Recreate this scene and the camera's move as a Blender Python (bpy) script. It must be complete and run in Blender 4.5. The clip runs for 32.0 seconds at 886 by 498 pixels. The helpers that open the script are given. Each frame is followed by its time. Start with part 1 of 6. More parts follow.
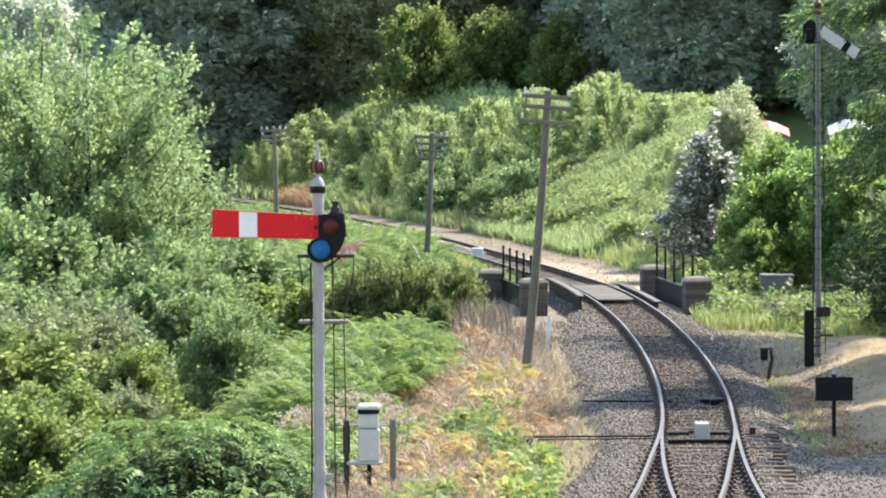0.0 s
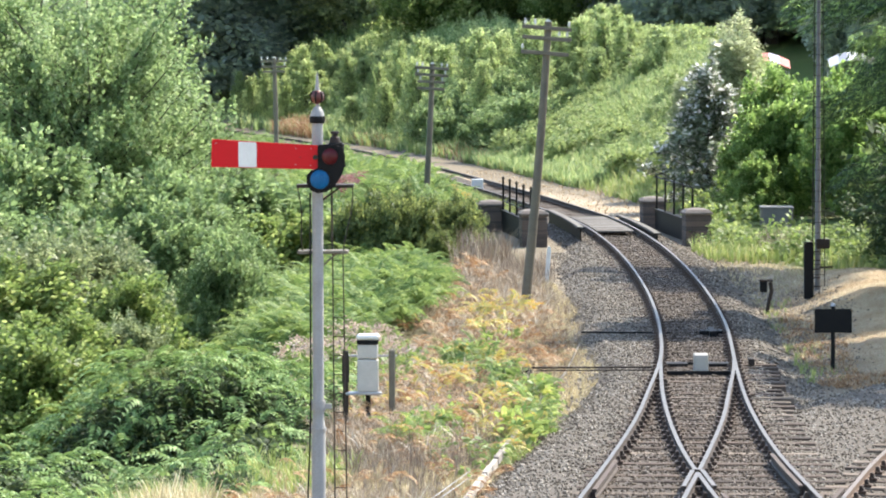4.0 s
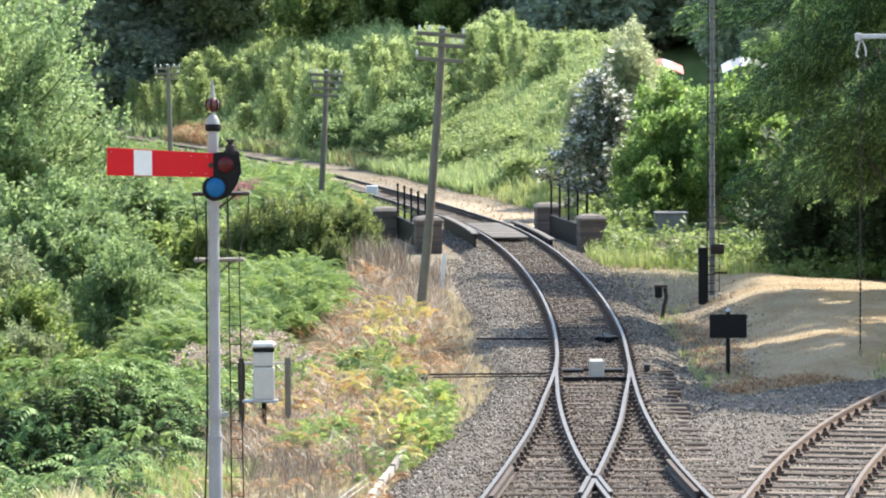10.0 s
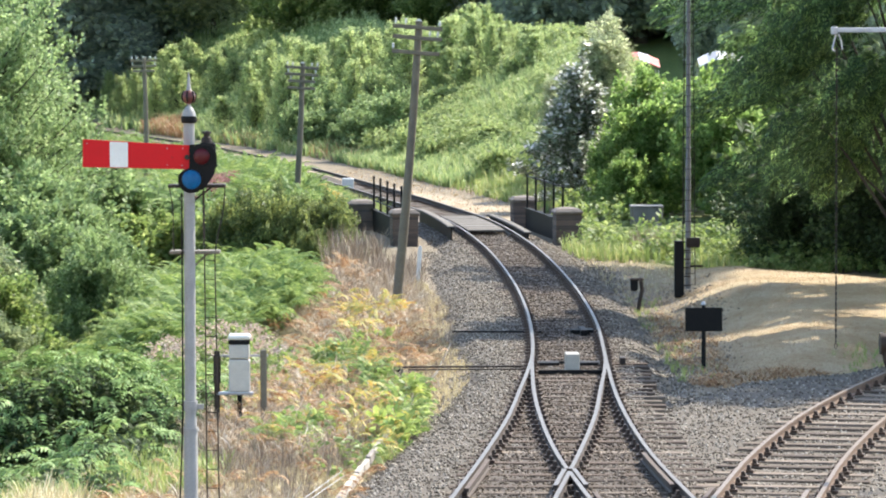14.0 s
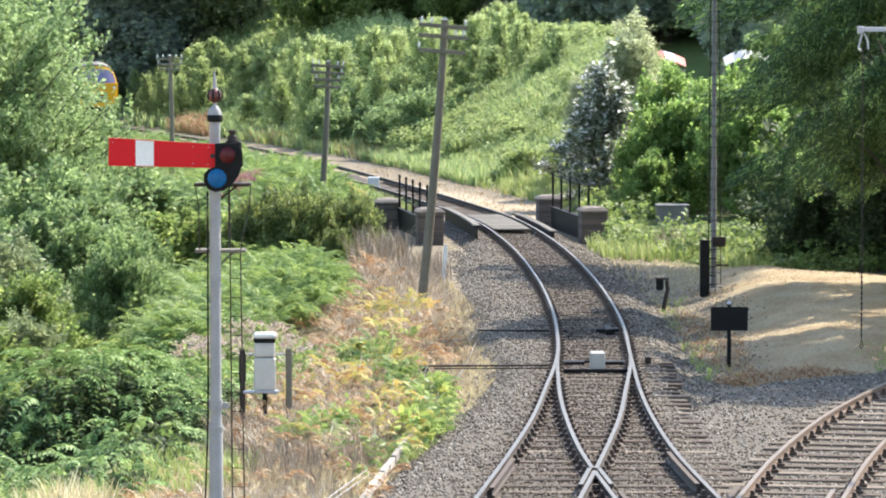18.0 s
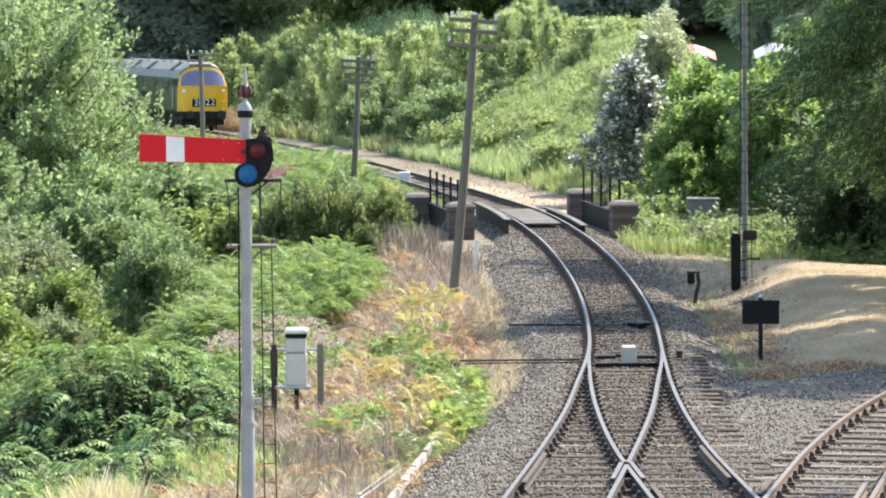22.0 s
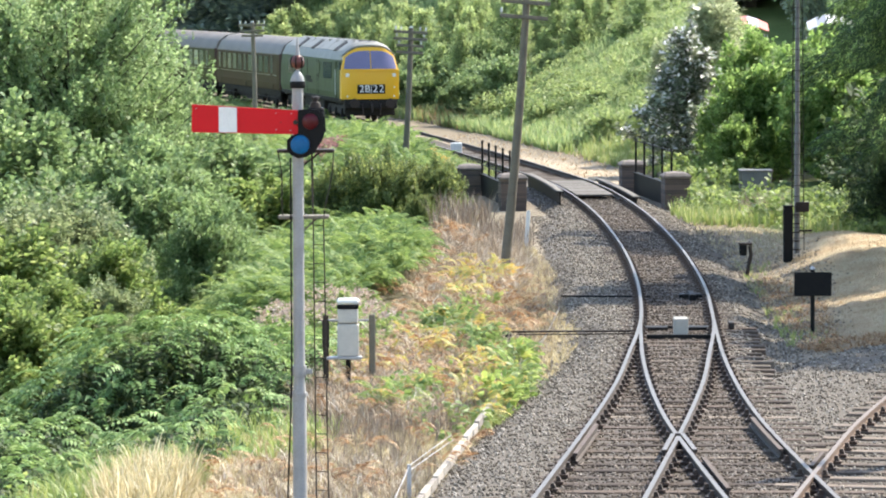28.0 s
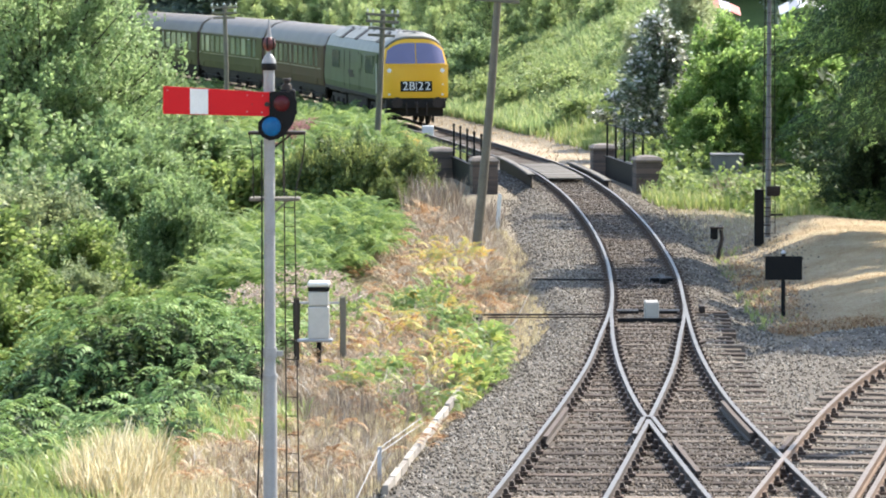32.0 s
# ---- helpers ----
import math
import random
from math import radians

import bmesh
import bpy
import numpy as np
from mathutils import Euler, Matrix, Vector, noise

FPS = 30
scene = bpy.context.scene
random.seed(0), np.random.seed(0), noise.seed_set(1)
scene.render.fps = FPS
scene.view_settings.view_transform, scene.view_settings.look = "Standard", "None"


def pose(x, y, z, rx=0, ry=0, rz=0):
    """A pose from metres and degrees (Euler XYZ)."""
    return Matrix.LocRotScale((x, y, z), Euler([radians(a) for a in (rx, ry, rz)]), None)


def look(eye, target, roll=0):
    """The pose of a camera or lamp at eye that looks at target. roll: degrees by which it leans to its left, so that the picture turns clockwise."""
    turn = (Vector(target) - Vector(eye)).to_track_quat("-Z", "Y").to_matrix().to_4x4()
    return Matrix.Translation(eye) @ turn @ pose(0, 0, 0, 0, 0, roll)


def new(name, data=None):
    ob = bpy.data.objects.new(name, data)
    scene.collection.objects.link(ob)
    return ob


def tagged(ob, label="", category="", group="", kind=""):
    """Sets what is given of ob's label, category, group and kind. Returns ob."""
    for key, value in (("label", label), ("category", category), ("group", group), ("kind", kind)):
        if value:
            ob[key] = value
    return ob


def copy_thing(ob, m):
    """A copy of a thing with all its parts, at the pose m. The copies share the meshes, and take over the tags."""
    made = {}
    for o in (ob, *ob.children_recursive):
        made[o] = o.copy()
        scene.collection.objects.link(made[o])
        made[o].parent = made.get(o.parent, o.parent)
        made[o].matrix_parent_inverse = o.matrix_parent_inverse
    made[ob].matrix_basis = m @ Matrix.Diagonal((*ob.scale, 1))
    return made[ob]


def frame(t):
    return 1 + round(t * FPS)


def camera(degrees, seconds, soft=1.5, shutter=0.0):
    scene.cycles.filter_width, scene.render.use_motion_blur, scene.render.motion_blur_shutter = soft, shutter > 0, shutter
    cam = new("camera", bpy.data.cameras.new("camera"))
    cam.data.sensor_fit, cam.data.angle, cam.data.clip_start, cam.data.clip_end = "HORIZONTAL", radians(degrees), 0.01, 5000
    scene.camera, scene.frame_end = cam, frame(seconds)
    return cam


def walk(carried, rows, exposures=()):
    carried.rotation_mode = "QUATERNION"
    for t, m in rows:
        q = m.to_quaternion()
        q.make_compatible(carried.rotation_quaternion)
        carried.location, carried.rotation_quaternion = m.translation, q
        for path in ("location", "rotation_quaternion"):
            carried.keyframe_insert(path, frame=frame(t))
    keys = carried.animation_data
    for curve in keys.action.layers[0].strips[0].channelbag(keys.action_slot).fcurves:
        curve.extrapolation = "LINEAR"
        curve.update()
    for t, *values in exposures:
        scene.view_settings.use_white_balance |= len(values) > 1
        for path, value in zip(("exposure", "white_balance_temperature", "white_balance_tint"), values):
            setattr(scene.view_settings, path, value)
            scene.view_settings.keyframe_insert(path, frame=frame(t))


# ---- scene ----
cam = camera(12.26, 32.0, 2.0)
EYE = 7.05
# seconds, sideways, up, yaw, pitch, roll
PATH = [
    (0, 0.013, 0.001, 0.693, -2.322, -0.292),
    (0.5, 0.014, 0.002, 0.663, -2.329, -0.362),
    (1, 0.016, 0.001, 0.602, -2.366, -0.409),
    (1.5, 0.02, -0, 0.572, -2.44, -0.429),
    (2, 0.015, 0.003, 0.55, -2.572, -0.501),
    (2.5, 0.012, 0.007, 0.548, -2.674, -0.541),
    (3, 0.02, 0.004, 0.735, -2.904, -0.483),
    (3.5, 0.024, -0.01, 0.854, -3.153, -0.208),
    (5.5, 0.019, -0.007, 0.056, -3.366, -0.253),
    (6, 0.013, -0.009, -0.105, -3.337, -0.314),
    (6.5, 0.01, -0.003, -0.204, -3.326, -0.177),
    (7, 0.006, -0.006, -0.304, -3.292, -0.584),
    (7.5, 0.003, 0.001, -0.382, -3.31, -0.468),
    (8, -0, 0.002, -0.456, -3.288, -0.235),
    (8.5, -0, 0.009, -0.565, -3.248, -0.118),
    (9, -0.005, 0.009, -0.688, -3.207, -0.025),
    (9.5, -0.002, 0.003, -0.756, -3.193, -0.202),
    (10, -0.001, 0.004, -0.775, -3.194, -0.264),
    (10.5, 0.003, -0.004, -0.876, -3.239, 0.081),
    (11, -0.002, -0.007, -1.405, -3.11, 0.349),
    (11.5, 0.005, -0.002, -1.283, -3.035, 0.046),
    (12, -0.001, -0.011, -1.398, -3.228, 0.498),
    (12.5, -0.004, -0.005, -1.326, -3.276, 0.287),
    (13, -0.001, 0.003, -1.171, -3.259, 0.035),
    (13.5, 0.003, -0.003, -1.13, -3.274, 0.011),
    (14, -0, -0.002, -1.109, -3.292, -0.127),
    (14.5, 0.001, 0.001, -0.994, -3.321, 0.157),
    (16.5, 0.003, 0.002, -0.886, -3.305, -0.145),
    (17, -0.001, -0.001, -0.831, -3.323, -0.04),
    (17.5, -0.004, -0.001, -0.789, -3.33, -0.005),
    (18, 0, 0.005, -0.754, -3.312, -0.053),
    (18.5, 0.006, 0.004, -0.727, -3.283, 0.018),
    (19, 0.003, 0.003, -0.695, -3.273, -0.112),
    (19.5, 0.005, 0.008, -0.646, -3.308, -0.272),
    (20, 0.017, 0.007, -0.549, -3.332, -0.244),
    (20.5, 0.011, 0.005, -0.454, -3.331, -0.22),
    (21, 0.009, 0.001, -0.435, -3.325, 0.03),
    (21.5, 0.011, 0.01, -0.393, -3.339, -0.344),
    (22, 0.001, 0.006, -0.322, -3.385, -0.324),
    (22.5, -0.003, 0.011, -0.286, -3.426, -0.008),
    (23, 0.01, 0.005, -0.228, -3.411, -0.042),
    (23.5, 0.007, 0.007, -0.201, -3.386, -0.104),
    (24, 0.007, 0.007, -0.223, -3.41, -0.099),
    (24.5, 0.014, -0.006, -0.247, -3.418, 0.045),
    (25, 0.004, 0.007, -0.262, -3.432, -0.125),
    (25.5, -0.005, 0.006, -0.197, -3.473, -0.343),
    (27.5, -0.001, 0.005, 0.306, -3.691, -0.315),
    (28, -0.002, 0.006, 0.4, -3.784, -0.233),
    (28.5, 0, 0.011, 0.385, -3.849, -0.186),
    (29, 0.01, 0.011, 0.267, -3.903, -0.13),
    (29.5, -0.001, 0.011, 0.159, -3.91, -0.186),
    (30, 0.002, 0.007, 0.089, -3.926, -0.115),
    (30.5, -0.001, 0.005, 0.033, -3.943, -0.004),
    (31, -0.002, 0.006, 0.014, -3.971, -0.152),
    (31.5, 0.003, 0.015, 0.01, -3.987, -0.153),
    (32, 0.002, -0.001, 0.001, -4.019, -0.011),
]
walk(cam, [(t, pose(x, 0, EYE + z, 90 + pitch, 0, yaw) @ pose(0, 0, 0, 0, 0, roll)) for t, x, z, yaw, pitch, roll in PATH],
     exposures=((0, 1.76, 6750, 9), (32, 1.76, 6750, 9)))

# ---- light ----
SUN_EL, SUN_AZ = 46.5, 49.0  # degrees; azimuth clockwise from straight ahead
world = bpy.data.worlds.new("world")
scene.world = world
world.use_nodes = True
_wn = world.node_tree.nodes
_sky = _wn.new("ShaderNodeTexSky")
_sky.sky_type, _sky.sun_disc = "NISHITA", False
_sky.sun_elevation, _sky.sun_rotation = radians(SUN_EL), radians(SUN_AZ)
world.node_tree.links.new(_sky.outputs[0], _wn["Background"].inputs[0])
_wn["Background"].inputs[1].default_value = 0.15
_sd = bpy.data.lights.new("sun", "SUN")
_sd.energy, _sd.angle, _sd.color = 3.3, radians(0.6), (1.0, 0.95, 0.86)
_sun = new("sun", _sd)
_dir = Vector((math.sin(radians(SUN_AZ)) * math.cos(radians(SUN_EL)), math.cos(radians(SUN_AZ)) * math.cos(radians(SUN_EL)), math.sin(radians(SUN_EL))))
_sun.matrix_basis = look(_dir * 60, (0, 0, 0))

# ---- materials ----


def mat(name, col, col2=None, rough=0.7, metal=0.0, scale=8.0, bump=0.2, island=False, obj=False, trans=0.0, fine=60.0, spec=0.5, third=None):
    """A surface with two scales of variation between col and col2, and fine relief."""
    m = bpy.data.materials.new(name)
    m.use_nodes = True
    nt = m.node_tree
    n, ln = nt.nodes, nt.links
    bsdf = n["Principled BSDF"]
    col2 = col2 or tuple(c * 0.7 for c in col)
    geo = n.new("ShaderNodeTexCoord")
    big = n.new("ShaderNodeTexNoise")
    big.inputs["Scale"].default_value, big.inputs["Detail"].default_value = scale, 5
    ln.new(geo.outputs["Object"], big.inputs["Vector"])
    small = n.new("ShaderNodeTexNoise")
    small.inputs["Scale"].default_value, small.inputs["Detail"].default_value = fine, 3
    ln.new(geo.outputs["Object"], small.inputs["Vector"])
    ramp = n.new("ShaderNodeMapRange")
    ramp.inputs[1].default_value, ramp.inputs[2].default_value = 0.3, 0.7
    add = n.new("ShaderNodeMath")
    add.operation = "MULTIPLY_ADD"
    add.inputs[1].default_value, add.inputs[2].default_value = 0.5, 0.0
    ln.new(small.outputs[0], add.inputs[0])
    half = n.new("ShaderNodeMath")
    half.operation = "MULTIPLY_ADD"
    half.inputs[1].default_value = 0.5
    ln.new(big.outputs[0], half.inputs[0])
    ln.new(add.outputs[0], half.inputs[2])
    last = half
    if island or obj:
        src = n.new("ShaderNodeNewGeometry").outputs["Random Per Island"] if island else n.new("ShaderNodeObjectInfo").outputs["Random"]
        mixr = n.new("ShaderNodeMath")
        mixr.operation = "MULTIPLY_ADD"
        mixr.inputs[1].default_value = 0.55
        ln.new(src, mixr.inputs[0])
        sc = n.new("ShaderNodeMath")
        sc.operation = "MULTIPLY_ADD"
        sc.inputs[1].default_value, sc.inputs[2].default_value = 0.75, -0.15
        ln.new(half.outputs[0], sc.inputs[0])
        ln.new(sc.outputs[0], mixr.inputs[2])
        last = mixr
    ln.new(last.outputs[0], ramp.inputs[0])
    cr = n.new("ShaderNodeValToRGB")
    cr.color_ramp.elements[0].color, cr.color_ramp.elements[1].color = (*col2, 1), (*col, 1)
    if third:
        e = cr.color_ramp.elements.new(0.85)
        e.color = (*col, 1)
        cr.color_ramp.elements[2].color = (*third, 1)
    ln.new(ramp.outputs[0], cr.inputs[0])
    ln.new(cr.outputs[0], bsdf.inputs["Base Color"])
    bsdf.inputs["Roughness"].default_value, bsdf.inputs["Metallic"].default_value = rough, metal
    bsdf.inputs["Specular IOR Level"].default_value = spec
    if bump:
        b = n.new("ShaderNodeBump")
        b.inputs["Strength"].default_value, b.inputs["Distance"].default_value = bump, 0.02
        ln.new(small.outputs[0], b.inputs["Height"])
        ln.new(b.outputs[0], bsdf.inputs["Normal"])
    if trans:
        tl = n.new("ShaderNodeBsdfTranslucent")
        hs = n.new("ShaderNodeHueSaturation")
        hs.inputs["Hue"].default_value, hs.inputs["Value"].default_value = 0.485, 1.5
        ln.new(cr.outputs[0], hs.inputs["Color"])
        ln.new(hs.outputs[0], tl.inputs[0])
        mx = n.new("ShaderNodeMixShader")
        mx.inputs[0].default_value = trans
        ln.new(bsdf.outputs[0], mx.inputs[1])
        ln.new(tl.outputs[0], mx.inputs[2])
        ln.new(mx.outputs[0], n["Material Output"].inputs[0])
    return m


def leafy(name, col, col2, third=None, rough=0.45, trans=0.35, spec=0.5):
    col, col2, third = (c and ((c[0] * 1.1, c[1], c[2] * 1.16) if c[1] > c[0] else c) for c in (col, col2, third))
    return mat(name, col, col2, rough, island=True, trans=trans, bump=0, scale=0.45, fine=3.0, spec=spec, third=third)


RED = mat("red_enamel", (0.56, 0.007, 0.012), (0.45, 0.006, 0.01), 0.5, scale=3, bump=0.03, spec=0.2)
WHITE = mat("white_paint", (0.68, 0.67, 0.64), (0.55, 0.54, 0.51), 0.45, scale=5, bump=0.05)
SILVER = mat("grey_post_paint", (0.32, 0.31, 0.3), (0.2, 0.192, 0.186), 0.5, 0.0, scale=4, bump=0.08, spec=0.3)
BLACK = mat("black_paint", (0.007, 0.007, 0.008), (0.013, 0.012, 0.011), 0.6, scale=6, bump=0.05, spec=0.1)
IRON = mat("dark_iron", (0.022, 0.018, 0.016), (0.04, 0.027, 0.02), 0.65, 0.1, scale=8, spec=0.25)
CASEGREY = mat("case_grey_paint", (0.5, 0.46, 0.41), (0.37, 0.335, 0.3), 0.5, scale=5, bump=0.05)
GALV = mat("galvanised_steel", (0.42, 0.42, 0.43), (0.3, 0.3, 0.31), 0.5, 0.4, scale=6)
BALL = mat("finial_red", (0.13, 0.022, 0.014), (0.045, 0.012, 0.009), 0.45, scale=12, bump=0.1)
POLEWOOD = mat("pole_wood", (0.165, 0.142, 0.105), (0.095, 0.083, 0.063), 0.85, scale=3, fine=30, bump=0.5)
SLEEPER = mat("sleeper_wood", (0.115, 0.086, 0.067), (0.053, 0.04, 0.032), 0.9, obj=True, scale=4, fine=25, bump=0.6, spec=0.15)
SLEEPER2 = mat("weathered_sleeper_wood", (0.2, 0.16, 0.125), (0.09, 0.07, 0.055), 0.9, obj=True, scale=4, fine=25, bump=0.6, spec=0.15)
RAILSIDE = mat("rail_rust", (0.06, 0.04, 0.03), (0.03, 0.022, 0.018), 0.8, 0.1, scale=5)
RAILTOP = mat("worn_rail_head", (0.15, 0.135, 0.122), (0.1, 0.088, 0.078), 0.55, 0.35, scale=2, bump=0.02)
RUSTRAIL = mat("rusty_rail", (0.16, 0.1, 0.068), (0.09, 0.055, 0.036), 0.8, 0.1, scale=4)
RUSTTOP = mat("rusty_rail_head", (0.2, 0.155, 0.118), (0.14, 0.1, 0.072), 0.5, 0.3, scale=3)
CHAIR = mat("cast_iron_chair", (0.05, 0.034, 0.026), (0.1, 0.06, 0.04), 0.8, island=True)
BALLAST = mat("ballast_bed", (0.152, 0.132, 0.109), (0.086, 0.073, 0.06), 0.95, scale=0.8, fine=22, bump=1.0, spec=0.15)
STONE = mat("ballast_stone", (0.222, 0.19, 0.152), (0.09, 0.075, 0.058), 0.9, island=True, third=(0.37, 0.33, 0.275), spec=0.15)
GRIMESTONE = mat("oily_ballast_stone", (0.122, 0.097, 0.074), (0.052, 0.04, 0.031), 0.85, island=True, third=(0.27, 0.23, 0.19), spec=0.15)
GRIMEBED = mat("oily_ballast_bed", (0.115, 0.098, 0.08), (0.06, 0.05, 0.042), 0.9, scale=0.8, fine=22, bump=1.0, spec=0.15)
BRICK = mat("old_brown_brick", (0.14, 0.1, 0.08), (0.075, 0.06, 0.052), 0.9, obj=True, scale=4, bump=0.5)
COPING = mat("stone_coping", (0.2, 0.165, 0.14), (0.12, 0.1, 0.085), 0.9, scale=5, bump=0.5)
PLANK = mat("bridge_planks", (0.2, 0.185, 0.165), (0.105, 0.095, 0.083), 0.9, obj=True, scale=3, bump=0.4, spec=0.08)
CONCRETE = mat("pale_concrete", (0.36, 0.32, 0.27), (0.22, 0.19, 0.16), 0.9, obj=True, scale=5, bump=0.4)
YELLOW = mat("warning_yellow_paint", (0.68, 0.36, 0.01), (0.6, 0.31, 0.01), 0.35, scale=2, bump=0.02)
LOCOGREEN = mat("loco_green_paint", (0.085, 0.115, 0.058), (0.062, 0.07, 0.04), 0.6, scale=1.2, bump=0.02, spec=0.08)
LOCOROOF = mat("loco_roof_paint", (0.25, 0.245, 0.22), (0.15, 0.145, 0.13), 0.6, scale=1.5, bump=0.05)
COACHSIDE = mat("coach_paint", (0.098, 0.1, 0.045), (0.07, 0.068, 0.034), 0.7, scale=0.8, bump=0.02, spec=0.04)
COACHBROWN = mat("weathered_coach_paint", (0.095, 0.062, 0.038), (0.075, 0.068, 0.036), 0.7, scale=0.6, bump=0.02, spec=0.04)
GLASSDIM = mat("dim_window_glass", (0.17, 0.19, 0.12), (0.06, 0.07, 0.05), 0.1, obj=True, scale=1.5, bump=0, spec=0.8)
COACHROOF = mat("coach_roof_paint", (0.175, 0.152, 0.13), (0.115, 0.1, 0.086), 0.6, scale=0.7, bump=0.05)
COACHEND = mat("gangway_brown", (0.09, 0.045, 0.035), (0.05, 0.03, 0.025), 0.7, scale=2)
UNDER = mat("underframe_grime", (0.014, 0.013, 0.012), (0.026, 0.022, 0.018), 0.8, scale=3, spec=0.2)
GLASSDARK = mat("dark_window_glass", (0.03, 0.05, 0.065), (0.02, 0.03, 0.04), 0.08, scale=2, bump=0, spec=0.8)
SCREEN = mat("windscreen_glass", (0.15, 0.13, 0.22), (0.11, 0.1, 0.17), 0.08, scale=1, bump=0, spec=0.7)
# opaque panes coloured like the daylight that passes through the coach
GLASSTHROUGH = mat("daylit_window_glass", (0.4, 0.43, 0.27), (0.14, 0.17, 0.1), 0.1, obj=True, scale=1.5, bump=0, spec=0.8)
BLUELENS = mat("blue_lens", (0.001, 0.115, 0.27), (0.001, 0.05, 0.15), 0.3, scale=7, bump=0, spec=0.2)
REDLENS = mat("red_lens", (0.07, 0.002, 0.005), (0.05, 0.002, 0.004), 0.35, scale=5, bump=0, spec=0.25)
CERAMIC = mat("white_insulator", (0.62, 0.62, 0.6), (0.5, 0.5, 0.48), 0.2, scale=10, bump=0)
BARK = mat("bark", (0.07, 0.055, 0.042), (0.035, 0.028, 0.022), 0.9, scale=4, bump=0.8)
L_WILLOW = leafy("willow_leaf", (0.225, 0.345, 0.13), (0.13, 0.22, 0.08), (0.31, 0.425, 0.2), 0.5, 0.55, spec=0.35)
L_BIRCH = leafy("birch_leaf", (0.24, 0.34, 0.115), (0.165, 0.25, 0.085), (0.33, 0.42, 0.16), 0.5, 0.5, spec=0.3)
L_SAPLING = leafy("sapling_leaf", (0.29, 0.41, 0.15), (0.18, 0.27, 0.1), (0.43, 0.53, 0.23), 0.45, 0.62, spec=0.4)
L_HILL = leafy("slope_grass_blade", (0.215, 0.32, 0.115), (0.135, 0.225, 0.075), (0.32, 0.4, 0.165), 0.5, 0.5, spec=0.3)
L_BRAMBLE = leafy("bramble_leaf", (0.17, 0.245, 0.075), (0.1, 0.15, 0.05), (0.31, 0.38, 0.11), 0.5, 0.4, spec=0.3)
# both far-wood leaf colours are paled to stand in for haze
L_WOODHAZE = leafy("hazed_wood_leaf", (0.36, 0.44, 0.31), (0.27, 0.345, 0.25), (0.48, 0.57, 0.35), 0.6, 0.7, 0.3)
L_OLIVEHAZE = leafy("hazed_olive_leaf", (0.4, 0.48, 0.25), (0.28, 0.36, 0.2), (0.52, 0.6, 0.3), 0.6, 0.7, 0.3)
L_BUSH = leafy("bush_leaf", (0.185, 0.295, 0.105), (0.115, 0.195, 0.068), (0.3, 0.42, 0.18), 0.5, 0.5, spec=0.3)
L_HAZEL = leafy("pale_bush_leaf", (0.175, 0.265, 0.07), (0.1, 0.175, 0.043), (0.27, 0.36, 0.115), 0.5, 0.52, spec=0.35)
# lit version of the pale bush leaf, brightened in place of sunlight
L_HAZELLIT = leafy("sunlit_bush_leaf", (0.185, 0.315, 0.08), (0.112, 0.21, 0.052), (0.29, 0.42, 0.135), 0.5, 0.66, spec=0.35)
L_GREY = leafy("grey_leaf", (0.2, 0.27, 0.115), (0.12, 0.175, 0.07), (0.33, 0.4, 0.2), 0.5, 0.5, spec=0.35)
# the near-white third tone paints glints on some leaves
L_GLINT = leafy("glinting_leaf", (0.27, 0.34, 0.2), (0.09, 0.125, 0.06), (0.75, 0.78, 0.68), 0.45, 0.3, 0.4)
# the bright third tone paints sunlit sprays among the dark ash leaves
L_ASH = leafy("sunflecked_ash_leaf", (0.075, 0.145, 0.045), (0.036, 0.075, 0.027), (0.24, 0.41, 0.12), 0.48, 0.5, 0.3)
# leaf colour darkened to hold the shade under trees and bracken
L_SHADE = leafy("shade_dark_leaf", (0.065, 0.105, 0.038), (0.04, 0.07, 0.026), (0.13, 0.2, 0.065), 0.6, 0.3, 0.25)
L_PALE = leafy("pale_willow_leaf", (0.31, 0.38, 0.19), (0.21, 0.275, 0.13), (0.42, 0.48, 0.28), 0.5, 0.6, spec=0.35)
L_FERN = leafy("bracken_leaf", (0.155, 0.255, 0.066), (0.09, 0.172, 0.044), (0.235, 0.335, 0.1), 0.6, spec=0.2)
L_FERNDARK = leafy("dark_bracken_leaf", (0.16, 0.29, 0.08), (0.085, 0.165, 0.045), (0.28, 0.42, 0.15), 0.6, 0.3, spec=0.2)
L_FERNYEL = leafy("yellowing_bracken_leaf", (0.42, 0.34, 0.08), (0.26, 0.31, 0.07), (0.55, 0.36, 0.09), 0.55)
L_FERNBROWN = leafy("dead_bracken_leaf", (0.36, 0.225, 0.105), (0.2, 0.115, 0.055), (0.48, 0.36, 0.21), 0.7, 0.25)
L_LIME = leafy("lime_weed_leaf", (0.27, 0.385, 0.09), (0.18, 0.29, 0.07), (0.4, 0.46, 0.13), 0.55, 0.4, spec=0.2)
L_STRAW = leafy("straw_blade", (0.43, 0.39, 0.23), (0.3, 0.25, 0.12), (0.62, 0.55, 0.36), 0.6, 0.45)
L_GRASS = leafy("grass_blade", (0.24, 0.32, 0.09), (0.16, 0.25, 0.06), (0.34, 0.38, 0.14), 0.5)
L_PINK = leafy("pink_flower", (0.4, 0.31, 0.26), (0.28, 0.22, 0.17), (0.48, 0.41, 0.34), 0.7)
L_ROSE = leafy("rose_flower", (0.3, 0.14, 0.13), (0.2, 0.1, 0.09), (0.38, 0.22, 0.2), 0.7)
L_TURF = leafy("scorched_turf", (0.46, 0.36, 0.225), (0.32, 0.23, 0.13), (0.55, 0.46, 0.31), 0.75, 0.15, 0.2)
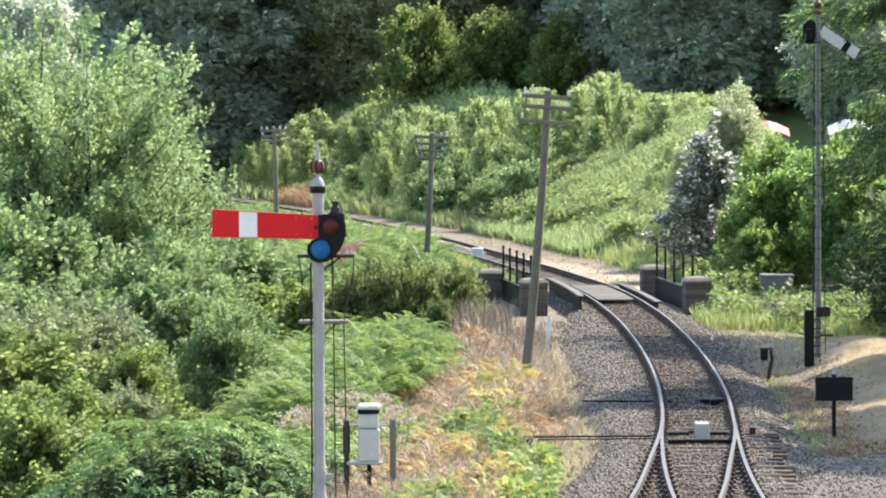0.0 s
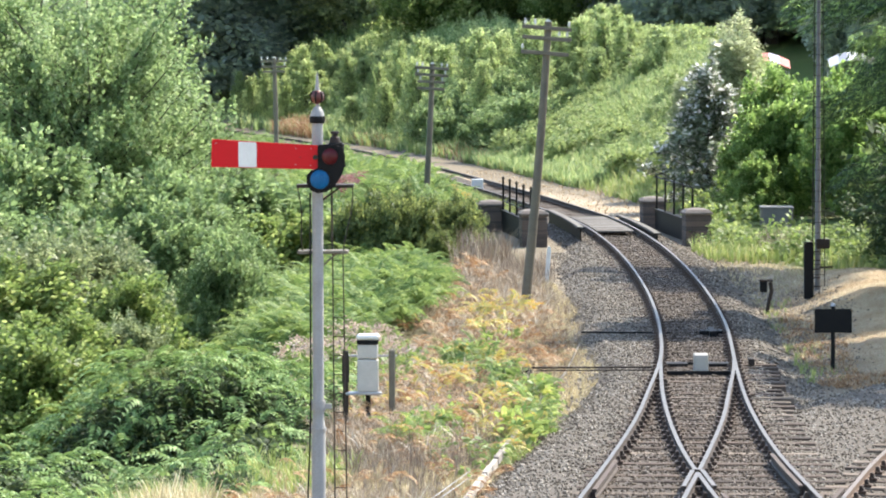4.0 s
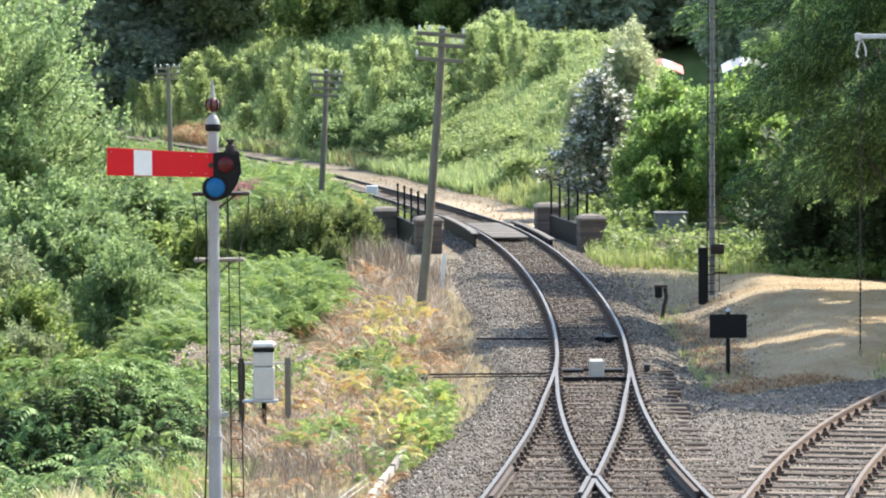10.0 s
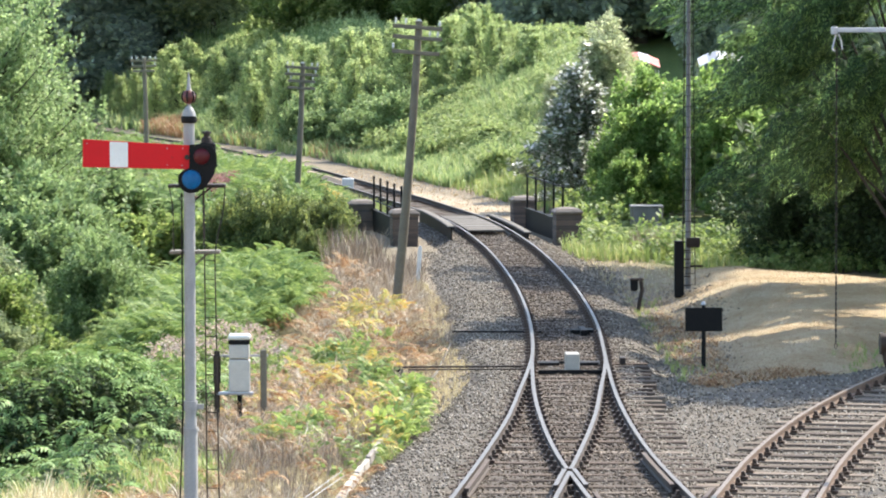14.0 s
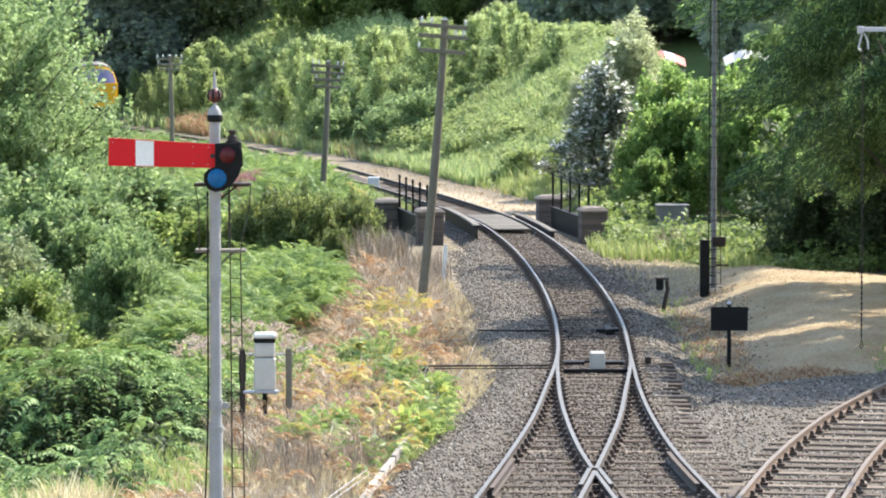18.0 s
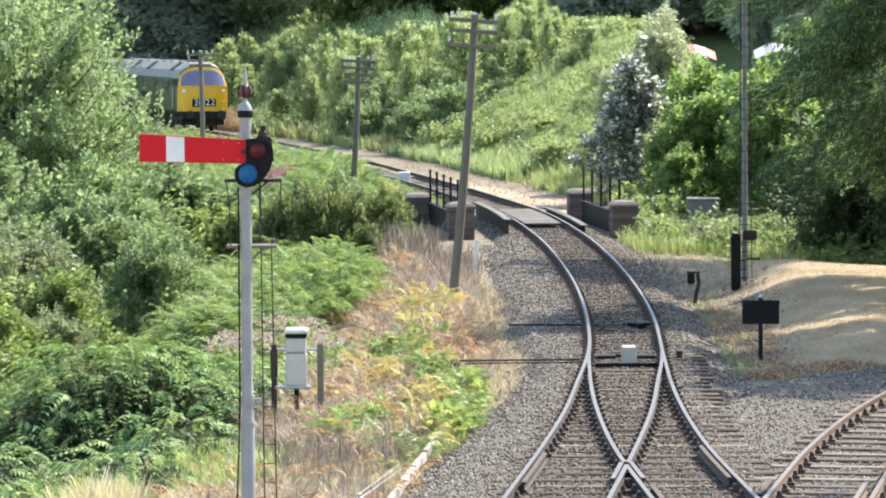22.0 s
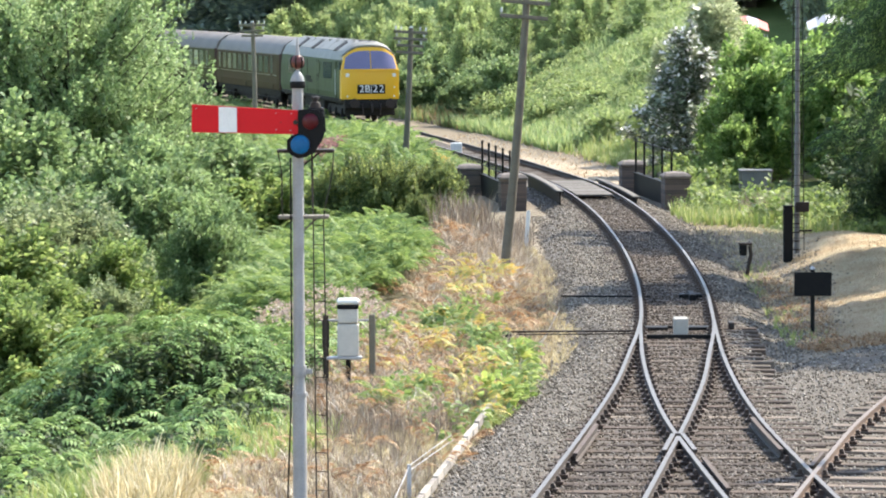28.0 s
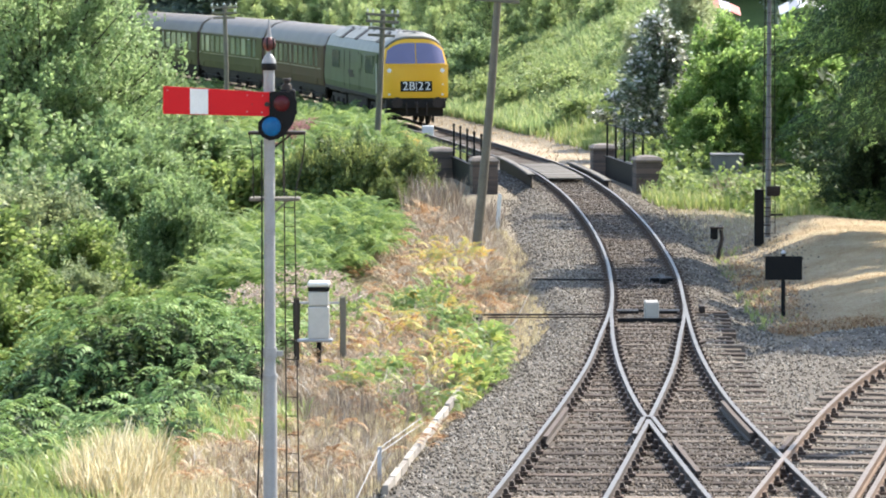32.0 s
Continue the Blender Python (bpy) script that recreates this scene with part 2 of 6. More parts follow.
L_MAT = leafy("bleached_stalk", (0.46, 0.38, 0.27), (0.3, 0.23, 0.155), (0.6, 0.53, 0.42), 0.8, 0.1)
L_STEM = leafy("dead_stem", (0.3, 0.235, 0.17), (0.16, 0.12, 0.085), (0.46, 0.39, 0.3), 0.8, 0.1)

# ---- mesh kit ----


class Mesh:
    """Collects simple solids into one mesh."""

    def __init__(self):
        self.v, self.f, self.mi = [], [], []

    def add(self, verts, faces, mi=0, m=None):
        o = len(self.v)
        self.v += [tuple(m @ Vector(p)) if m else tuple(p) for p in verts]
        self.f += [tuple(o + i for i in f) for f in faces]
        self.mi += [mi] * len(faces)
        return self

    def box(self, x0, y0, z0, x1, y1, z1, bevel=0.0, mi=0, m=None):
        if not bevel:
            v = [(x, y, z) for z in (z0, z1) for y in (y0, y1) for x in (x0, x1)]
            return self.add(v, [(0, 2, 3, 1), (4, 5, 7, 6), (0, 1, 5, 4), (2, 6, 7, 3), (0, 4, 6, 2), (1, 3, 7, 5)], mi, m)
        b = min(bevel, (x1 - x0) / 2.01, (y1 - y0) / 2.01, (z1 - z0) / 2.01)
        bm = bmesh.new()
        bmesh.ops.create_cube(bm, size=1)
        bmesh.ops.scale(bm, vec=(x1 - x0, y1 - y0, z1 - z0), verts=bm.verts)
        bmesh.ops.translate(bm, vec=((x0 + x1) / 2, (y0 + y1) / 2, (z0 + z1) / 2), verts=bm.verts)
        bmesh.ops.bevel(bm, geom=bm.edges[:], offset=b, segments=1, affect="EDGES")
        bm.verts.index_update()
        self.add([v.co[:] for v in bm.verts], [[v.index for v in f.verts] for f in bm.faces], mi, m)
        bm.free()
        return self

    def rod(self, p, q, r, r2=None, n=10, mi=0):
        p, q = Vector(p), Vector(q)
        r2 = r if r2 is None else r2
        m = (q - p).to_track_quat("Z", "Y").to_matrix()
        ring = [m @ Vector((math.cos(2 * math.pi * i / n), math.sin(2 * math.pi * i / n), 0)) for i in range(n)]
        v = [p + a * r for a in ring] + [q + a * r2 for a in ring]
        f = [(i, (i + 1) % n, n + (i + 1) % n, n + i) for i in range(n)] + [tuple(range(n))[::-1], tuple(range(n, 2 * n))]
        return self.add(v, f, mi)

    def path(self, pts, r, n=6, mi=0):
        """One round tube swept along a bent line."""
        p = [Vector(q) for q in pts]
        rings = []
        for i, q in enumerate(p):
            d = (p[min(i + 1, len(p) - 1)] - p[max(i - 1, 0)]).normalized()
            side = d.cross(Vector((0.31, 0.94, 0.13))).normalized()
            up = side.cross(d)
            rings.append([tuple(q + (side * math.cos(2 * math.pi * k / n) + up * math.sin(2 * math.pi * k / n)) * r) for k in range(n)])
        return self.loft(rings, mi=mi)

    def lathe(self, prof, n=16, mi=0, m=None):
        v = [(r * math.cos(2 * math.pi * i / n), r * math.sin(2 * math.pi * i / n), z) for r, z in prof for i in range(n)]
        f = [(k * n + i, k * n + (i + 1) % n, (k + 1) * n + (i + 1) % n, (k + 1) * n + i) for k in range(len(prof) - 1) for i in range(n)]
        f += [tuple(range(n))[::-1], tuple(range((len(prof) - 1) * n, len(prof) * n))]
        return self.add(v, f, mi, m)

    def prism(self, poly, d0, d1, axis="y", mi=0, m=None):
        """A flat outline (two coordinates a point) given thickness along an axis."""
        put = {"y": lambda a, b, d: (a, d, b), "x": lambda a, b, d: (d, a, b), "z": lambda a, b, d: (a, b, d)}[axis]
        n = len(poly)
        v = [put(a, b, d0) for a, b in poly] + [put(a, b, d1) for a, b in poly]
        f = [tuple(range(n)), tuple(range(n, 2 * n))[::-1]] + [(i, n + i, n + (i + 1) % n, (i + 1) % n) for i in range(n)]
        return self.add(v, f, mi, m)

    def loft(self, rings, closed=True, cap=True, mi=0, mis=None):
        n = len(rings[0])
        v = [p for r in rings for p in r]
        f, mm = [], []
        for k in range(len(rings) - 1):
            for i in range(n if closed else n - 1):
                f.append((k * n + i, k * n + (i + 1) % n, (k + 1) * n + (i + 1) % n, (k + 1) * n + i))
                mm.append(mis[i] if mis else mi)
        if cap and closed:
            f += [tuple(range(n))[::-1], tuple(range((len(rings) - 1) * n, len(rings) * n))]
            mm += [mi, mi]
        o = len(self.v)
        self.v += [tuple(p) for p in v]
        self.f += [tuple(o + i for i in q) for q in f]
        self.mi += mm
        return self

    def data(self, name, mats, smooth=False):
        me = bpy.data.meshes.new(name)
        me.from_pydata(self.v, [], self.f)
        for m in mats if isinstance(mats, (list, tuple)) else [mats]:
            me.materials.append(m)
        me.polygons.foreach_set("material_index", self.mi)
        bm = bmesh.new()
        bm.from_mesh(me)
        bmesh.ops.recalc_face_normals(bm, faces=bm.faces[:])
        bm.to_mesh(me)
        bm.free()
        if smooth:
            me.polygons.foreach_set("use_smooth", [True] * len(me.polygons))
            me.set_sharp_from_angle(angle=radians(40))
        me.update()
        return me


def part(name, mesh, mats, parent, label="", smooth=False, at=None):
    ob = new(name, mesh.data(name, mats, smooth) if isinstance(mesh, Mesh) else mesh)
    ob.parent = parent
    if at is not None:
        ob.matrix_basis = at
    return tagged(ob, label)


def thing(name, m, label, category, group="", kind=""):
    ob = new(name)
    ob.empty_display_size = 0.2
    ob.matrix_basis = m
    return tagged(ob, label, category, group, kind)


def solo(name, mesh, mats, m, label, category, group="", kind="", smooth=False):
    ob = new(name, mesh.data(name, mats, smooth) if isinstance(mesh, Mesh) else mesh)
    ob.matrix_basis = m
    return tagged(ob, label, category, group, kind)


rng = np.random.default_rng(7)


def big_mesh(name, v, f, material, smooth=False):
    """A mesh from arrays of vertices and equal-sided faces."""
    me = bpy.data.meshes.new(name)
    k = f.shape[1]
    me.vertices.add(len(v))
    me.vertices.foreach_set("co", np.ascontiguousarray(v, dtype=np.float32).ravel())
    me.loops.add(f.size)
    me.loops.foreach_set("vertex_index", np.ascontiguousarray(f, dtype=np.int32).ravel())
    me.polygons.add(len(f))
    me.polygons.foreach_set("loop_start", np.arange(len(f), dtype=np.int32) * k)
    if smooth:
        me.polygons.foreach_set("use_smooth", np.ones(len(f), dtype=bool))
    me.materials.append(material)
    me.update(calc_edges=True)
    me.validate()
    return me


def spin(yaw, pitch, roll):
    """Rotation matrices, n x 3 x 3: roll about y, then pitch up about x, then yaw about z."""
    cy, sy, cp, sp, cr, sr = np.cos(yaw), np.sin(yaw), np.cos(pitch), np.sin(pitch), np.cos(roll), np.sin(roll)
    o, z = np.ones_like(cy), np.zeros_like(cy)
    ry = np.stack([np.stack([cr, z, sr], -1), np.stack([z, o, z], -1), np.stack([-sr, z, cr], -1)], -2)
    rx = np.stack([np.stack([o, z, z], -1), np.stack([z, cp, -sp], -1), np.stack([z, sp, cp], -1)], -2)
    rz = np.stack([np.stack([cy, -sy, z], -1), np.stack([sy, cy, z], -1), np.stack([z, z, o], -1)], -2)
    return rz @ rx @ ry


def strew(template, pos, rot, size):
    """Copies of a small template (vertices, faces) at many places."""
    tv, tf = template
    size = np.asarray(size)
    if size.ndim == 1:
        size = size[:, None]
    v = np.einsum("nij,nkj->nki", rot, tv[None] * size[:, None, :]) + pos[:, None]
    f = tf[None] + (np.arange(len(pos)) * len(tv))[:, None, None]
    return v.reshape(-1, 3), f.reshape(-1, tf.shape[1])


def leaf_quads(items):
    """A template of pointed leaves: each (base, direction, length, width, droop)."""
    v, f = [], []
    for base, d, ln, w, droop in items:
        base, d = np.array(base, float), np.array(d, float)
        d = d / np.linalg.norm(d)
        side = np.cross(d, (0, 0, 1.0))
        side = side / (np.linalg.norm(side) + 1e-6)
        o = len(v)
        mid = base + d * ln * 0.45 + np.array((0, 0, 0.06 * ln))
        v += [base, mid + side * w / 2, base + d * ln - np.array((0, 0, droop * ln)), mid - side * w / 2]
        f.append((o, o + 1, o + 2, o + 3))
    return np.array(v), np.array(f)


def twig_template(n, ln, w, spread=0.5, seed=1):
    r = np.random.default_rng(seed)
    items = []
    for i in range(n):
        a = r.uniform(0, 6.28)
        y = r.uniform(0, 1) * spread
        items.append(((0, y, 0), (math.cos(a) * 0.9, 0.6, math.sin(a) * 0.6), ln * r.uniform(0.7, 1.2), w * r.uniform(0.8, 1.2), r.uniform(0.0, 0.3)))
    return leaf_quads(items)


def frond_template(pairs=9, droop=0.35, width=0.34, leaf=0.095, forward=0.45):
    """A bracken frond of unit length along y, arching over, its pinnae in pairs."""
    items = []
    for k in range(pairs):
        u = 0.18 + 0.8 * k / (pairs - 1)
        z = 0.32 * math.sin(u * 2.2) - droop * u * u
        ln = width * (1.05 - u) + 0.05
        for s in (-1, 1):
            items.append(((0, u, z), (s, forward, -0.12), ln, leaf, 0.22))
    items.append(((0, 0.9, 0.32 * math.sin(2.0) - droop * 0.81), (0, 1, -0.5), 0.16, 0.05, 0.1))
    return leaf_quads(items)


def pinnate_template(pairs=6):
    items = []
    for k in range(pairs):
        u = 0.15 + 0.8 * k / (pairs - 1)
        for s in (-1, 1):
            items.append(((0, u, -0.22 * u * u), (s, 0.5, -0.12), 0.34, 0.13, 0.12))
    items.append(((0, 1, -0.22), (0, 1, -0.4), 0.3, 0.13, 0.15))
    return leaf_quads(items)


def tuft_template(n=7, w=0.025, lean=0.5, seed=3):
    """Grass blades of about unit height, bent outwards."""
    r = np.random.default_rng(seed)
    v, f = [], []
    for i in range(n):
        a = r.uniform(0, 6.28)
        out, h = np.array((math.cos(a), math.sin(a), 0)), r.uniform(0.6, 1.1)
        side = np.array((-out[1], out[0], 0)) * w
        b = out * 0.06
        k = lean * r.uniform(0.3, 1.2)
        o = len(v)
        v += [b - side, b + side, b + out * k * 0.35 * h + side * 0.8 + (0, 0, 0.6 * h), b + out * k * 0.35 * h - side * 0.8 + (0, 0, 0.6 * h)]
        v += [b + out * k * h + side * 0.15 + (0, 0, 0.92 * h), b + out * k * h - side * 0.15 + (0, 0, 0.92 * h)]
        f += [(o, o + 1, o + 2, o + 3), (o + 3, o + 2, o + 4, o + 5)]
    return np.array(v), np.array(f)


TWIG = twig_template(7, 0.55, 0.24, 0.8, 1)
TWIG_LONG = twig_template(7, 0.75, 0.16, 0.9, 2)
TWIG_SMALL = twig_template(9, 0.34, 0.18, 0.95, 3)
FROND = frond_template(11, 0.35, 0.34, 0.075)
FROND_FINE = frond_template(12, 0.75, 0.16, 0.062, 0.7)
PINNATE = pinnate_template()
TUFT = tuft_template()
STEMS = tuft_template(5, 0.012, 0.35, 5)
TURF = tuft_template(4, 0.09, 1.3, 9)
PEBBLE = (np.array([(1, 0, 0.1), (-0.9, 0.1, 0), (0.1, 0.85, 0), (-0.1, -0.95, 0.1), (0, 0.1, 0.6), (0.1, 0, -0.6)]),
          np.array([(0, 2, 4), (2, 1, 4), (1, 3, 4), (3, 0, 4), (2, 0, 5), (1, 2, 5), (3, 1, 5), (0, 3, 5)]))

# ---- track lines ----


def line(pts):
    """A smooth curve x(y) through points (Catmull-Rom)."""
    p = np.array(sorted(pts, key=lambda q: q[1]), float)
    xs, ys = p[:, 0], p[:, 1]
    m = np.gradient(xs, ys)

    def at(y):
        y = np.asarray(y, float)
        k = np.clip(np.searchsorted(ys, y) - 1, 0, len(ys) - 2)
        h = ys[k + 1] - ys[k]
        u = (y - ys[k]) / h
        inside = (2 * u**3 - 3 * u**2 + 1) * xs[k] + (u**3 - 2 * u**2 + u) * h * m[k] + (3 * u**2 - 2 * u**3) * xs[k + 1] + (u**3 - u**2) * h * m[k + 1]
        return np.where(y < ys[0], xs[0] + m[0] * (y - ys[0]), np.where(y > ys[-1], xs[-1] + m[-1] * (y - ys[-1]), inside))

    return at


FAR = [(4.19, 84), (4.5, 92), (4.66, 101), (4.65, 112), (4.3, 127), (3.45, 141), (2.25, 151), (-1.3, 176.3), (-4.5, 196.7), (-8.3, 216.5), (-12.8, 236), (-19.8, 262), (-29.5, 292), (-41, 322), (-58, 362), (-78, 405), (-103, 455)]
LEFT = line([(-3.4, 18), (-0.9, 36), (0.3, 45), (1.41, 54.1), (2.06, 59.9), (2.69, 65.7), (3.27, 71.6), (3.72, 77.4), (3.98, 80.8)] + FAR)
RIGHT = line([(5.9, 18), (4.8, 42), (4.25, 53.8), (4.02, 59.7), (3.84, 65.6), (3.83, 71.5), (3.95, 77.4), (4.07, 80.8)] + FAR)
SIDING = line([(1.0, 33), (3.6, 47), (4.82, 53.83), (5.93, 60), (6.8, 64.64), (7.55, 68.1), (8.35, 71.44), (9.5, 75.5), (11.1, 80.4), (13.3, 86), (17.5, 95), (24, 107)])


def rail_z(y):
    """Height of the rail tops: level, then falling very gently beyond the bridge."""
    return -0.0007 * np.maximum(0, np.asarray(y, float) - 160)


def on_line(curve, y, off=0.0, z=0.0):
    """A point beside a track line, and the heading of the line there."""
    e = 0.2
    dx = float(curve(y + e) - curve(y - e)) / (2 * e)
    ln = math.hypot(dx, 1)
    return Vector((float(curve(y)) + off / ln, y - off * dx / ln, float(rail_z(y)) + z)), math.degrees(math.atan2(-dx, 1))


# ---- terrain ----


def step(a, b, x):
    u = np.clip((x - a) / (b - a), 0, 1)
    return u * u * (3 - 2 * u)


def terrain(x, y):
    """Height of the ground sheet."""
    x, y = np.asarray(x, float), np.asarray(y, float)
    yy = np.clip(y, 18, 455)
    dl = LEFT(yy) - x  # metres to the left of the line
    dr = x - np.maximum(RIGHT(yy), LEFT(yy))
    slope = 1 / np.sqrt(1 + 0.25 * step(150, 330, yy))
    z = -0.42 + 0 * x
    near = 1 - step(88, 104, y)
    z = z - near * (0.25 * step(2.0, 6, dl) + 0.9 * step(6.5, 13, dl)) - (1 - near) * (1.3 + 1.3 * step(118, 130, y)) * step(5.0, 12, dl) * (1 - step(150, 190, y) * 0.75)
    # grassy mound between the main line and the siding
    sid = SIDING(np.clip(y, 30, 107)) - x
    mound = step(2.2, 5.5, dr) * step(1.8, 4.5, sid) * (1 - step(108, 122, y + 1.3 * np.maximum(0, x - 8)))
    z = z + (0.42 * step(80.5, 87.5, y) + 0.42 * step(84, 112, y)) * mound + 0.2 * step(1.7, 3.0, -sid) * step(70, 80, y)
    # bank and hill beyond the bridge
    hill = step(140, 182, y) * step(4.0, 18.5, dr * slope) * (1 - 0.72 * step(9.5, 15, x - 0.02 * (y - 180)) * (1 - step(245, 275, y)))
    z = z + 6.0 * hill + step(40, 90, dr) * step(150, 200, y) * 5
    z = z + step(250, 420, y) * step(-25, 25, dr) * 4
    z = z + rail_z(yy)
    lane = step(131, 133, y) * (1 - step(140.5, 142.5, y)) * (1 - step(60, 70, np.abs(x)))
    z = z - 3.0 * lane * step(-3.4, -3.9, -np.abs(x - LEFT(yy)) * 1.0)
    return z + 0.03 * np.sin(x * 1.7 + y * 0.6) * np.sin(y * 0.9 - x * 0.4) * step(2.2, 4, np.minimum(np.abs(x - LEFT(yy)), np.abs(x - RIGHT(yy))))

# ---- ground ----


def cover_material():
    """Ground cover: dry turf, bare earth and green growth, laid out by the sheet's own cover attribute."""
    m = bpy.data.materials.new("ground_cover")
    m.use_nodes = True
    n, ln = m.node_tree.nodes, m.node_tree.links
    bsdf = n["Principled BSDF"]
    at = n.new("ShaderNodeAttribute")
    at.attribute_name = "cover"
    sep = n.new("ShaderNodeSeparateColor")
    ln.new(at.outputs["Color"], sep.inputs[0])
    tc = n.new("ShaderNodeTexCoord")
    ns = []
    for sc, det in ((0.6, 6), (9.0, 6), (55.0, 3)):
        k = n.new("ShaderNodeTexNoise")
        k.inputs["Scale"].default_value, k.inputs["Detail"].default_value = sc, det
        ln.new(tc.outputs["Object"], k.inputs["Vector"])
        ns.append(k)

    def ramp(src, a, b, lo=0.3, hi=0.7):
        r = n.new("ShaderNodeValToRGB")
        r.color_ramp.elements[0].color, r.color_ramp.elements[1].color = (*a, 1), (*b, 1)
        r.color_ramp.elements[0].position, r.color_ramp.elements[1].position = lo, hi
        ln.new(src, r.inputs[0])
        return r.outputs[0]

    def mix(f, a, b):
        k = n.new("ShaderNodeMix")
        k.data_type = "RGBA"
        ln.new(f, k.inputs[0])
        ln.new(a, k.inputs[6])
        ln.new(b, k.inputs[7])
        return k.outputs[2]

    earth = mix(ns[2].outputs[0], ramp(ns[1].outputs[0], (0.17, 0.135, 0.1), (0.28, 0.235, 0.18)), ramp(ns[0].outputs[0], (0.21, 0.155, 0.1), (0.31, 0.26, 0.195)))
    straw = mix(ns[2].outputs[0], ramp(ns[1].outputs[0], (0.32, 0.2, 0.105), (0.53, 0.41, 0.26), 0.38, 0.6), ramp(ns[0].outputs[0], (0.37, 0.25, 0.13), (0.55, 0.44, 0.29), 0.38, 0.6))
    green = mix(ns[2].outputs[0], ramp(ns[1].outputs[0], (0.1, 0.15, 0.045), (0.2, 0.26, 0.085)), ramp(ns[0].outputs[0], (0.13, 0.19, 0.06), (0.24, 0.28, 0.1)))
    col = mix(sep.outputs[0], earth, straw)
    noisy = n.new("ShaderNodeMath")
    noisy.operation = "MULTIPLY_ADD"
    noisy.inputs[1].default_value, noisy.inputs[2].default_value = 1.2, -0.6
    ln.new(ns[1].outputs[0], noisy.inputs[0])
    gm = n.new("ShaderNodeMath")
    gm.operation, gm.use_clamp = "ADD", True
    ln.new(noisy.outputs[0], gm.inputs[0])
    ln.new(sep.outputs[1], gm.inputs[1])
    col = mix(gm.outputs[0], col, green)
    pale = mix(ns[2].outputs[0], ramp(ns[1].outputs[0], (0.3, 0.23, 0.15), (0.53, 0.45, 0.34)), ramp(ns[0].outputs[0], (0.4, 0.27, 0.15), (0.55, 0.47, 0.36)))
    col = mix(sep.outputs[2], col, pale)
    ln.new(col, bsdf.inputs["Base Color"])
    bsdf.inputs["Roughness"].default_value = 0.95
    bsdf.inputs["Specular IOR Level"].default_value = 0.2
    b = n.new("ShaderNodeBump")
    b.inputs["Strength"].default_value, b.inputs["Distance"].default_value = 0.9, 0.06
    ln.new(ns[2].outputs[0], b.inputs["Height"])
    ln.new(b.outputs[0], bsdf.inputs["Normal"])
    return m


def build_ground():
    xs = np.concatenate([[-2500, -1200, -600, -300, -180], np.arange(-120, -30, 6), np.arange(-30, -12, 1.2), np.arange(-12, 16, 0.4), np.arange(16, 40, 1.5), np.arange(40, 120, 6), [180, 300, 600, 1200, 2500]])
    ys = np.concatenate([[-1500, -500, -200, -60, 0, 25], np.arange(40, 128, 0.5), np.arange(128, 146, 0.3), np.arange(146, 190, 1.0), np.arange(190, 330, 4), np.arange(330, 480, 12), [560, 800, 1400, 3000]])
    X, Y = np.meshgrid(xs, ys)
    Z = terrain(X, Y)
    v = np.stack([X, Y, Z], -1).reshape(-1, 3)
    i = np.arange(len(ys) - 1)[:, None] * len(xs) + np.arange(len(xs) - 1)[None]
    f = np.stack([i, i + 1, i + 1 + len(xs), i + len(xs)], -1).reshape(-1, 4)
    me = big_mesh("ground", v, f, cover_material(), True)
    x, y = v[:, 0], v[:, 1]
    yy = np.clip(y, 18, 455)
    dl, dr = LEFT(yy) - x, x - np.maximum(LEFT(yy), RIGHT(yy))
    straw = step(2.5, 4.2, dr) * step(80.5, 84, y) * (1 - step(116, 126, y + 1.3 * np.maximum(0, x - 8)))
    straw = np.clip(straw + step(4, 7, dl) * (1 - step(66, 72, y)), 0, 1)
    green = step(5.5, 9, dl) * step(68, 74, y) + step(5.0, 8, dr) * step(146, 156, y) + step(3.0, 5, dl) * step(112, 135, y) + step(3, 5, dr) * step(116, 124, y) * (1 - step(146, 150, y))
    green = np.clip(green + step(260, 330, y), 0, 1)
    wide = 4.4 - 2.3 * step(152, 185, y)
    path = step(1.0, 1.8, dr) * (1 - step(wide - 0.9, wide + 0.7, dr)) * step(141, 147, y) * 0.9
    ca = me.color_attributes.new("cover", "FLOAT_COLOR", "POINT")
    ca.data.foreach_set("color", np.stack([straw, green, path, 1 + 0 * x], -1).astype(np.float32).ravel())
    solo("ground", me, None, Matrix(), "dry summer ground of turf, earth and rough growth", "ground", kind="structure")


build_ground()


def bed(lo_of, hi_of, ys, n=30, drop=0.0):
    """A strip of ballast between two edges that ends in shoulders."""
    us = np.linspace(0, 1, n)
    v = []
    for y in ys:
        lo, hi = lo_of(y) + 0.3 * noise.noise(Vector((0, y * 0.7, 3))), hi_of(y) + 0.35 * noise.noise(Vector((5, y * 0.8, 3)))
        for u in us:
            x = lo + (hi - lo) * u
            edge = min(u, 1 - u) * (hi - lo)
            z = float(rail_z(y)) - 0.19 - drop - 0.3 * float(1 - step(0.0, 1.0, np.float64(edge)))
            v.append((x, y, z + 0.03 * noise.noise(Vector((x * 2.2, y * 2.2, 0)))))
    v = np.array(v)
    i = np.arange(len(ys) - 1)[:, None] * n + np.arange(n - 1)[None]
    return v.reshape(len(ys), n, 3), np.stack([i, i + 1, i + 1 + n, i + n], -1).reshape(-1, 4)


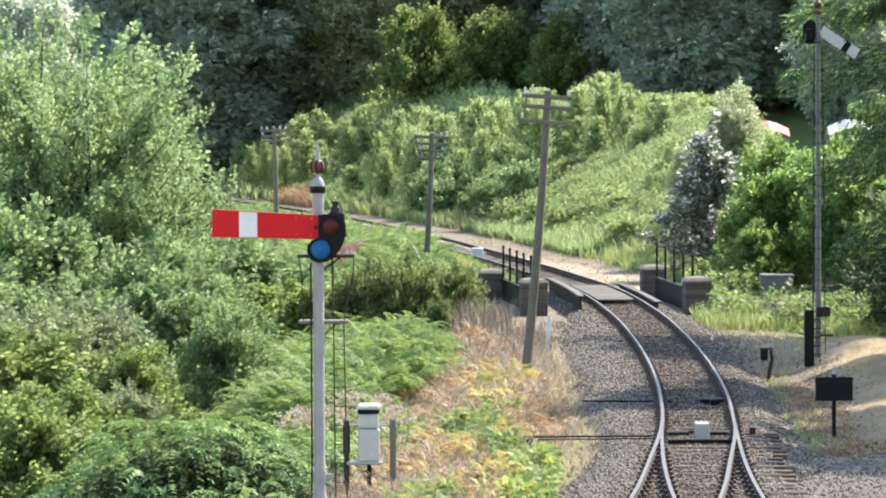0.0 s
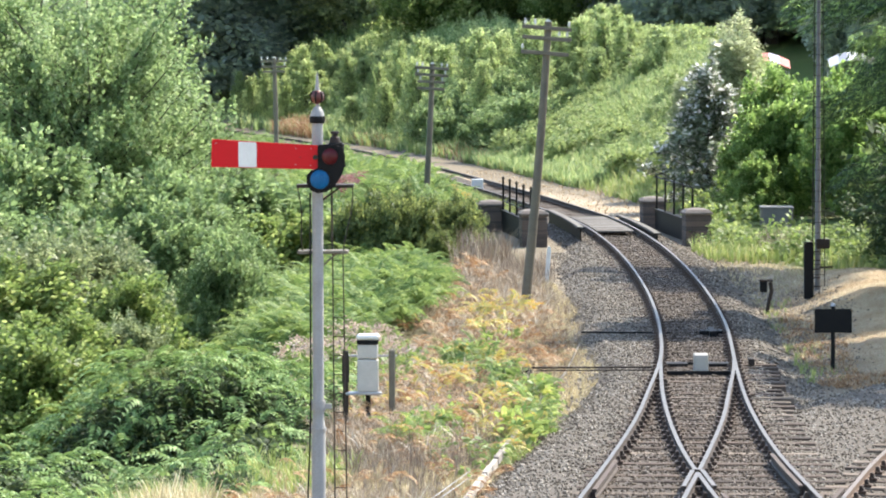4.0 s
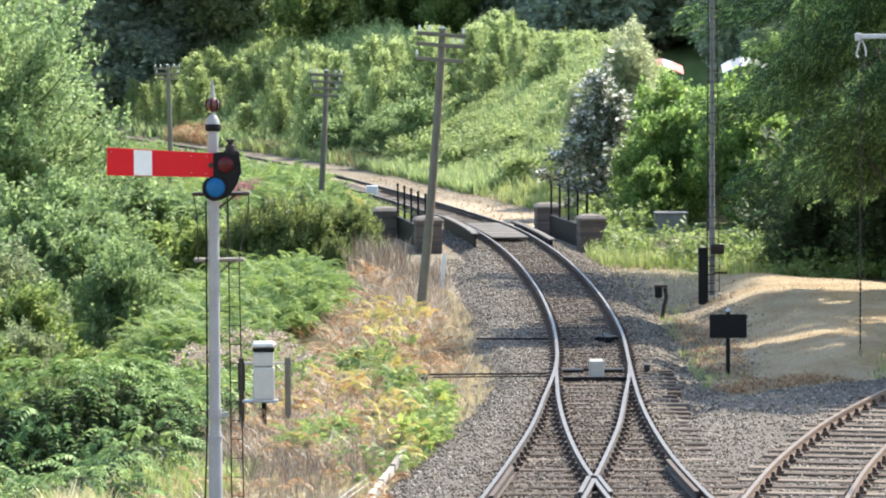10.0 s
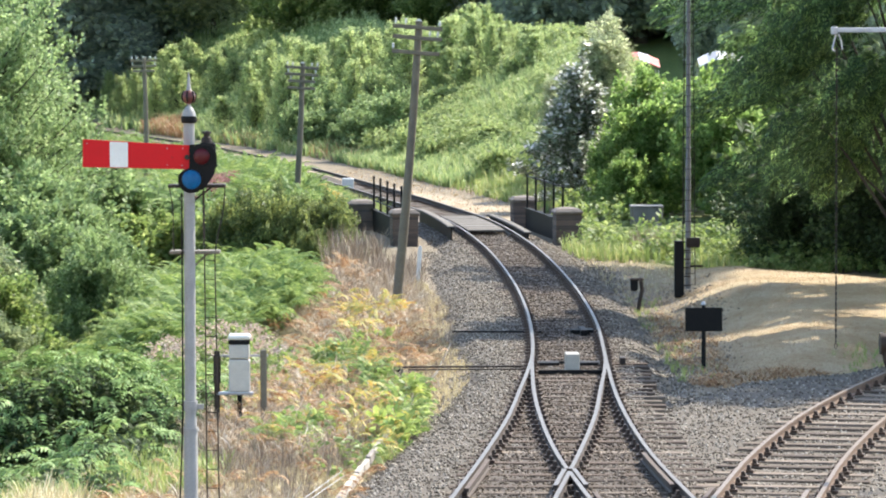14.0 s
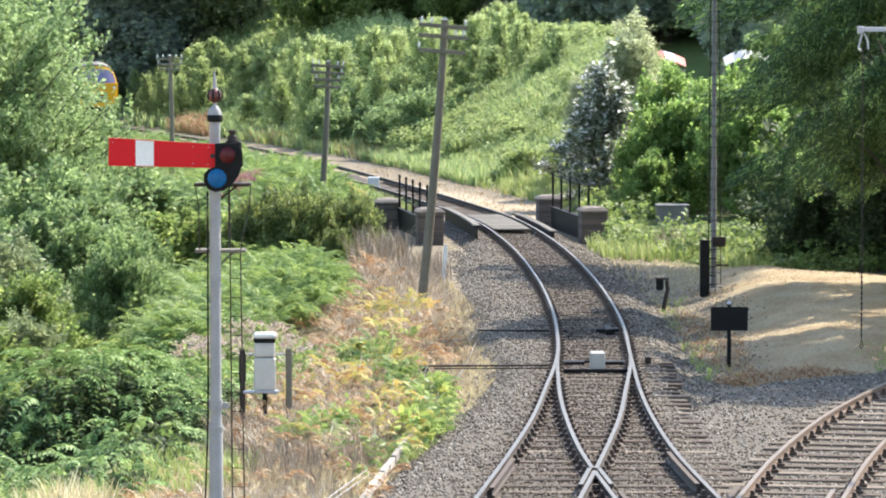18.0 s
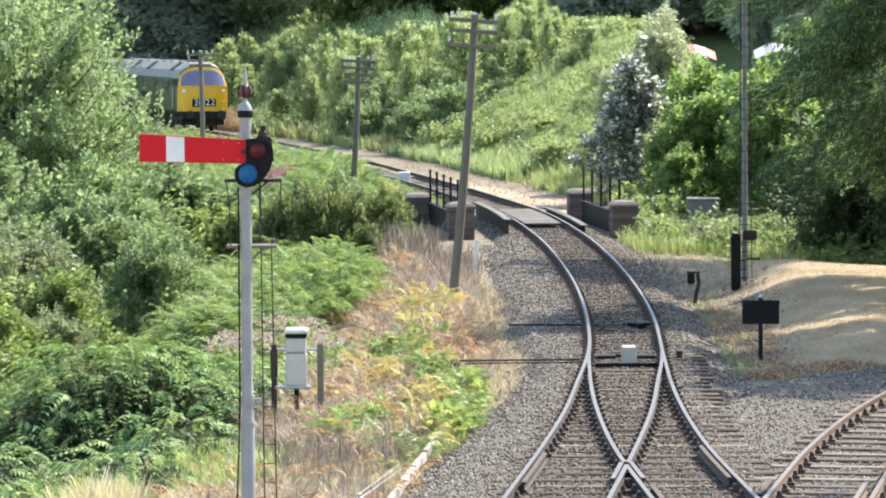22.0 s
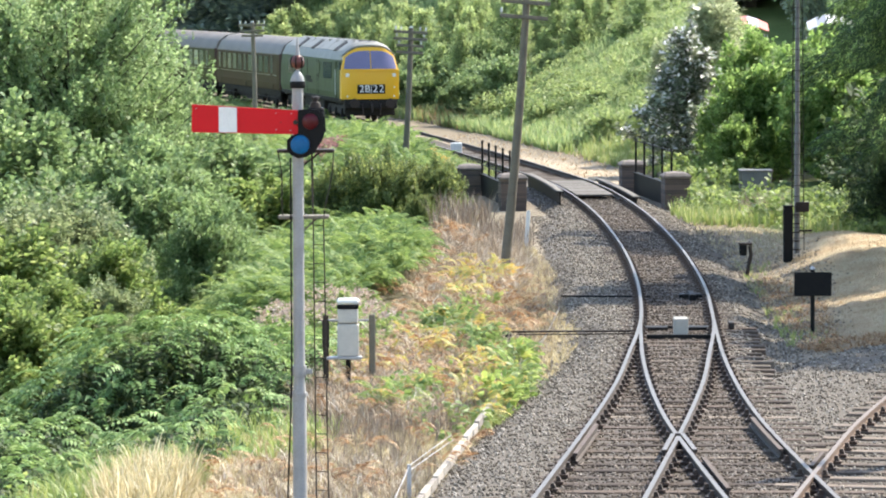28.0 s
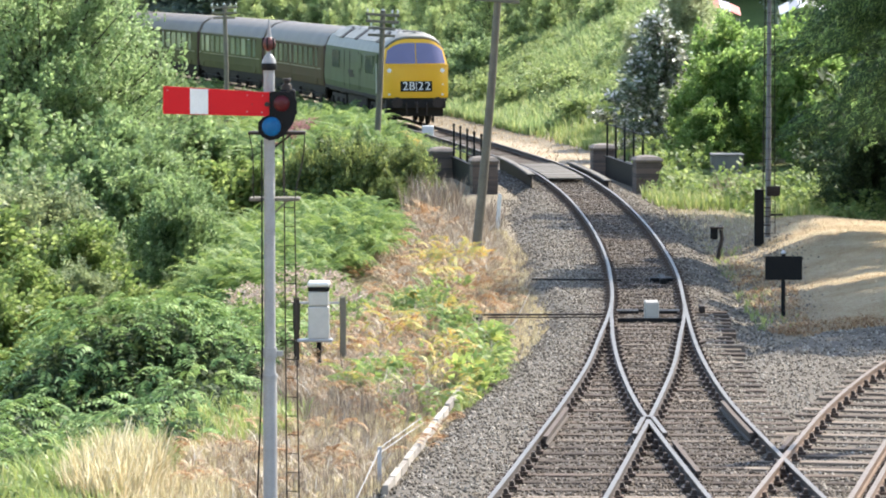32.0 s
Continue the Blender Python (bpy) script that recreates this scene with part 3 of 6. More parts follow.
def build_ballast():
    """The stone beds under the tracks, and their loose stones."""
    f64 = np.float64
    ys = np.concatenate([np.arange(40, 170, 0.4), np.arange(170, 500, 3)])
    grid, f = bed(lambda y: float(LEFT(y)) - 2.2 + 1.15 * float(step(144, 154, f64(y))) - 0.9 * float(1 - step(60, 90, f64(y))) - 0.8 * float(step(80, 95, f64(y)) * (1 - step(118, 128, f64(y)))), lambda y: float(max(RIGHT(y), LEFT(y))) + 2.2 - 0.8 * float(step(144, 152, f64(y))), ys)
    me = big_mesh("ballast", grid.reshape(-1, 3), f, BALLAST, True)
    me.materials.append(GRIMEBED)
    mid = grid.reshape(-1, 3)[f].mean(1)
    near = np.minimum(np.abs(mid[:, 0] - LEFT(mid[:, 1])), np.abs(mid[:, 0] - RIGHT(mid[:, 1]))) < 0.85
    near |= (mid[:, 0] > LEFT(mid[:, 1])) & (mid[:, 0] < RIGHT(mid[:, 1])) & (mid[:, 1] < 84)
    me.polygons.foreach_set("material_index", near.astype(np.int32))
    solo("ballast", me, None, Matrix(), "brownish-grey crushed-stone ballast under the tracks", "ballast", kind="structure")
    ys2 = np.arange(44, 106, 0.5)
    grid2, f2 = bed(lambda y: max(float(SIDING(y)) - 2.4 - 2.1 * float(1 - step(79.5, 84, f64(y))), 0), lambda y: float(SIDING(y)) + 2.4, ys2, 24, 0.012)
    solo("siding_ballast", big_mesh("siding_ballast", grid2.reshape(-1, 3), f2, BALLAST, True), None, Matrix(), "thin dusty ballast under the siding", "ballast", kind="structure")
    P = []
    for g, yy, y1, count in ((grid, ys, 142, 56000), (grid2, ys2, 90, 22000)):
        a, b = np.searchsorted(yy, 52), np.searchsorted(yy, y1)
        k, uu = (rng.random(count) ** 1.4 * (b - a) + a).astype(int), rng.random(count) * (g.shape[1] - 1.01)
        j = uu.astype(int)
        fr = (uu - j)[:, None]
        p = g[k, j] * (1 - fr) + g[k, j + 1] * fr
        p[:, 1] += rng.uniform(-0.25, 0.25, count)
        P.append(p)
    # a scatter that has rolled beyond the shoulders
    y = rng.uniform(60, 128, 5000)
    for sgn, cv in ((-1, LEFT), (1, RIGHT)):
        x = cv(y) + sgn * (2.0 + np.abs(rng.normal(0, 0.3, 5000)))
        P.append(np.stack([x, y, terrain(x, y)], 1))
    # pale stones at the foot of the mound
    y = rng.uniform(83, 108, 1500)
    x = RIGHT(y) + 2.7 + 0.03 * (y - 84) + rng.normal(0, 0.4, 1500)
    P.append(np.stack([x, y, terrain(x, y)], 1))
    pos = np.concatenate(P)
    pos[:, 2] += 0.006
    r = spin(*rng.uniform(0, 6.28, (3, len(pos))))
    size = rng.uniform(0.02, 0.042, len(pos))
    yc = pos[:, 1]
    gap = np.minimum(np.abs(pos[:, 0] - LEFT(yc)), np.abs(pos[:, 0] - RIGHT(yc))) + rng.normal(0, 0.16, len(pos))
    oily = (gap < 0.95) | ((pos[:, 0] > LEFT(yc)) & (pos[:, 0] < RIGHT(yc)) & (yc < 84))
    for name, ok, material, label in (("ballast_stones", ~oily, STONE, "loose pale grey ballast stones"), ("oily_ballast_stones", oily & (rng.random(len(pos)) < 0.95), GRIMESTONE, "oil-stained brown ballast stones between the rails")):
        sv, sf = strew(PEBBLE, pos[ok], r[ok], size[ok])
        solo(name, big_mesh(name, sv, sf, material), None, Matrix(), label, "stones", kind="stuff")


build_ballast()

# ---- rails and sleepers ----
RAILPROF = [(-0.035, 0), (-0.035, -0.035), (-0.012, -0.05), (-0.012, -0.115), (-0.045, -0.13), (-0.045, -0.15), (0.045, -0.15), (0.045, -0.13), (0.012, -0.115), (0.012, -0.05), (0.035, -0.035), (0.035, 0)]


def rail_mesh(curve, off, y0, y1, dy=1.0, lift=0.0, prof=None):
    m = Mesh()
    rings = []
    for y in np.linspace(y0, y1, max(2, int(abs(y1 - y0) / dy) + 1)):
        p, h = on_line(curve, float(y), off)
        c, s = math.cos(radians(h)), math.sin(radians(h))
        rings.append([(p.x + a * c, p.y + a * s, p.z + lift + b) for a, b in (prof or RAILPROF)])
    n = len(rings[0])
    m.loft(rings, mis=[0] * (n - 1) + [1])
    return m


main_track = thing("railway_track", pose(0, 0, 0), "curving single railway line with worn bright rail heads", "railway track", kind="structure")
siding_track = thing("siding_track", pose(0, 0, 0), "rusty disused siding track curving away", "railway track", kind="structure")
HALF = 0.752
for off, cv in ((-HALF, LEFT), (HALF, RIGHT)):
    part("rail", rail_mesh(cv, off, 40, 500, 1.2), [RAILSIDE, RAILTOP], main_track)
FROG = 63.1
part("rail", rail_mesh(LEFT, HALF, FROG + 0.35, 84.5, 0.7, -0.002), [RAILSIDE, RAILTOP], main_track)
part("rail", rail_mesh(LEFT, HALF, 40, FROG - 0.05, 0.7, 0.001), [RAILSIDE, RAILTOP], main_track)
part("rail", rail_mesh(RIGHT, -HALF, FROG + 0.35, 84.5, 0.7, -0.004), [RAILSIDE, RAILTOP], main_track)
part("rail", rail_mesh(RIGHT, -HALF, 40, FROG - 0.05, 0.7), [RAILSIDE, RAILTOP], main_track)
# the bent wing rails and the check rails of the crossing
for cv, off in ((LEFT, HALF - 0.1), (RIGHT, -HALF + 0.1)):
    part("wing_rail", rail_mesh(cv, off, FROG - 1.9, FROG + 0.3, 0.7, 0.003), [RAILSIDE, RAILTOP], main_track)
for cv, off, y0, y1 in ((LEFT, -HALF + 0.12, 60.3, 65.0), (RIGHT, HALF - 0.12, 60.8, 66.0), (RIGHT, -HALF + 0.14, 56.2, 60.6), (SIDING, -HALF - 0.13, 58.6, 61.0)):
    m = rail_mesh(cv, off, y0 + 0.35, y1 - 0.35, 0.6, 0.004)
    part("check_rail", m, [RAILSIDE, CHAIR], main_track, "short check rail beside the running rail")
for off in (-HALF, HALF):
    part("rail", rail_mesh(SIDING, off, 44, 106, 1.0, 0.003), [RUSTRAIL, RUSTTOP], siding_track)
part("rail", rail_mesh(SIDING, HALF - 0.22, 52, 60.5, 0.8, 0.002), [RUSTRAIL, RUSTTOP], siding_track)

BOXCREAM = mat("cream_paint", (0.37, 0.345, 0.3), (0.29, 0.265, 0.225), 0.6, scale=5, bump=0.1)
# points: stretcher bars, white cover box and rod
point_gear = thing("point_mechanism", pose(4.2, 84.0, -0.17), "white point-machine cover box with rods between the rails", "point mechanism")
part("cover_box", Mesh().box(-0.14, -1.5, -0.02, 0.14, -0.95, 0.35, 0.015), BOXCREAM, point_gear, "cream painted steel cover")
part("stretcher_bar", Mesh().box(-0.72, 0.3, 0.0, 0.72, 0.36, 0.05), BLACK, point_gear)
part("stretcher_bar", Mesh().box(-0.72, -2.1, 0.0, 0.72, -2.0, 0.08), BLACK, point_gear)
for sx in (-1, 1):
    part("slide_plate", Mesh().box(sx * 0.45 - 0.24, -0.25, 0.0, sx * 0.45 + 0.24, 0.2, 0.07, 0.01), BLACK, point_gear)
part("detector_box", Mesh().box(1.05, 0.05, 0.0, 1.16, 0.4, 0.14, 0.01), IRON, point_gear)
drive_rod = solo("point_rod", Mesh().rod((0.7, 83.4, -0.15), (3.3, 83.3, -0.13), 0.02).rod((0.9, 83.0, -0.17), (3.3, 82.9, -0.15), 0.014).box(0.6, 82.9, -0.45, 0.8, 83.5, -0.14, 0.02),
                 IRON, Matrix(), "dark iron point rods running out over the ballast", "point rod")
lever_gear = solo("ground_crank", Mesh().box(4.65, 92.2, -0.2, 5.3, 92.6, -0.08, 0.02).box(4.85, 91.7, -0.2, 5.0, 93.0, -0.05, 0.02).rod((2.0, 92.6, -0.14), (4.0, 92.4, -0.14), 0.02),
                  BLACK, Matrix(), "black iron crank and rod lying between rails", "point crank")

# ---- near signal ----


def build_signal():
    s = thing("semaphore_signal", pose(-2.12, 50.34, -0.62), "red and white semaphore stop signal on grey tubular post", "railway signal")
    b = 0.62  # base below rail level
    post = part("post", Mesh().lathe([(0.088, 0), (0.086, b + 1.95), (0.076, b + 2.02), (0.07, b + 2.1), (0.068, b + 5.75)], 20), SILVER, s, "grey painted tubular post", True)
    part("post_band", Mesh().lathe([(0.088, b + 2.18), (0.088, b + 2.3)], 20), SILVER, post, smooth=True)
    part("post_collar", Mesh().lathe([(0.1, b + 1.93), (0.1, b + 1.97)], 20), SILVER, post, smooth=True)
    part("cleat", Mesh().box(0.07, -0.03, b + 2.2, 0.16, 0.03, b + 2.26), SILVER, post)
    part("base_plate", Mesh().box(-0.28, -0.28, -0.08, 0.28, 0.28, 0.03, 0.02), CONCRETE, s)
    part("cap", Mesh().lathe([(0.088, b + 5.7), (0.096, b + 5.72), (0.096, b + 5.765), (0.09, b + 5.785)], 18), BLACK, s, "black cap ring", True)
    part("cap_dome", Mesh().lathe([(0.088, b + 5.785), (0.078, b + 5.83), (0.05, b + 5.88), (0.022, b + 5.91), (0.02, b + 5.96)], 18), SILVER, s, smooth=True)
    ball = Mesh().lathe([(0.02, b + 5.93)] + [(0.083 * math.cos(a), b + 6.02 + 0.09 * math.sin(a)) for a in np.linspace(-1.3, 1.3, 11)] + [(0.02, b + 6.11)], 20)
    finial = part("finial", ball, BALL, s, "weathered red pierced ball finial", True)
    for k in range(6):
        a = k * math.pi / 3 + 0.3
        part("piercing", Mesh().path([(0.085 * math.cos(q) * math.cos(a), 0.085 * math.cos(q) * math.sin(a), b + 6.02 + 0.092 * math.sin(q)) for q in np.linspace(-0.8, 0.8, 6)], 0.011, 5), BLACK, finial)
    part("spike", Mesh().lathe([(0.034, b + 6.09), (0.026, b + 6.14), (0.011, b + 6.29), (0.003, b + 6.33)], 12), SILVER, finial, smooth=True)
    # arm and spectacle
    arm = part("arm", Mesh().prism([(-1.28, b + 5.505), (-1.288, b + 5.175), (0.02, b + 5.145), (0.02, b + 5.425)], -0.17, -0.155), RED, s, "red enamelled steel arm with white stripe")
    part("arm_rib", Mesh().prism([(-1.28, b + 5.512), (-1.28, b + 5.495), (0.02, b + 5.418), (0.02, b + 5.433)], -0.175, -0.12).prism([(-1.28, b + 5.19), (-1.28, b + 5.172), (0.02, b + 5.142), (0.02, b + 5.158)], -0.175, -0.12), RED, arm)
    part("stripe", Mesh().prism([(-0.955, b + 5.482), (-0.955, b + 5.172), (-0.735, b + 5.168), (-0.735, b + 5.47)], -0.1765, -0.1715), WHITE, arm, "white enamel band")
    for bx, bz in ((-0.26, 5.4), (-0.07, 5.395), (-0.26, 5.2), (-0.08, 5.19), (-0.2, 5.29), (-1.23, 5.46)):
        part("bolt", Mesh().lathe([(0.008, 0), (0.007, 0.006)], 8, m=Matrix.Translation((bx, -0.17, b + bz)) @ pose(0, 0, 0, 90)), SILVER if bz != 5.29 else IRON, arm)
    out = [(-0.03, 5.44), (0.08, 5.45), (0.2, 5.44), (0.27, 5.4), (0.305, 5.32), (0.305, 5.2), (0.26, 5.06), (0.17, 4.93), (0.08, 4.87), (-0.03, 4.85), (-0.12, 4.89), (-0.165, 4.97), (-0.165, 5.07), (-0.11, 5.13), (-0.03, 5.14)]
    spec = part("spectacle", Mesh().prism([(x + 0.04, b + z) for x, z in out], -0.2, -0.172), BLACK, s, "black cast-iron spectacle with two lenses")
    for x, z, r, mt, nm in ((0.16, 5.3, 0.1, REDLENS, "red_lens"), (0.035, 5.02, 0.118, BLUELENS, "blue_lens")):
        c = Matrix.Translation((x, -0.2, b + z)) @ pose(0, 0, 0, 90)
        part(nm, Mesh().lathe([(r, 0.004), (r * 0.97, 0.012), (r * 0.7, 0.026), (r * 0.3, 0.033)], 24, m=c), mt, spec, "domed coloured glass lens", True)
        part("lens_ring", Mesh().lathe([(r + 0.022, -0.002), (r + 0.022, 0.018), (r + 0.002, 0.018), (r + 0.002, -0.002)], 24, m=c), BLACK, spec, smooth=True)
    part("pivot", Mesh().rod((-0.02, -0.22, b + 5.29), (-0.02, 0.05, b + 5.29), 0.03), IRON, s)
    lamp = part("lamp", Mesh().box(0.12, 0.02, b + 5.2, 0.32, 0.2, b + 5.46, 0.02).box(-0.02, 0.06, b + 5.16, 0.34, 0.14, b + 5.2), BLACK, s, "black signal lamp case")
    part("lamp_chimney", Mesh().lathe([(0.07, 0), (0.06, 0.06), (0.035, 0.075), (0.035, 0.1), (0.055, 0.11), (0.05, 0.135), (0.01, 0.14)], 14, m=Matrix.Translation((0.21, 0.11, b + 5.46))), IRON, lamp, smooth=True)
    # brackets, hoop wires, platform
    for z, x0, x1 in ((4.93, -0.26, 0.44), (4.12, -0.25, 0.37)):
        part("bracket", Mesh().box(x0, -0.02, b + z - 0.02, x1, 0.3, b + z + 0.02, 0.008).rod((0, 0.05, b + z - 0.22), (x1 * 0.6, 0.14, b + z - 0.02), 0.012, n=6), IRON if z > 4.5 else POLEWOOD, s)
    for x0, x1 in ((-0.25, -0.17), (0.43, 0.33)):
        pts = [(x0 + (x1 - x0) * u + 0.02 * math.sin(u * 5), 0.02, b + 4.93 - 0.8 * u) for u in np.linspace(0, 1, 8)]
        part("stay_wire", Mesh().path(pts, 0.0075, 6), IRON, s)
    # ladder
    def lad(u):
        return 0.16 + 0.03 * u, 0.3 + 0.25 * u, 0.285 + 0.08 * u
    rail0, rail1 = Mesh(), Mesh()
    rail0.rod((0.165, 0.28, b + 4.93), (0.185, 0.62, 0.02), 0.0085, n=6)
    rail1.rod((0.297, 0.28, b + 4.1), (0.345, 0.55, 0.02), 0.0085, n=6)
    ladder = part("ladder", rail0, IRON, s, "dark iron access ladder")
    part("ladder_rail", rail1, IRON, ladder)
    for k in range(20):
        u = (k + 0.5) / 20
        z = (b + 4.1) * (1 - u) + 0.02
        part("rung", Mesh().rod((0.168 + 0.017 * u, 0.34 + 0.28 * u, z), (0.297 + 0.048 * u, 0.28 + 0.27 * u, z), 0.006, n=6), IRON, ladder)
    part("signal_wire", Mesh().path([(-0.09, -0.04, b + 4.85), (-0.092, -0.05, b + 2.2), (-0.11, -0.06, b + 1.6), (-0.2, -0.1, 0.02)], 0.011, 6), BLACK, s)
    part("down_rod", Mesh().rod((0.16, 0.1, b + 4.95), (0.165, 0.12, b + 4.2), 0.006, n=6), IRON, s)


build_signal()


def build_case():
    c = thing("location_case", pose(-2.27, 75.2, -0.72), "pale grey steel relay case with white lid on frame", "relay cabinet")
    k = 0.49
    body = part("body", Mesh().box(-0.195, -0.17, k + 0.36, 0.195, 0.17, k + 0.95, 0.02), CASEGREY, c)
    part("upper_body", Mesh().box(-0.187, -0.16, k + 0.965, 0.187, 0.16, k + 1.23, 0.02), CASEGREY, c)
    part("seal", Mesh().box(-0.195, -0.17, k + 1.23, 0.195, 0.17, k + 1.31, 0.01), BLACK, c, "dark band under the lid")
    part("lid", Mesh().box(-0.203, -0.18, k + 1.31, 0.203, 0.19, k + 1.41, 0.03), WHITE, c, "white rounded lid")
    part("shelf", Mesh().box(-0.42, -0.14, k + 0.3, 0.25, 0.14, k + 0.345, 0.01).box(-0.2, -0.19, k + 0.31, 0.2, -0.14, k + 0.36, 0.01), GALV, c)
    part("cross_bar", Mesh().box(-0.45, 0.1, k + 0.98, 0.52, 0.15, k + 1.02, 0.006), GALV, c)
    part("stand", Mesh().rod((0, 0, 0), (0, 0, k + 0.32), 0.045), BLACK, c)
    part("timber_post", Mesh().box(0.38, 0.0, -0.1, 0.5, 0.12, k + 1.12, 0.02), POLEWOOD, c, "weathered timber post")
    part("iron_post", Mesh().box(-0.46, 0.0, -0.1, -0.36, 0.1, k + 1.1, 0.015).box(-0.475, -0.03, k + 0.5, -0.345, 0.11, k + 1.02, 0.02), IRON, c)


build_case()

# ---- telegraph poles ----


def build_pole(at, lean, height, base_r, arms, label, arm_turn=0.0):
    p = thing("telegraph_pole", at @ pose(0, 0, 0, 0, lean, 0), label, "telegraph pole", "telegraph poles along the line")
    m = Mesh()
    rings = []
    for k, u in enumerate(np.linspace(0, 1, 9)):
        r = base_r * (1 - 0.3 * u)
        bow = 0.05 * math.sin(u * 3.0)
        rings.append([(bow + r * math.cos(a), r * math.sin(a), u * height) for a in np.linspace(0, 2 * math.pi, 13)[:-1]])
    m.loft(rings)
    part("pole", m, POLEWOOD, p, "weathered leaning timber pole", True)
    part("pole_cap", Mesh().prism([(-0.1, 0), (0.1, 0), (0.0, 0.07)], -0.1, 0.1, m=Matrix.Translation((0, 0, height - 0.01))), WHITE, p, "pale metal roof cap")
    for z, half, skew, cups in arms:
        arm = part("crossarm", Mesh().box(-half + skew, -0.13, height - z - 0.05, half + skew, -0.04, height - z + 0.05, 0.01), POLEWOOD, p)
        for cx in cups:
            part("insulator", Mesh().lathe([(0.012, -0.01), (0.012, 0.04), (0.036, 0.04), (0.038, 0.075), (0.026, 0.09), (0.034, 0.105), (0.03, 0.14), (0.01, 0.155)], 10, m=Matrix.Translation((cx + skew, -0.085, height - z + 0.05))), CERAMIC, arm, "white ceramic insulator", True)


P1ARMS = [(0.17, 0.62, -0.02, (-0.55, -0.3, 0.55)), (0.43, 0.62, 0.0, (0.3, 0.5)), (0.8, 0.6, -0.02, (-0.57,))]
build_pole(pose(0.8, 103.2, -0.55), 4.7, 7.4, 0.125, P1ARMS, "leaning weathered telegraph pole with three crossarms, beside the bridge")
P2ARMS = [(0.17, 0.62, 0, (-0.55, -0.35, 0.35, 0.55)), (0.42, 0.62, 0, (-0.5, 0.5)), (0.67, 0.5, 0, (-0.4, 0.4)), (0.92, 0.5, 0, ())]
build_pole(pose(-2.6, 151.1, -2.0), 3.2, 7.2, 0.13, P2ARMS, "weathered telegraph pole with four crossarms rising from bushes")
P3ARMS = [(0.15, 0.62, 0, (-0.55, -0.3, 0.3, 0.55)), (0.4, 0.58, 0, (-0.5, 0.5)), (0.62, 0.5, 0, ())]
build_pole(pose(-9.9, 188.6, -1.6), -0.8, 6.6, 0.13, P3ARMS, "distant telegraph pole with white insulators")

# ---- bridge ----


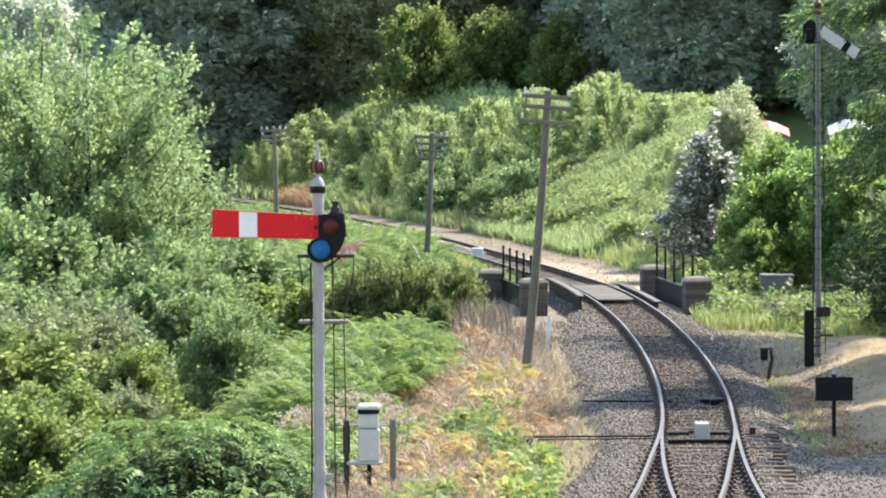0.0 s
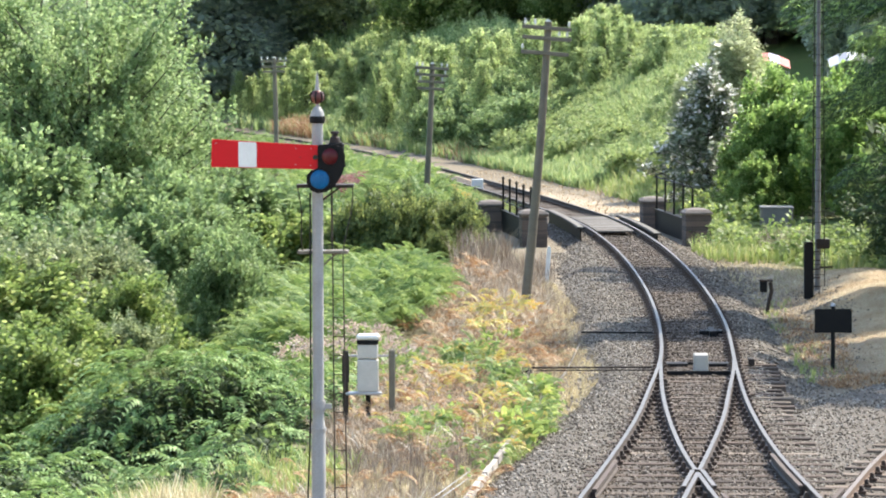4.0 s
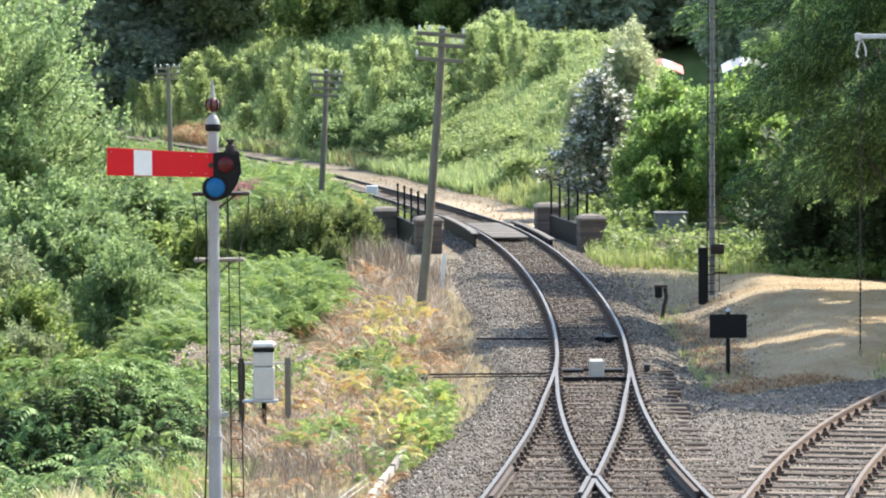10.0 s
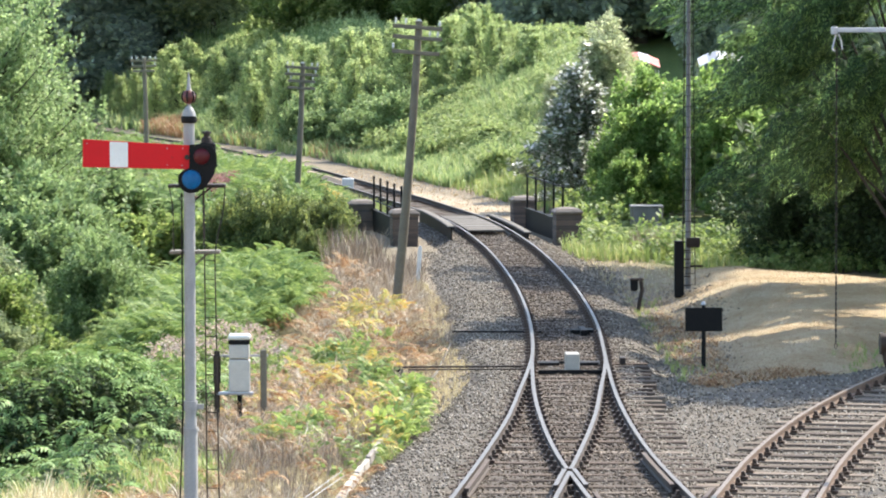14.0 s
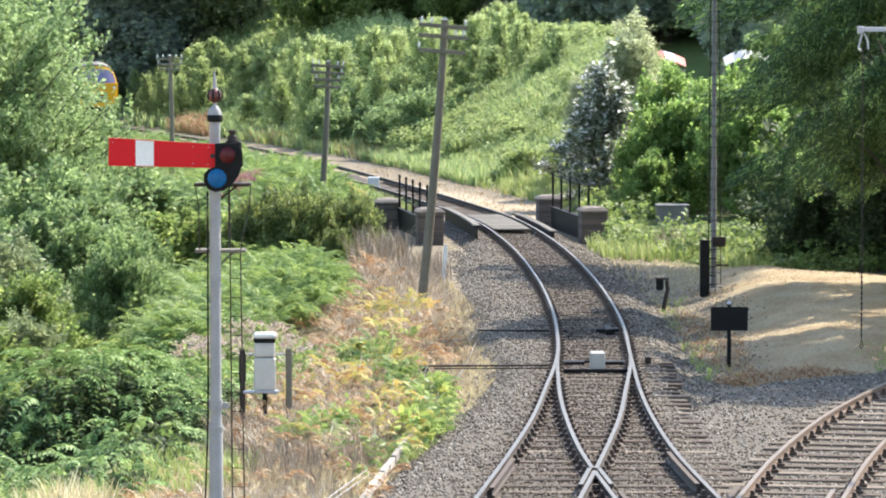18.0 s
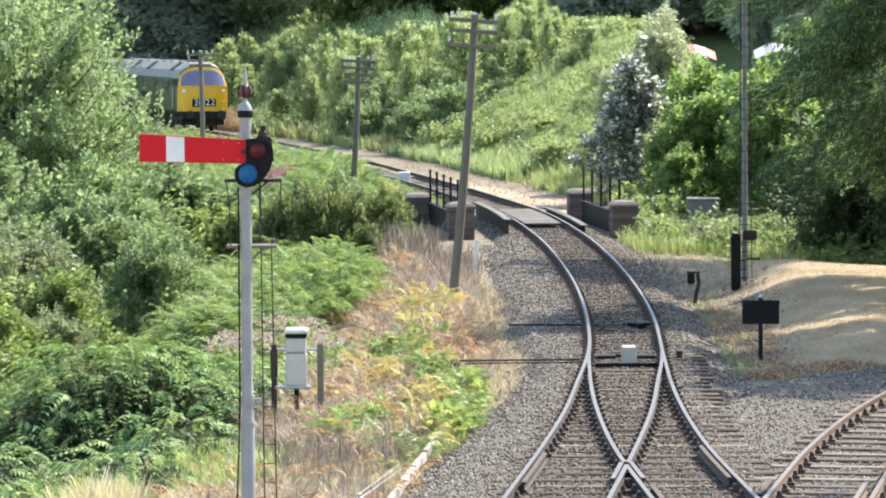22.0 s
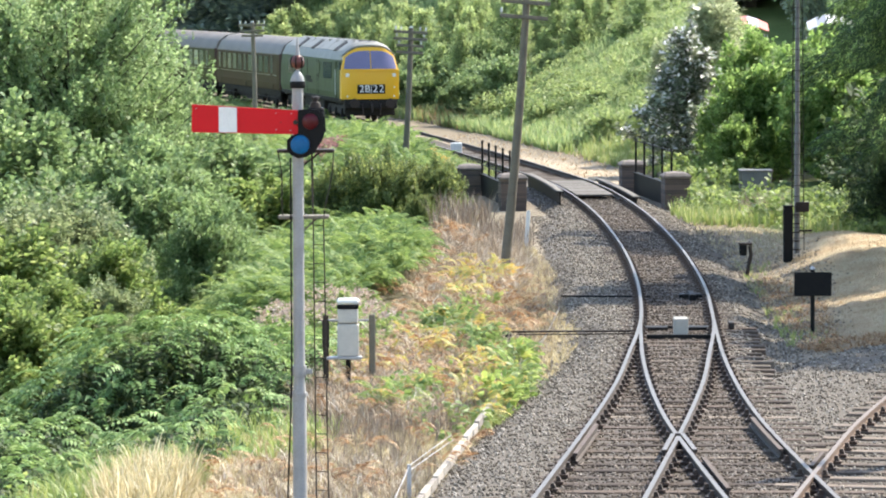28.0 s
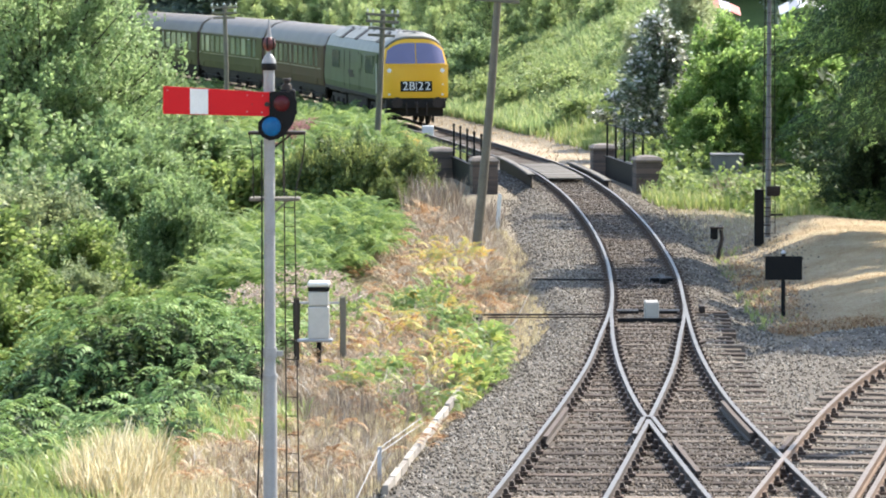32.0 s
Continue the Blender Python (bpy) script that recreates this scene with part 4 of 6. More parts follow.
def build_bridge():
    br = thing("railway_bridge", pose(0, 0, 0), "small girder railway bridge with brown brick piers", "bridge", kind="structure")
    for x, y, z0, z1, lab in ((6.53, 131.9, -3.2, 0.72, ""), (5.55, 142.5, -3.2, 0.62, ""), (1.3, 131.4, -3.2, 0.72, ""), (-0.05, 141.6, -3.2, 0.55, "")):
        p = part("pier", Mesh().box(-0.4, -0.4, z0, 0.4, 0.4, z1 - 0.12), BRICK, br, "brown brick parapet pier", at=pose(x, y, 0, 0, 0, 6))
        part("coping", Mesh().box(-0.46, -0.46, z1 - 0.14, 0.46, 0.46, z1 - 0.03, 0.03).loft([[(sx * q, sy * q, z) for sx, sy in ((-1, -1), (1, -1), (1, 1), (-1, 1))] for q, z in ((0.42, z1 - 0.03), (0.36, z1 + 0.03), (0.1, z1 + 0.08))]), COPING, p, "stone coping slab")
        # brick courses stand a little proud of the core
        for k in range(12):
            zz = z1 - 0.12 - 0.075 * (k + 1)
            part("course", Mesh().box(-0.408 - 0.004 * (k % 2), -0.408, zz + 0.006, 0.408 + 0.004 * (k % 2), 0.408, zz + 0.07, 0.006), BRICK, p)
    ab = Mesh().box(0.6, 142.9, -3.3, 6.2, 143.9, -0.45).box(1.2, 129.6, -3.3, 6.8, 130.9, -0.45)
    part("abutment", ab, BRICK, br, "brick abutment under the deck")
    for off, up in ((-1.32, 0.0), (1.12, -0.2)):
        web, flange, plank = [], [], []
        for y in np.linspace(130.9, 142.6, 9):
            p, _ = on_line(LEFT, float(y), off, up)
            web.append([(p.x - 0.02, p.y, p.z - 1.1), (p.x + 0.02, p.y, p.z - 1.1), (p.x + 0.02, p.y, p.z + 0.18), (p.x - 0.02, p.y, p.z + 0.18)])
            flange.append([(p.x - 0.13, p.y, p.z + 0.182), (p.x + 0.13, p.y, p.z + 0.182), (p.x + 0.13, p.y, p.z + 0.21), (p.x - 0.13, p.y, p.z + 0.21)])
            plank.append([(p.x - 0.1, p.y, p.z + 0.212), (p.x + 0.1, p.y, p.z + 0.212), (p.x + 0.1, p.y, p.z + 0.245), (p.x - 0.1, p.y, p.z + 0.245)])
        girder = part("girder", Mesh().loft(web), BLACK, br, "black riveted plate girder")
        part("flange", Mesh().loft(flange), BLACK, girder)
        part("edge_plank", Mesh().loft(plank), PLANK, br, "grey weathered timber edge plank")
    for k in range(34):
        y = 133.6 + k * 0.285
        p, h = on_line(LEFT, y, 0)
        part("deck_plank", Mesh().box(-0.6, -0.13, -0.05, 0.6, 0.13, 0.0, 0.008), PLANK, br, at=pose(p.x, p.y, -0.02, 0, 0, h))
    for (x0, y0), (x1, y1), ztop, rails in (((5.62, 141.7), (6.5, 132.7), 1.42, (1.4, )), ((0.35, 141.2), (1.28, 132.3), 1.4, (0.62, ))):
        par = Mesh()
        par.loft([[(x + a, y, z) for a, z in ((-0.03, -0.9), (0.03, -0.9), (0.03, 0.28), (0.09, 0.28), (0.09, 0.32), (-0.09, 0.32), (-0.09, 0.28), (-0.03, 0.28))] for x, y in ((x0, y0), (x1, y1))])
        part("parapet_plate", par, BLACK, br, "black steel parapet plate")
        for k in range(5):
            u = (k + 0.1) / 4.3
            x, y = x0 + (x1 - x0) * u, y0 + (y1 - y0) * u
            part("railing_post", Mesh().rod((x, y, 0.3), (x, y, ztop), 0.035, n=8).lathe([(0.05, ztop - 0.03), (0.05, ztop), (0.02, ztop + 0.05)], 8, m=Matrix.Translation((x, y, 0))), BLACK, br)
        for z in rails:
            part("railing_bar", Mesh().rod((x0, y0, z), (x1, y1, z), 0.025, n=6), BLACK, br)


build_bridge()

# ---- right-hand lineside things ----


MASTGREY = mat("weathered_mast_paint", (0.17, 0.165, 0.165), (0.1, 0.098, 0.098), 0.6, scale=3, bump=0.1)


def build_far_signal():
    s = thing("semaphore_signal", pose(8.26, 104.6, 0.3), "tall grey signal post with lowered arm seen from behind", "railway signal")
    part("post", Mesh().lathe([(0.075, -0.3), (0.07, 2.9), (0.06, 3.1), (0.05, 8.4)], 14), MASTGREY, s, "", True)
    part("finial", Mesh().lathe([(0.08, 8.4), (0.1, 8.5), (0.03, 8.52), (0.03, 8.56)] + [(0.1 * math.cos(a), 8.66 + 0.1 * math.sin(a)) for a in np.linspace(-1.2, 1.2, 7)] + [(0.03, 8.78), (0.005, 9.1)], 12), BALL, s, "red ball finial", True)
    ang = pose(0, 0, 0, 0, 33, 0)
    arm = part("arm", Mesh().box(0.1, 0.09, -0.14, 1.2, 0.105, 0.14, m=Matrix.Translation((0, 0, 8.05)) @ ang), WHITE, s, "white back of the lowered signal arm")
    part("stripe", Mesh().box(0.78, 0.083, -0.142, 0.94, 0.089, 0.142, m=Matrix.Translation((0, 0, 8.05)) @ ang), BLACK, arm)
    spec = part("spectacle", Mesh().prism([(-0.05, 8.2), (-0.2, 8.28), (-0.36, 8.15), (-0.38, 7.85), (-0.25, 7.66), (-0.05, 7.75)], 0.09, 0.12), BLACK, s)
    part("blue_lens", Mesh().lathe([(0.11, 0), (0.1, 0.02), (0.04, 0.03)], 16, m=Matrix.Translation((-0.23, 0.085, 7.86)) @ pose(0, 0, 0, 90)), BLUELENS, spec, "", True)
    part("lamp", Mesh().box(-0.3, -0.12, 7.75, -0.1, 0.05, 8.05, 0.02).box(-0.35, -0.05, 7.68, 0.1, 0.05, 7.72), BLACK, s)
    ladder = part("ladder", Mesh().rod((-0.16, -0.25, -0.2), (-0.1, -0.12, 7.6), 0.014, n=6), IRON, s)
    part("ladder_rail", Mesh().rod((0.16, -0.25, -0.2), (0.1, -0.12, 7.6), 0.012, n=6), IRON, ladder)
    for k in range(28):
        z = 0.1 + k * 0.265
        part("rung", Mesh().rod((-0.155, -0.25 + 0.017 * z, z), (0.155, -0.25 + 0.017 * z, z), 0.008, n=6), IRON, ladder)
    part("crank_bracket", Mesh().box(-0.05, -0.1, 0.75, 0.3, 0.1, 1.0, 0.02), IRON, s)
    part("pulley_arm", Mesh().box(0.0, -0.06, 0.25, 0.38, 0.0, 0.3), IRON, s)
    c = thing("relay_post", pose(8.0, 104.2, 0.0), "narrow black upright relay case", "relay cabinet")
    part("body", Mesh().box(-0.12, -0.12, -0.2, 0.12, 0.12, 1.2, 0.02), BLACK, c)
    part("lid", Mesh().box(-0.135, -0.135, 1.2, 0.135, 0.135, 1.24, 0.015), BLACK, c)
    for k in range(5):
        part("step_iron", Mesh().box(0.12, -0.02, 0.1 + 0.22 * k, 0.3, 0.02, 0.13 + 0.22 * k, 0.006), IRON, c)


build_far_signal()


def build_board():
    s = thing("notice_board", pose(7.085, 85.6, -0.33), "black blank notice board on an iron post", "sign")
    part("post", Mesh().rod((0, 0, -0.3), (0, 0, 1.29), 0.045), BLACK, s, smooth=True)
    part("board", Mesh().box(-0.387, -0.07, 0.72, 0.387, -0.045, 1.218, 0.008), BLACK, s, "flat black painted board")
    for z in (0.8, 1.08):
        part("bracket", Mesh().box(-0.06, -0.045, z, 0.06, 0.02, z + 0.05), IRON, s)
    part("post_cap", Mesh().lathe([(0.055, 1.27), (0.05, 1.31), (0.02, 1.34)], 10), GALV, s, smooth=True)


build_board()


def build_stand():
    s = thing("point_indicator", pose(6.78, 101.9, -0.45), "short dark iron ground lever with box head", "ground lever")
    part("column", Mesh().path([(0.02, 0, 0), (0.06, 0, 0.32), (0.13, 0, 0.6), (0.1, 0, 0.82)], 0.05, 8), IRON, s)
    part("head", Mesh().box(-0.16, -0.1, 0.58, 0.02, 0.1, 0.86, 0.03), BLACK, s)
    part("hood", Mesh().box(-0.18, -0.12, 0.84, 0.16, 0.12, 0.9, 0.02), IRON, s)
    part("foot", Mesh().box(-0.2, -0.2, -0.1, 0.2, 0.2, 0.03, 0.02), IRON, s)


build_stand()


def build_trough():
    pts = [(-0.79, 55.83), (-0.21, 62.77), (0.15, 67.14), (0.67, 73.65)]
    tr = thing("cable_trough", pose(0, 0, 0), "pale concrete cable trough edging the ballast", "cable trough")
    for (x0, y0), (x1, y1) in zip(pts[:-1], pts[1:]):
        n = int((y1 - y0) / 0.92)
        for k in range(n):
            u = (k + 0.5) / n
            x, y = x0 + (x1 - x0) * u, y0 + (y1 - y0) * u
            part("trough_lid", Mesh().box(-0.042, -0.458, -0.12, 0.042, 0.458, 0.015, 0.006), CONCRETE, tr, at=pose(x, y, -0.12 + 0.01 * math.sin(k * 2.3), 0, 1.5 * math.sin(k * 1.7), -math.degrees(math.atan2(x1 - x0, y1 - y0)) + 1.2 * math.sin(k * 3.1)))
    solo("fallen_rail_stake", Mesh().rod((0.95, 78.2, -0.38), (1.5, 84.0, -0.3), 0.03).rod((1.5, 84.0, -0.3), (1.95, 91.5, -0.3), 0.018), POLEWOOD, Matrix(), "grey weathered timber lying along the cess", "timber")
    w = thing("wire_stake", pose(-0.9, 58.1, -0.62), "small grey stake with taut signal wires", "stake")
    part("stake", Mesh().box(-0.03, -0.03, -0.2, 0.03, 0.03, 0.78, 0.006), GALV, w)
    part("wire", Mesh().rod((0.0, 0, 0.76), (0.55, 7.5, 0.35), 0.006, n=5).rod((0.02, 0, 0.7), (0.62, 7.5, 0.3), 0.006, n=5), GALV, w)
    part("wire", Mesh().rod((0.0, 0, 0.74), (-0.5, -7.5, 0.3), 0.006, n=5), GALV, w)
    solo("white_stake", Mesh().box(-0.055, -0.055, -0.3, 0.055, 0.055, 1.02, 0.01).prism([(-0.055, 1.02), (0.055, 1.02), (0.0, 1.1)], -0.055, 0.055), WHITE, pose(1.49, 113.2, -0.45, 0, 4, 0), "peeling white lineside marker post", "marker post", smooth=False)
    solo("white_block", Mesh().box(-0.24, -0.22, -0.7, 0.24, 0.22, 0.1, 0.03).box(-0.2, -0.18, -1.6, 0.2, 0.18, -0.7), WHITE, pose(-0.62, 169.6, 0.12), "white concrete block beside the line", "concrete block")
    solo("grey_tank", Mesh().box(-0.55, -0.5, -0.5, 0.55, 0.5, 0.5, 0.05).box(-0.58, -0.53, 0.46, 0.58, 0.53, 0.54, 0.02), MASTGREY, pose(9.9, 143.8, -0.25), "low grey metal cabinet among weeds", "cabinet")


build_trough()


def build_crane():
    s = thing("yard_gallows", pose(10.95, 80.9, 0.0), "tall pale post with overhead arm and hanging chain", "chain gallows")
    part("post", Mesh().rod((0.6, 0.3, -0.5), (0.6, 0.3, 6.9), 0.08, 0.07, 12), GALV, s, smooth=True)
    part("arm", Mesh().box(-1.7, 0.24, 6.62, 0.7, 0.36, 6.72, 0.015).box(-1.72, 0.22, 6.58, -1.6, 0.38, 6.74, 0.02), GALV, s, "pale grey steel arm")
    hook = Mesh()
    hook.path([(-1.62, 0.3, 6.6), (-1.66, 0.3, 6.45), (-1.7, 0.3, 6.3), (-1.64, 0.3, 6.25)], 0.02, 6).path([(-1.58, 0.3, 6.6), (-1.52, 0.3, 6.45), (-1.5, 0.3, 6.28)], 0.02, 6)
    part("hook", hook, GALV, s)
    chain = Mesh()
    for k in range(110):
        z = 6.3 - k * 0.0525
        c = Matrix.Translation((-1.61, 0.3, z)) @ pose(0, 0, 0, 0, 0, 90 * (k % 2))
        r = 0.018
        chain.add([(-r, -0.006, -0.034), (r, -0.006, -0.034), (r, 0.006, -0.034), (-r, 0.006, -0.034), (-r, -0.006, 0.034), (r, -0.006, 0.034), (r, 0.006, 0.034), (-r, 0.006, 0.034)], [(0, 1, 5, 4), (2, 3, 7, 6), (0, 4, 7, 3), (1, 2, 6, 5), (0, 3, 2, 1), (4, 5, 6, 7)], 0, c)
    part("chain", chain, IRON, s, "rusty dark chain")
    part("hand_ring", Mesh().path([(-1.61, 0.3, 0.55), (-1.64, 0.3, 0.42), (-1.61, 0.3, 0.36), (-1.58, 0.3, 0.42), (-1.61, 0.3, 0.55)], 0.008, 5), IRON, s)
    g = thing("signal_backboard", pose(8.38, 62.2, -0.3), "grey board on a dark post with a cranked weight arm", "signal equipment")
    part("board", Mesh().box(-0.33, 0.02, 3.15, 0.35, 0.06, 6.3, 0.01), SILVER, g, "plain grey painted board")
    part("post", Mesh().rod((-0.22, 0.12, 0), (-0.22, 0.12, 6.1), 0.035), BLACK, g)
    part("weight", Mesh().rod((-0.52, 0.05, 2.31), (0.3, 0.05, 2.31), 0.15, n=16).rod((-0.55, 0.05, 2.31), (-0.5, 0.05, 2.31), 0.17, n=16), IRON, g, "round iron counterweight", True)
    part("weight_arm", Mesh().path([(-0.49, 0.0, 2.25), (-0.46, 0.0, 2.05), (-0.17, 0, 1.3), (0.12, 0, 0.55), (0.2, 0, 0.0)], 0.047, 8), IRON, g)
    part("foot", Mesh().box(-0.45, -0.3, -0.1, 0.4, 0.3, 0.06, 0.02), CONCRETE, g)


build_crane()


def build_canopy(x, y, w, ztop, cols, label):
    zb = float(terrain(x, y))
    h = ztop - zb
    c = thing("canvas_canopy", pose(x, y, zb), label, "canopy", "canopies beyond the trees")
    for k in range(5):
        a0, a1 = -w / 2 + w * k / 5, -w / 2 + w * (k + 1) / 5
        rz = lambda a: h - 0.75 * (abs(a) / (w / 2)) ** 1.6 * 0.6
        part("roof_panel", Mesh().loft([[(a0, yy, rz(a0) - dz), (a1, yy, rz(a1) - dz), (a1, yy, rz(a1) - dz - 0.04), (a0, yy, rz(a0) - dz - 0.04)] for yy, dz in ((-1.2, 0.45), (0, 0), (1.2, 0.45))]), cols[k % len(cols)], c)
    for sx in (-1, 1):
        for sy in (-1, 1):
            part("leg", Mesh().rod((sx * w * 0.47, sy * 1.1, -0.1), (sx * w * 0.47, sy * 1.1, h - 1.05), 0.03, n=6), GALV, c)


CANVASRED = mat("red_canvas", (0.6, 0.2, 0.17), (0.52, 0.16, 0.14), 0.8, scale=2)
CANVASWHITE = mat("white_canvas", (0.62, 0.6, 0.62), (0.54, 0.52, 0.55), 0.8, scale=2)
CANVASLILAC = mat("lilac_canvas", (0.55, 0.5, 0.66), (0.5, 0.45, 0.6), 0.8, scale=2)
build_canopy(15.2, 232, 2.9, 4.8, [CANVASRED, CANVASWHITE, CANVASRED, CANVASLILAC], "red and white canvas canopy beyond the trees")
build_canopy(19.8, 228, 2.6, 4.9, [CANVASWHITE, GALV, CANVASWHITE], "white canvas canopy beyond the trees")

# ---- train ----


def ring_at(y, half, z0, z1, top, squeeze=1.0):
    """A carriage cross-section: sides leaning in, a curved roof."""
    h = half * squeeze
    side = [(-h * 0.95, z0), (-h, z0 + 0.35), (-h, z0 + 0.8), (-h * 0.985, z1 - 0.5), (-h * 0.93, z1)]
    roof = [(-h * 0.78, z1 + (top - z1) * 0.5), (-h * 0.45, z1 + (top - z1) * 0.86), (0, top)]
    left = side + roof
    return [(x, y, z) for x, z in left] + [(-x, y, z) for x, z in left[-2::-1]]


def side_roof(m_side, m_roof, ys, half, z0, z1, top, squeezes):
    """Splits the shell into its painted sides and its roof."""
    rings = [ring_at(y, half, z0, z1, top, q) for y, q in zip(ys, squeezes)]
    n = len(rings[0])
    m_side.loft([[r[i] for i in (0, 1, 2, 3, 4, n - 5, n - 4, n - 3, n - 2, n - 1)] for r in rings])
    m_roof.loft([[r[i] for i in range(4, n - 4)] + [(r[n - 5][0] * 0.98, r[n - 5][1], r[n - 5][2] - 0.03), (r[4][0] * 0.98, r[4][1], r[4][2] - 0.03)] for r in rings])


def bogie(parent, y, axles, wheel_r):
    b = part("bogie", Mesh().box(-1.12, y - 1.0 - 0.5 * axles, 0.42, -0.98, y + 1.0 + 0.5 * axles, 0.86, 0.04).box(0.98, y - 1.0 - 0.5 * axles, 0.42, 1.12, y + 1.0 + 0.5 * axles, 0.86, 0.04).box(-0.98, y - 0.4, 0.5, 0.98, y + 0.4, 0.95, 0.03), UNDER, parent, "grimy bogie frame")
    for k in range(axles):
        yy = y + (k - (axles - 1) / 2) * (1.85 if axles == 3 else 2.6)
        for sx in (-1, 1):
            c = Matrix.Translation((sx * 0.76, yy, wheel_r)) @ pose(0, 0, 0, 0, 90 * sx, 0)
            part("wheel", Mesh().lathe([(wheel_r + 0.025, -0.07), (wheel_r + 0.025, -0.045), (wheel_r, -0.04), (wheel_r - 0.01, 0.06), (wheel_r * 0.85, 0.065), (wheel_r * 0.8, 0.03), (0.15, 0.03), (0.13, 0.09)], 24, m=c), UNDER, b, "", True)
            part("axlebox", Mesh().box(sx * 1.13 - 0.09, yy - 0.16, 0.36, sx * 1.13 + 0.09, yy + 0.16, 0.7, 0.03), UNDER, b)
    return b


def curved_panel(zlo, zhi, width, yfn, thick=0.04, nu=14, nv=5):
    """A panel bowed in plan and raked: zlo and zhi give its lower and upper edge across its width."""
    m = Mesh()
    rings = []
    for k in range(nv):
        w = k / (nv - 1)
        fr, bk = [], []
        for i in range(nu + 1):
            u = -1 + 2 * i / nu
            z = zlo(u) + (zhi(u) - zlo(u)) * w
            x = width(z) * u
            y = yfn(u, z)
            fr.append((x, y, z))
            bk.append((x, y - thick, z))
        rings.append(fr + bk[::-1])
    return m.loft(rings)


def build_loco():
    lo = thing("diesel_locomotive", pose(0, 0, 0), "green diesel locomotive with yellow warning front", "locomotive")
    H0, Z0, Z1, TOP, E = 1.41, 1.12, 3.05, 3.97, 10.35
    ms, mr = Mesh(), Mesh()
    side_roof(ms, mr, [-E + 0.1, -E + 0.5, 9.2, E - 0.75], H0, Z0, Z1, TOP, [0.94, 1, 1, 0.985])
    part("body", ms, LOCOGREEN, lo, "green painted body side")
    roof = part("roof", mr, LOCOROOF, lo, "pale grey roof", True)
    face_y = lambda u, z: E - 0.02 - 0.26 * u * u * u * u - 0.05 * u * u - max(0, z - 2.5) * 0.36 - max(0, 1.6 - z) * 0.06
    wid = lambda z: H0 * (1.0 if z < 2.5 else 1 - 0.16 * (z - 2.5)) - 0.005
    front = part("cab_front", curved_panel(lambda u: 1.18, lambda u: 2.56, wid, face_y, 0.5), YELLOW, lo, "warning yellow cab front", True)
    part("screen_surround", curved_panel(lambda u: 2.56, lambda u: 3.68 - 0.44 * abs(u) ** 4, wid, lambda u, z: face_y(u, z) - 0.03, 0.4), YELLOW, lo, "yellow windscreen surround", True)
    part("ledge", curved_panel(lambda u: 2.52, lambda u: 2.6, lambda z: H0 + 0.015, lambda u, z: face_y(u, 2.5) + 0.03, 0.06, nv=2), YELLOW, lo)
    for u0, u1 in ((-0.94, -0.018), (0.018, 0.94)):
        zl = lambda u: 2.64
        um = lambda u: u0 + (u1 - u0) * (u + 1) / 2
        m = Mesh()
        rings = []
        for k in range(5):
            w = k / 4
            fr, bk = [], []
            for i in range(13):
                u = u0 + (u1 - u0) * i / 12
                z = 2.64 + (3.51 - 0.4 * abs(u) ** 4 - 2.64) * w
                fr.append((wid(z) * u, face_y(u, z) - 0.012, z))
                bk.append((wid(z) * u, face_y(u, z) - 0.05, z))
            rings.append(fr + bk[::-1])
        m.loft(rings)
        part("windscreen", m, SCREEN, lo, "tinted curved windscreen pane", True)
    brow = Mesh()
    rings = []
    for k, (dy, dz) in enumerate(((-0.9, 0.0), (-0.3, 0.0), (0.0, -0.03))):
        top, bot = [], []
        for i in range(15):
            u = -1 + i / 7
            z = 3.8 - 0.48 * abs(u) ** 3.2 + dz
            z = z + (0.2 * (1 - abs(u) ** 2)) * (1 if k == 0 else 0.85 if k == 1 else 0.15)
            x = 1.29 * u
            y = face_y(u * 0.98, 3.4) - 0.2 + dy
            top.append((x, y, z))
            bot.append((x, y, z - 0.08))
        rings.append(top + bot[::-1])
    part("cab_roof", brow.loft(rings), LOCOROOF, roof, "pale roof dome over the cab", True)
    part("roof_hatch", Mesh().box(-0.4, 8.55, 3.86, 0.4, 9.35, 4.0, 0.04), BLACK, roof, "black horn grille")
    for y in (7.4, 5.0, 2.6, 0.2, -2.2, -4.6, -7.0):
        for sx in (-1, 1):
            part("roof_panel", Mesh().box(-0.42, -0.95, 0, 0.42, 0.95, 0.03, 0.02), LOCOROOF, roof, at=pose(sx * 0.78, y, 3.71, 0, sx * 36, 0))
    for y in (6.6, -0.6, -5.4):
        for sx in (-1, 1):
            part("roof_grille", Mesh().box(-0.36, -0.5, 0, 0.36, 0.5, 0.05, 0.01), IRON, roof, "dark roof grille", at=pose(sx * 0.86, y, 3.665, 0, sx * 36, 0))
    for y in (6.25, 1.5, -6.0):
        part("roof_joint", Mesh().box(-0.62, y - 0.02, 3.86, 0.62, y + 0.02, 3.975, 0.01), LOCOROOF, roof)
    part("roof_rib", Mesh().box(-0.5, -9.0, 3.88, 0.5, 8.2, 3.94, 0.03), LOCOROOF, roof)
    # headcode panel with its characters
    py = face_y(0.2, 1.8) + 0.008
    hc = part("headcode_box", Mesh().box(-0.68, py - 0.08, 1.45, 0.68, py + 0.012, 1.89, 0.015), BLACK, lo, "black headcode panel with white characters")
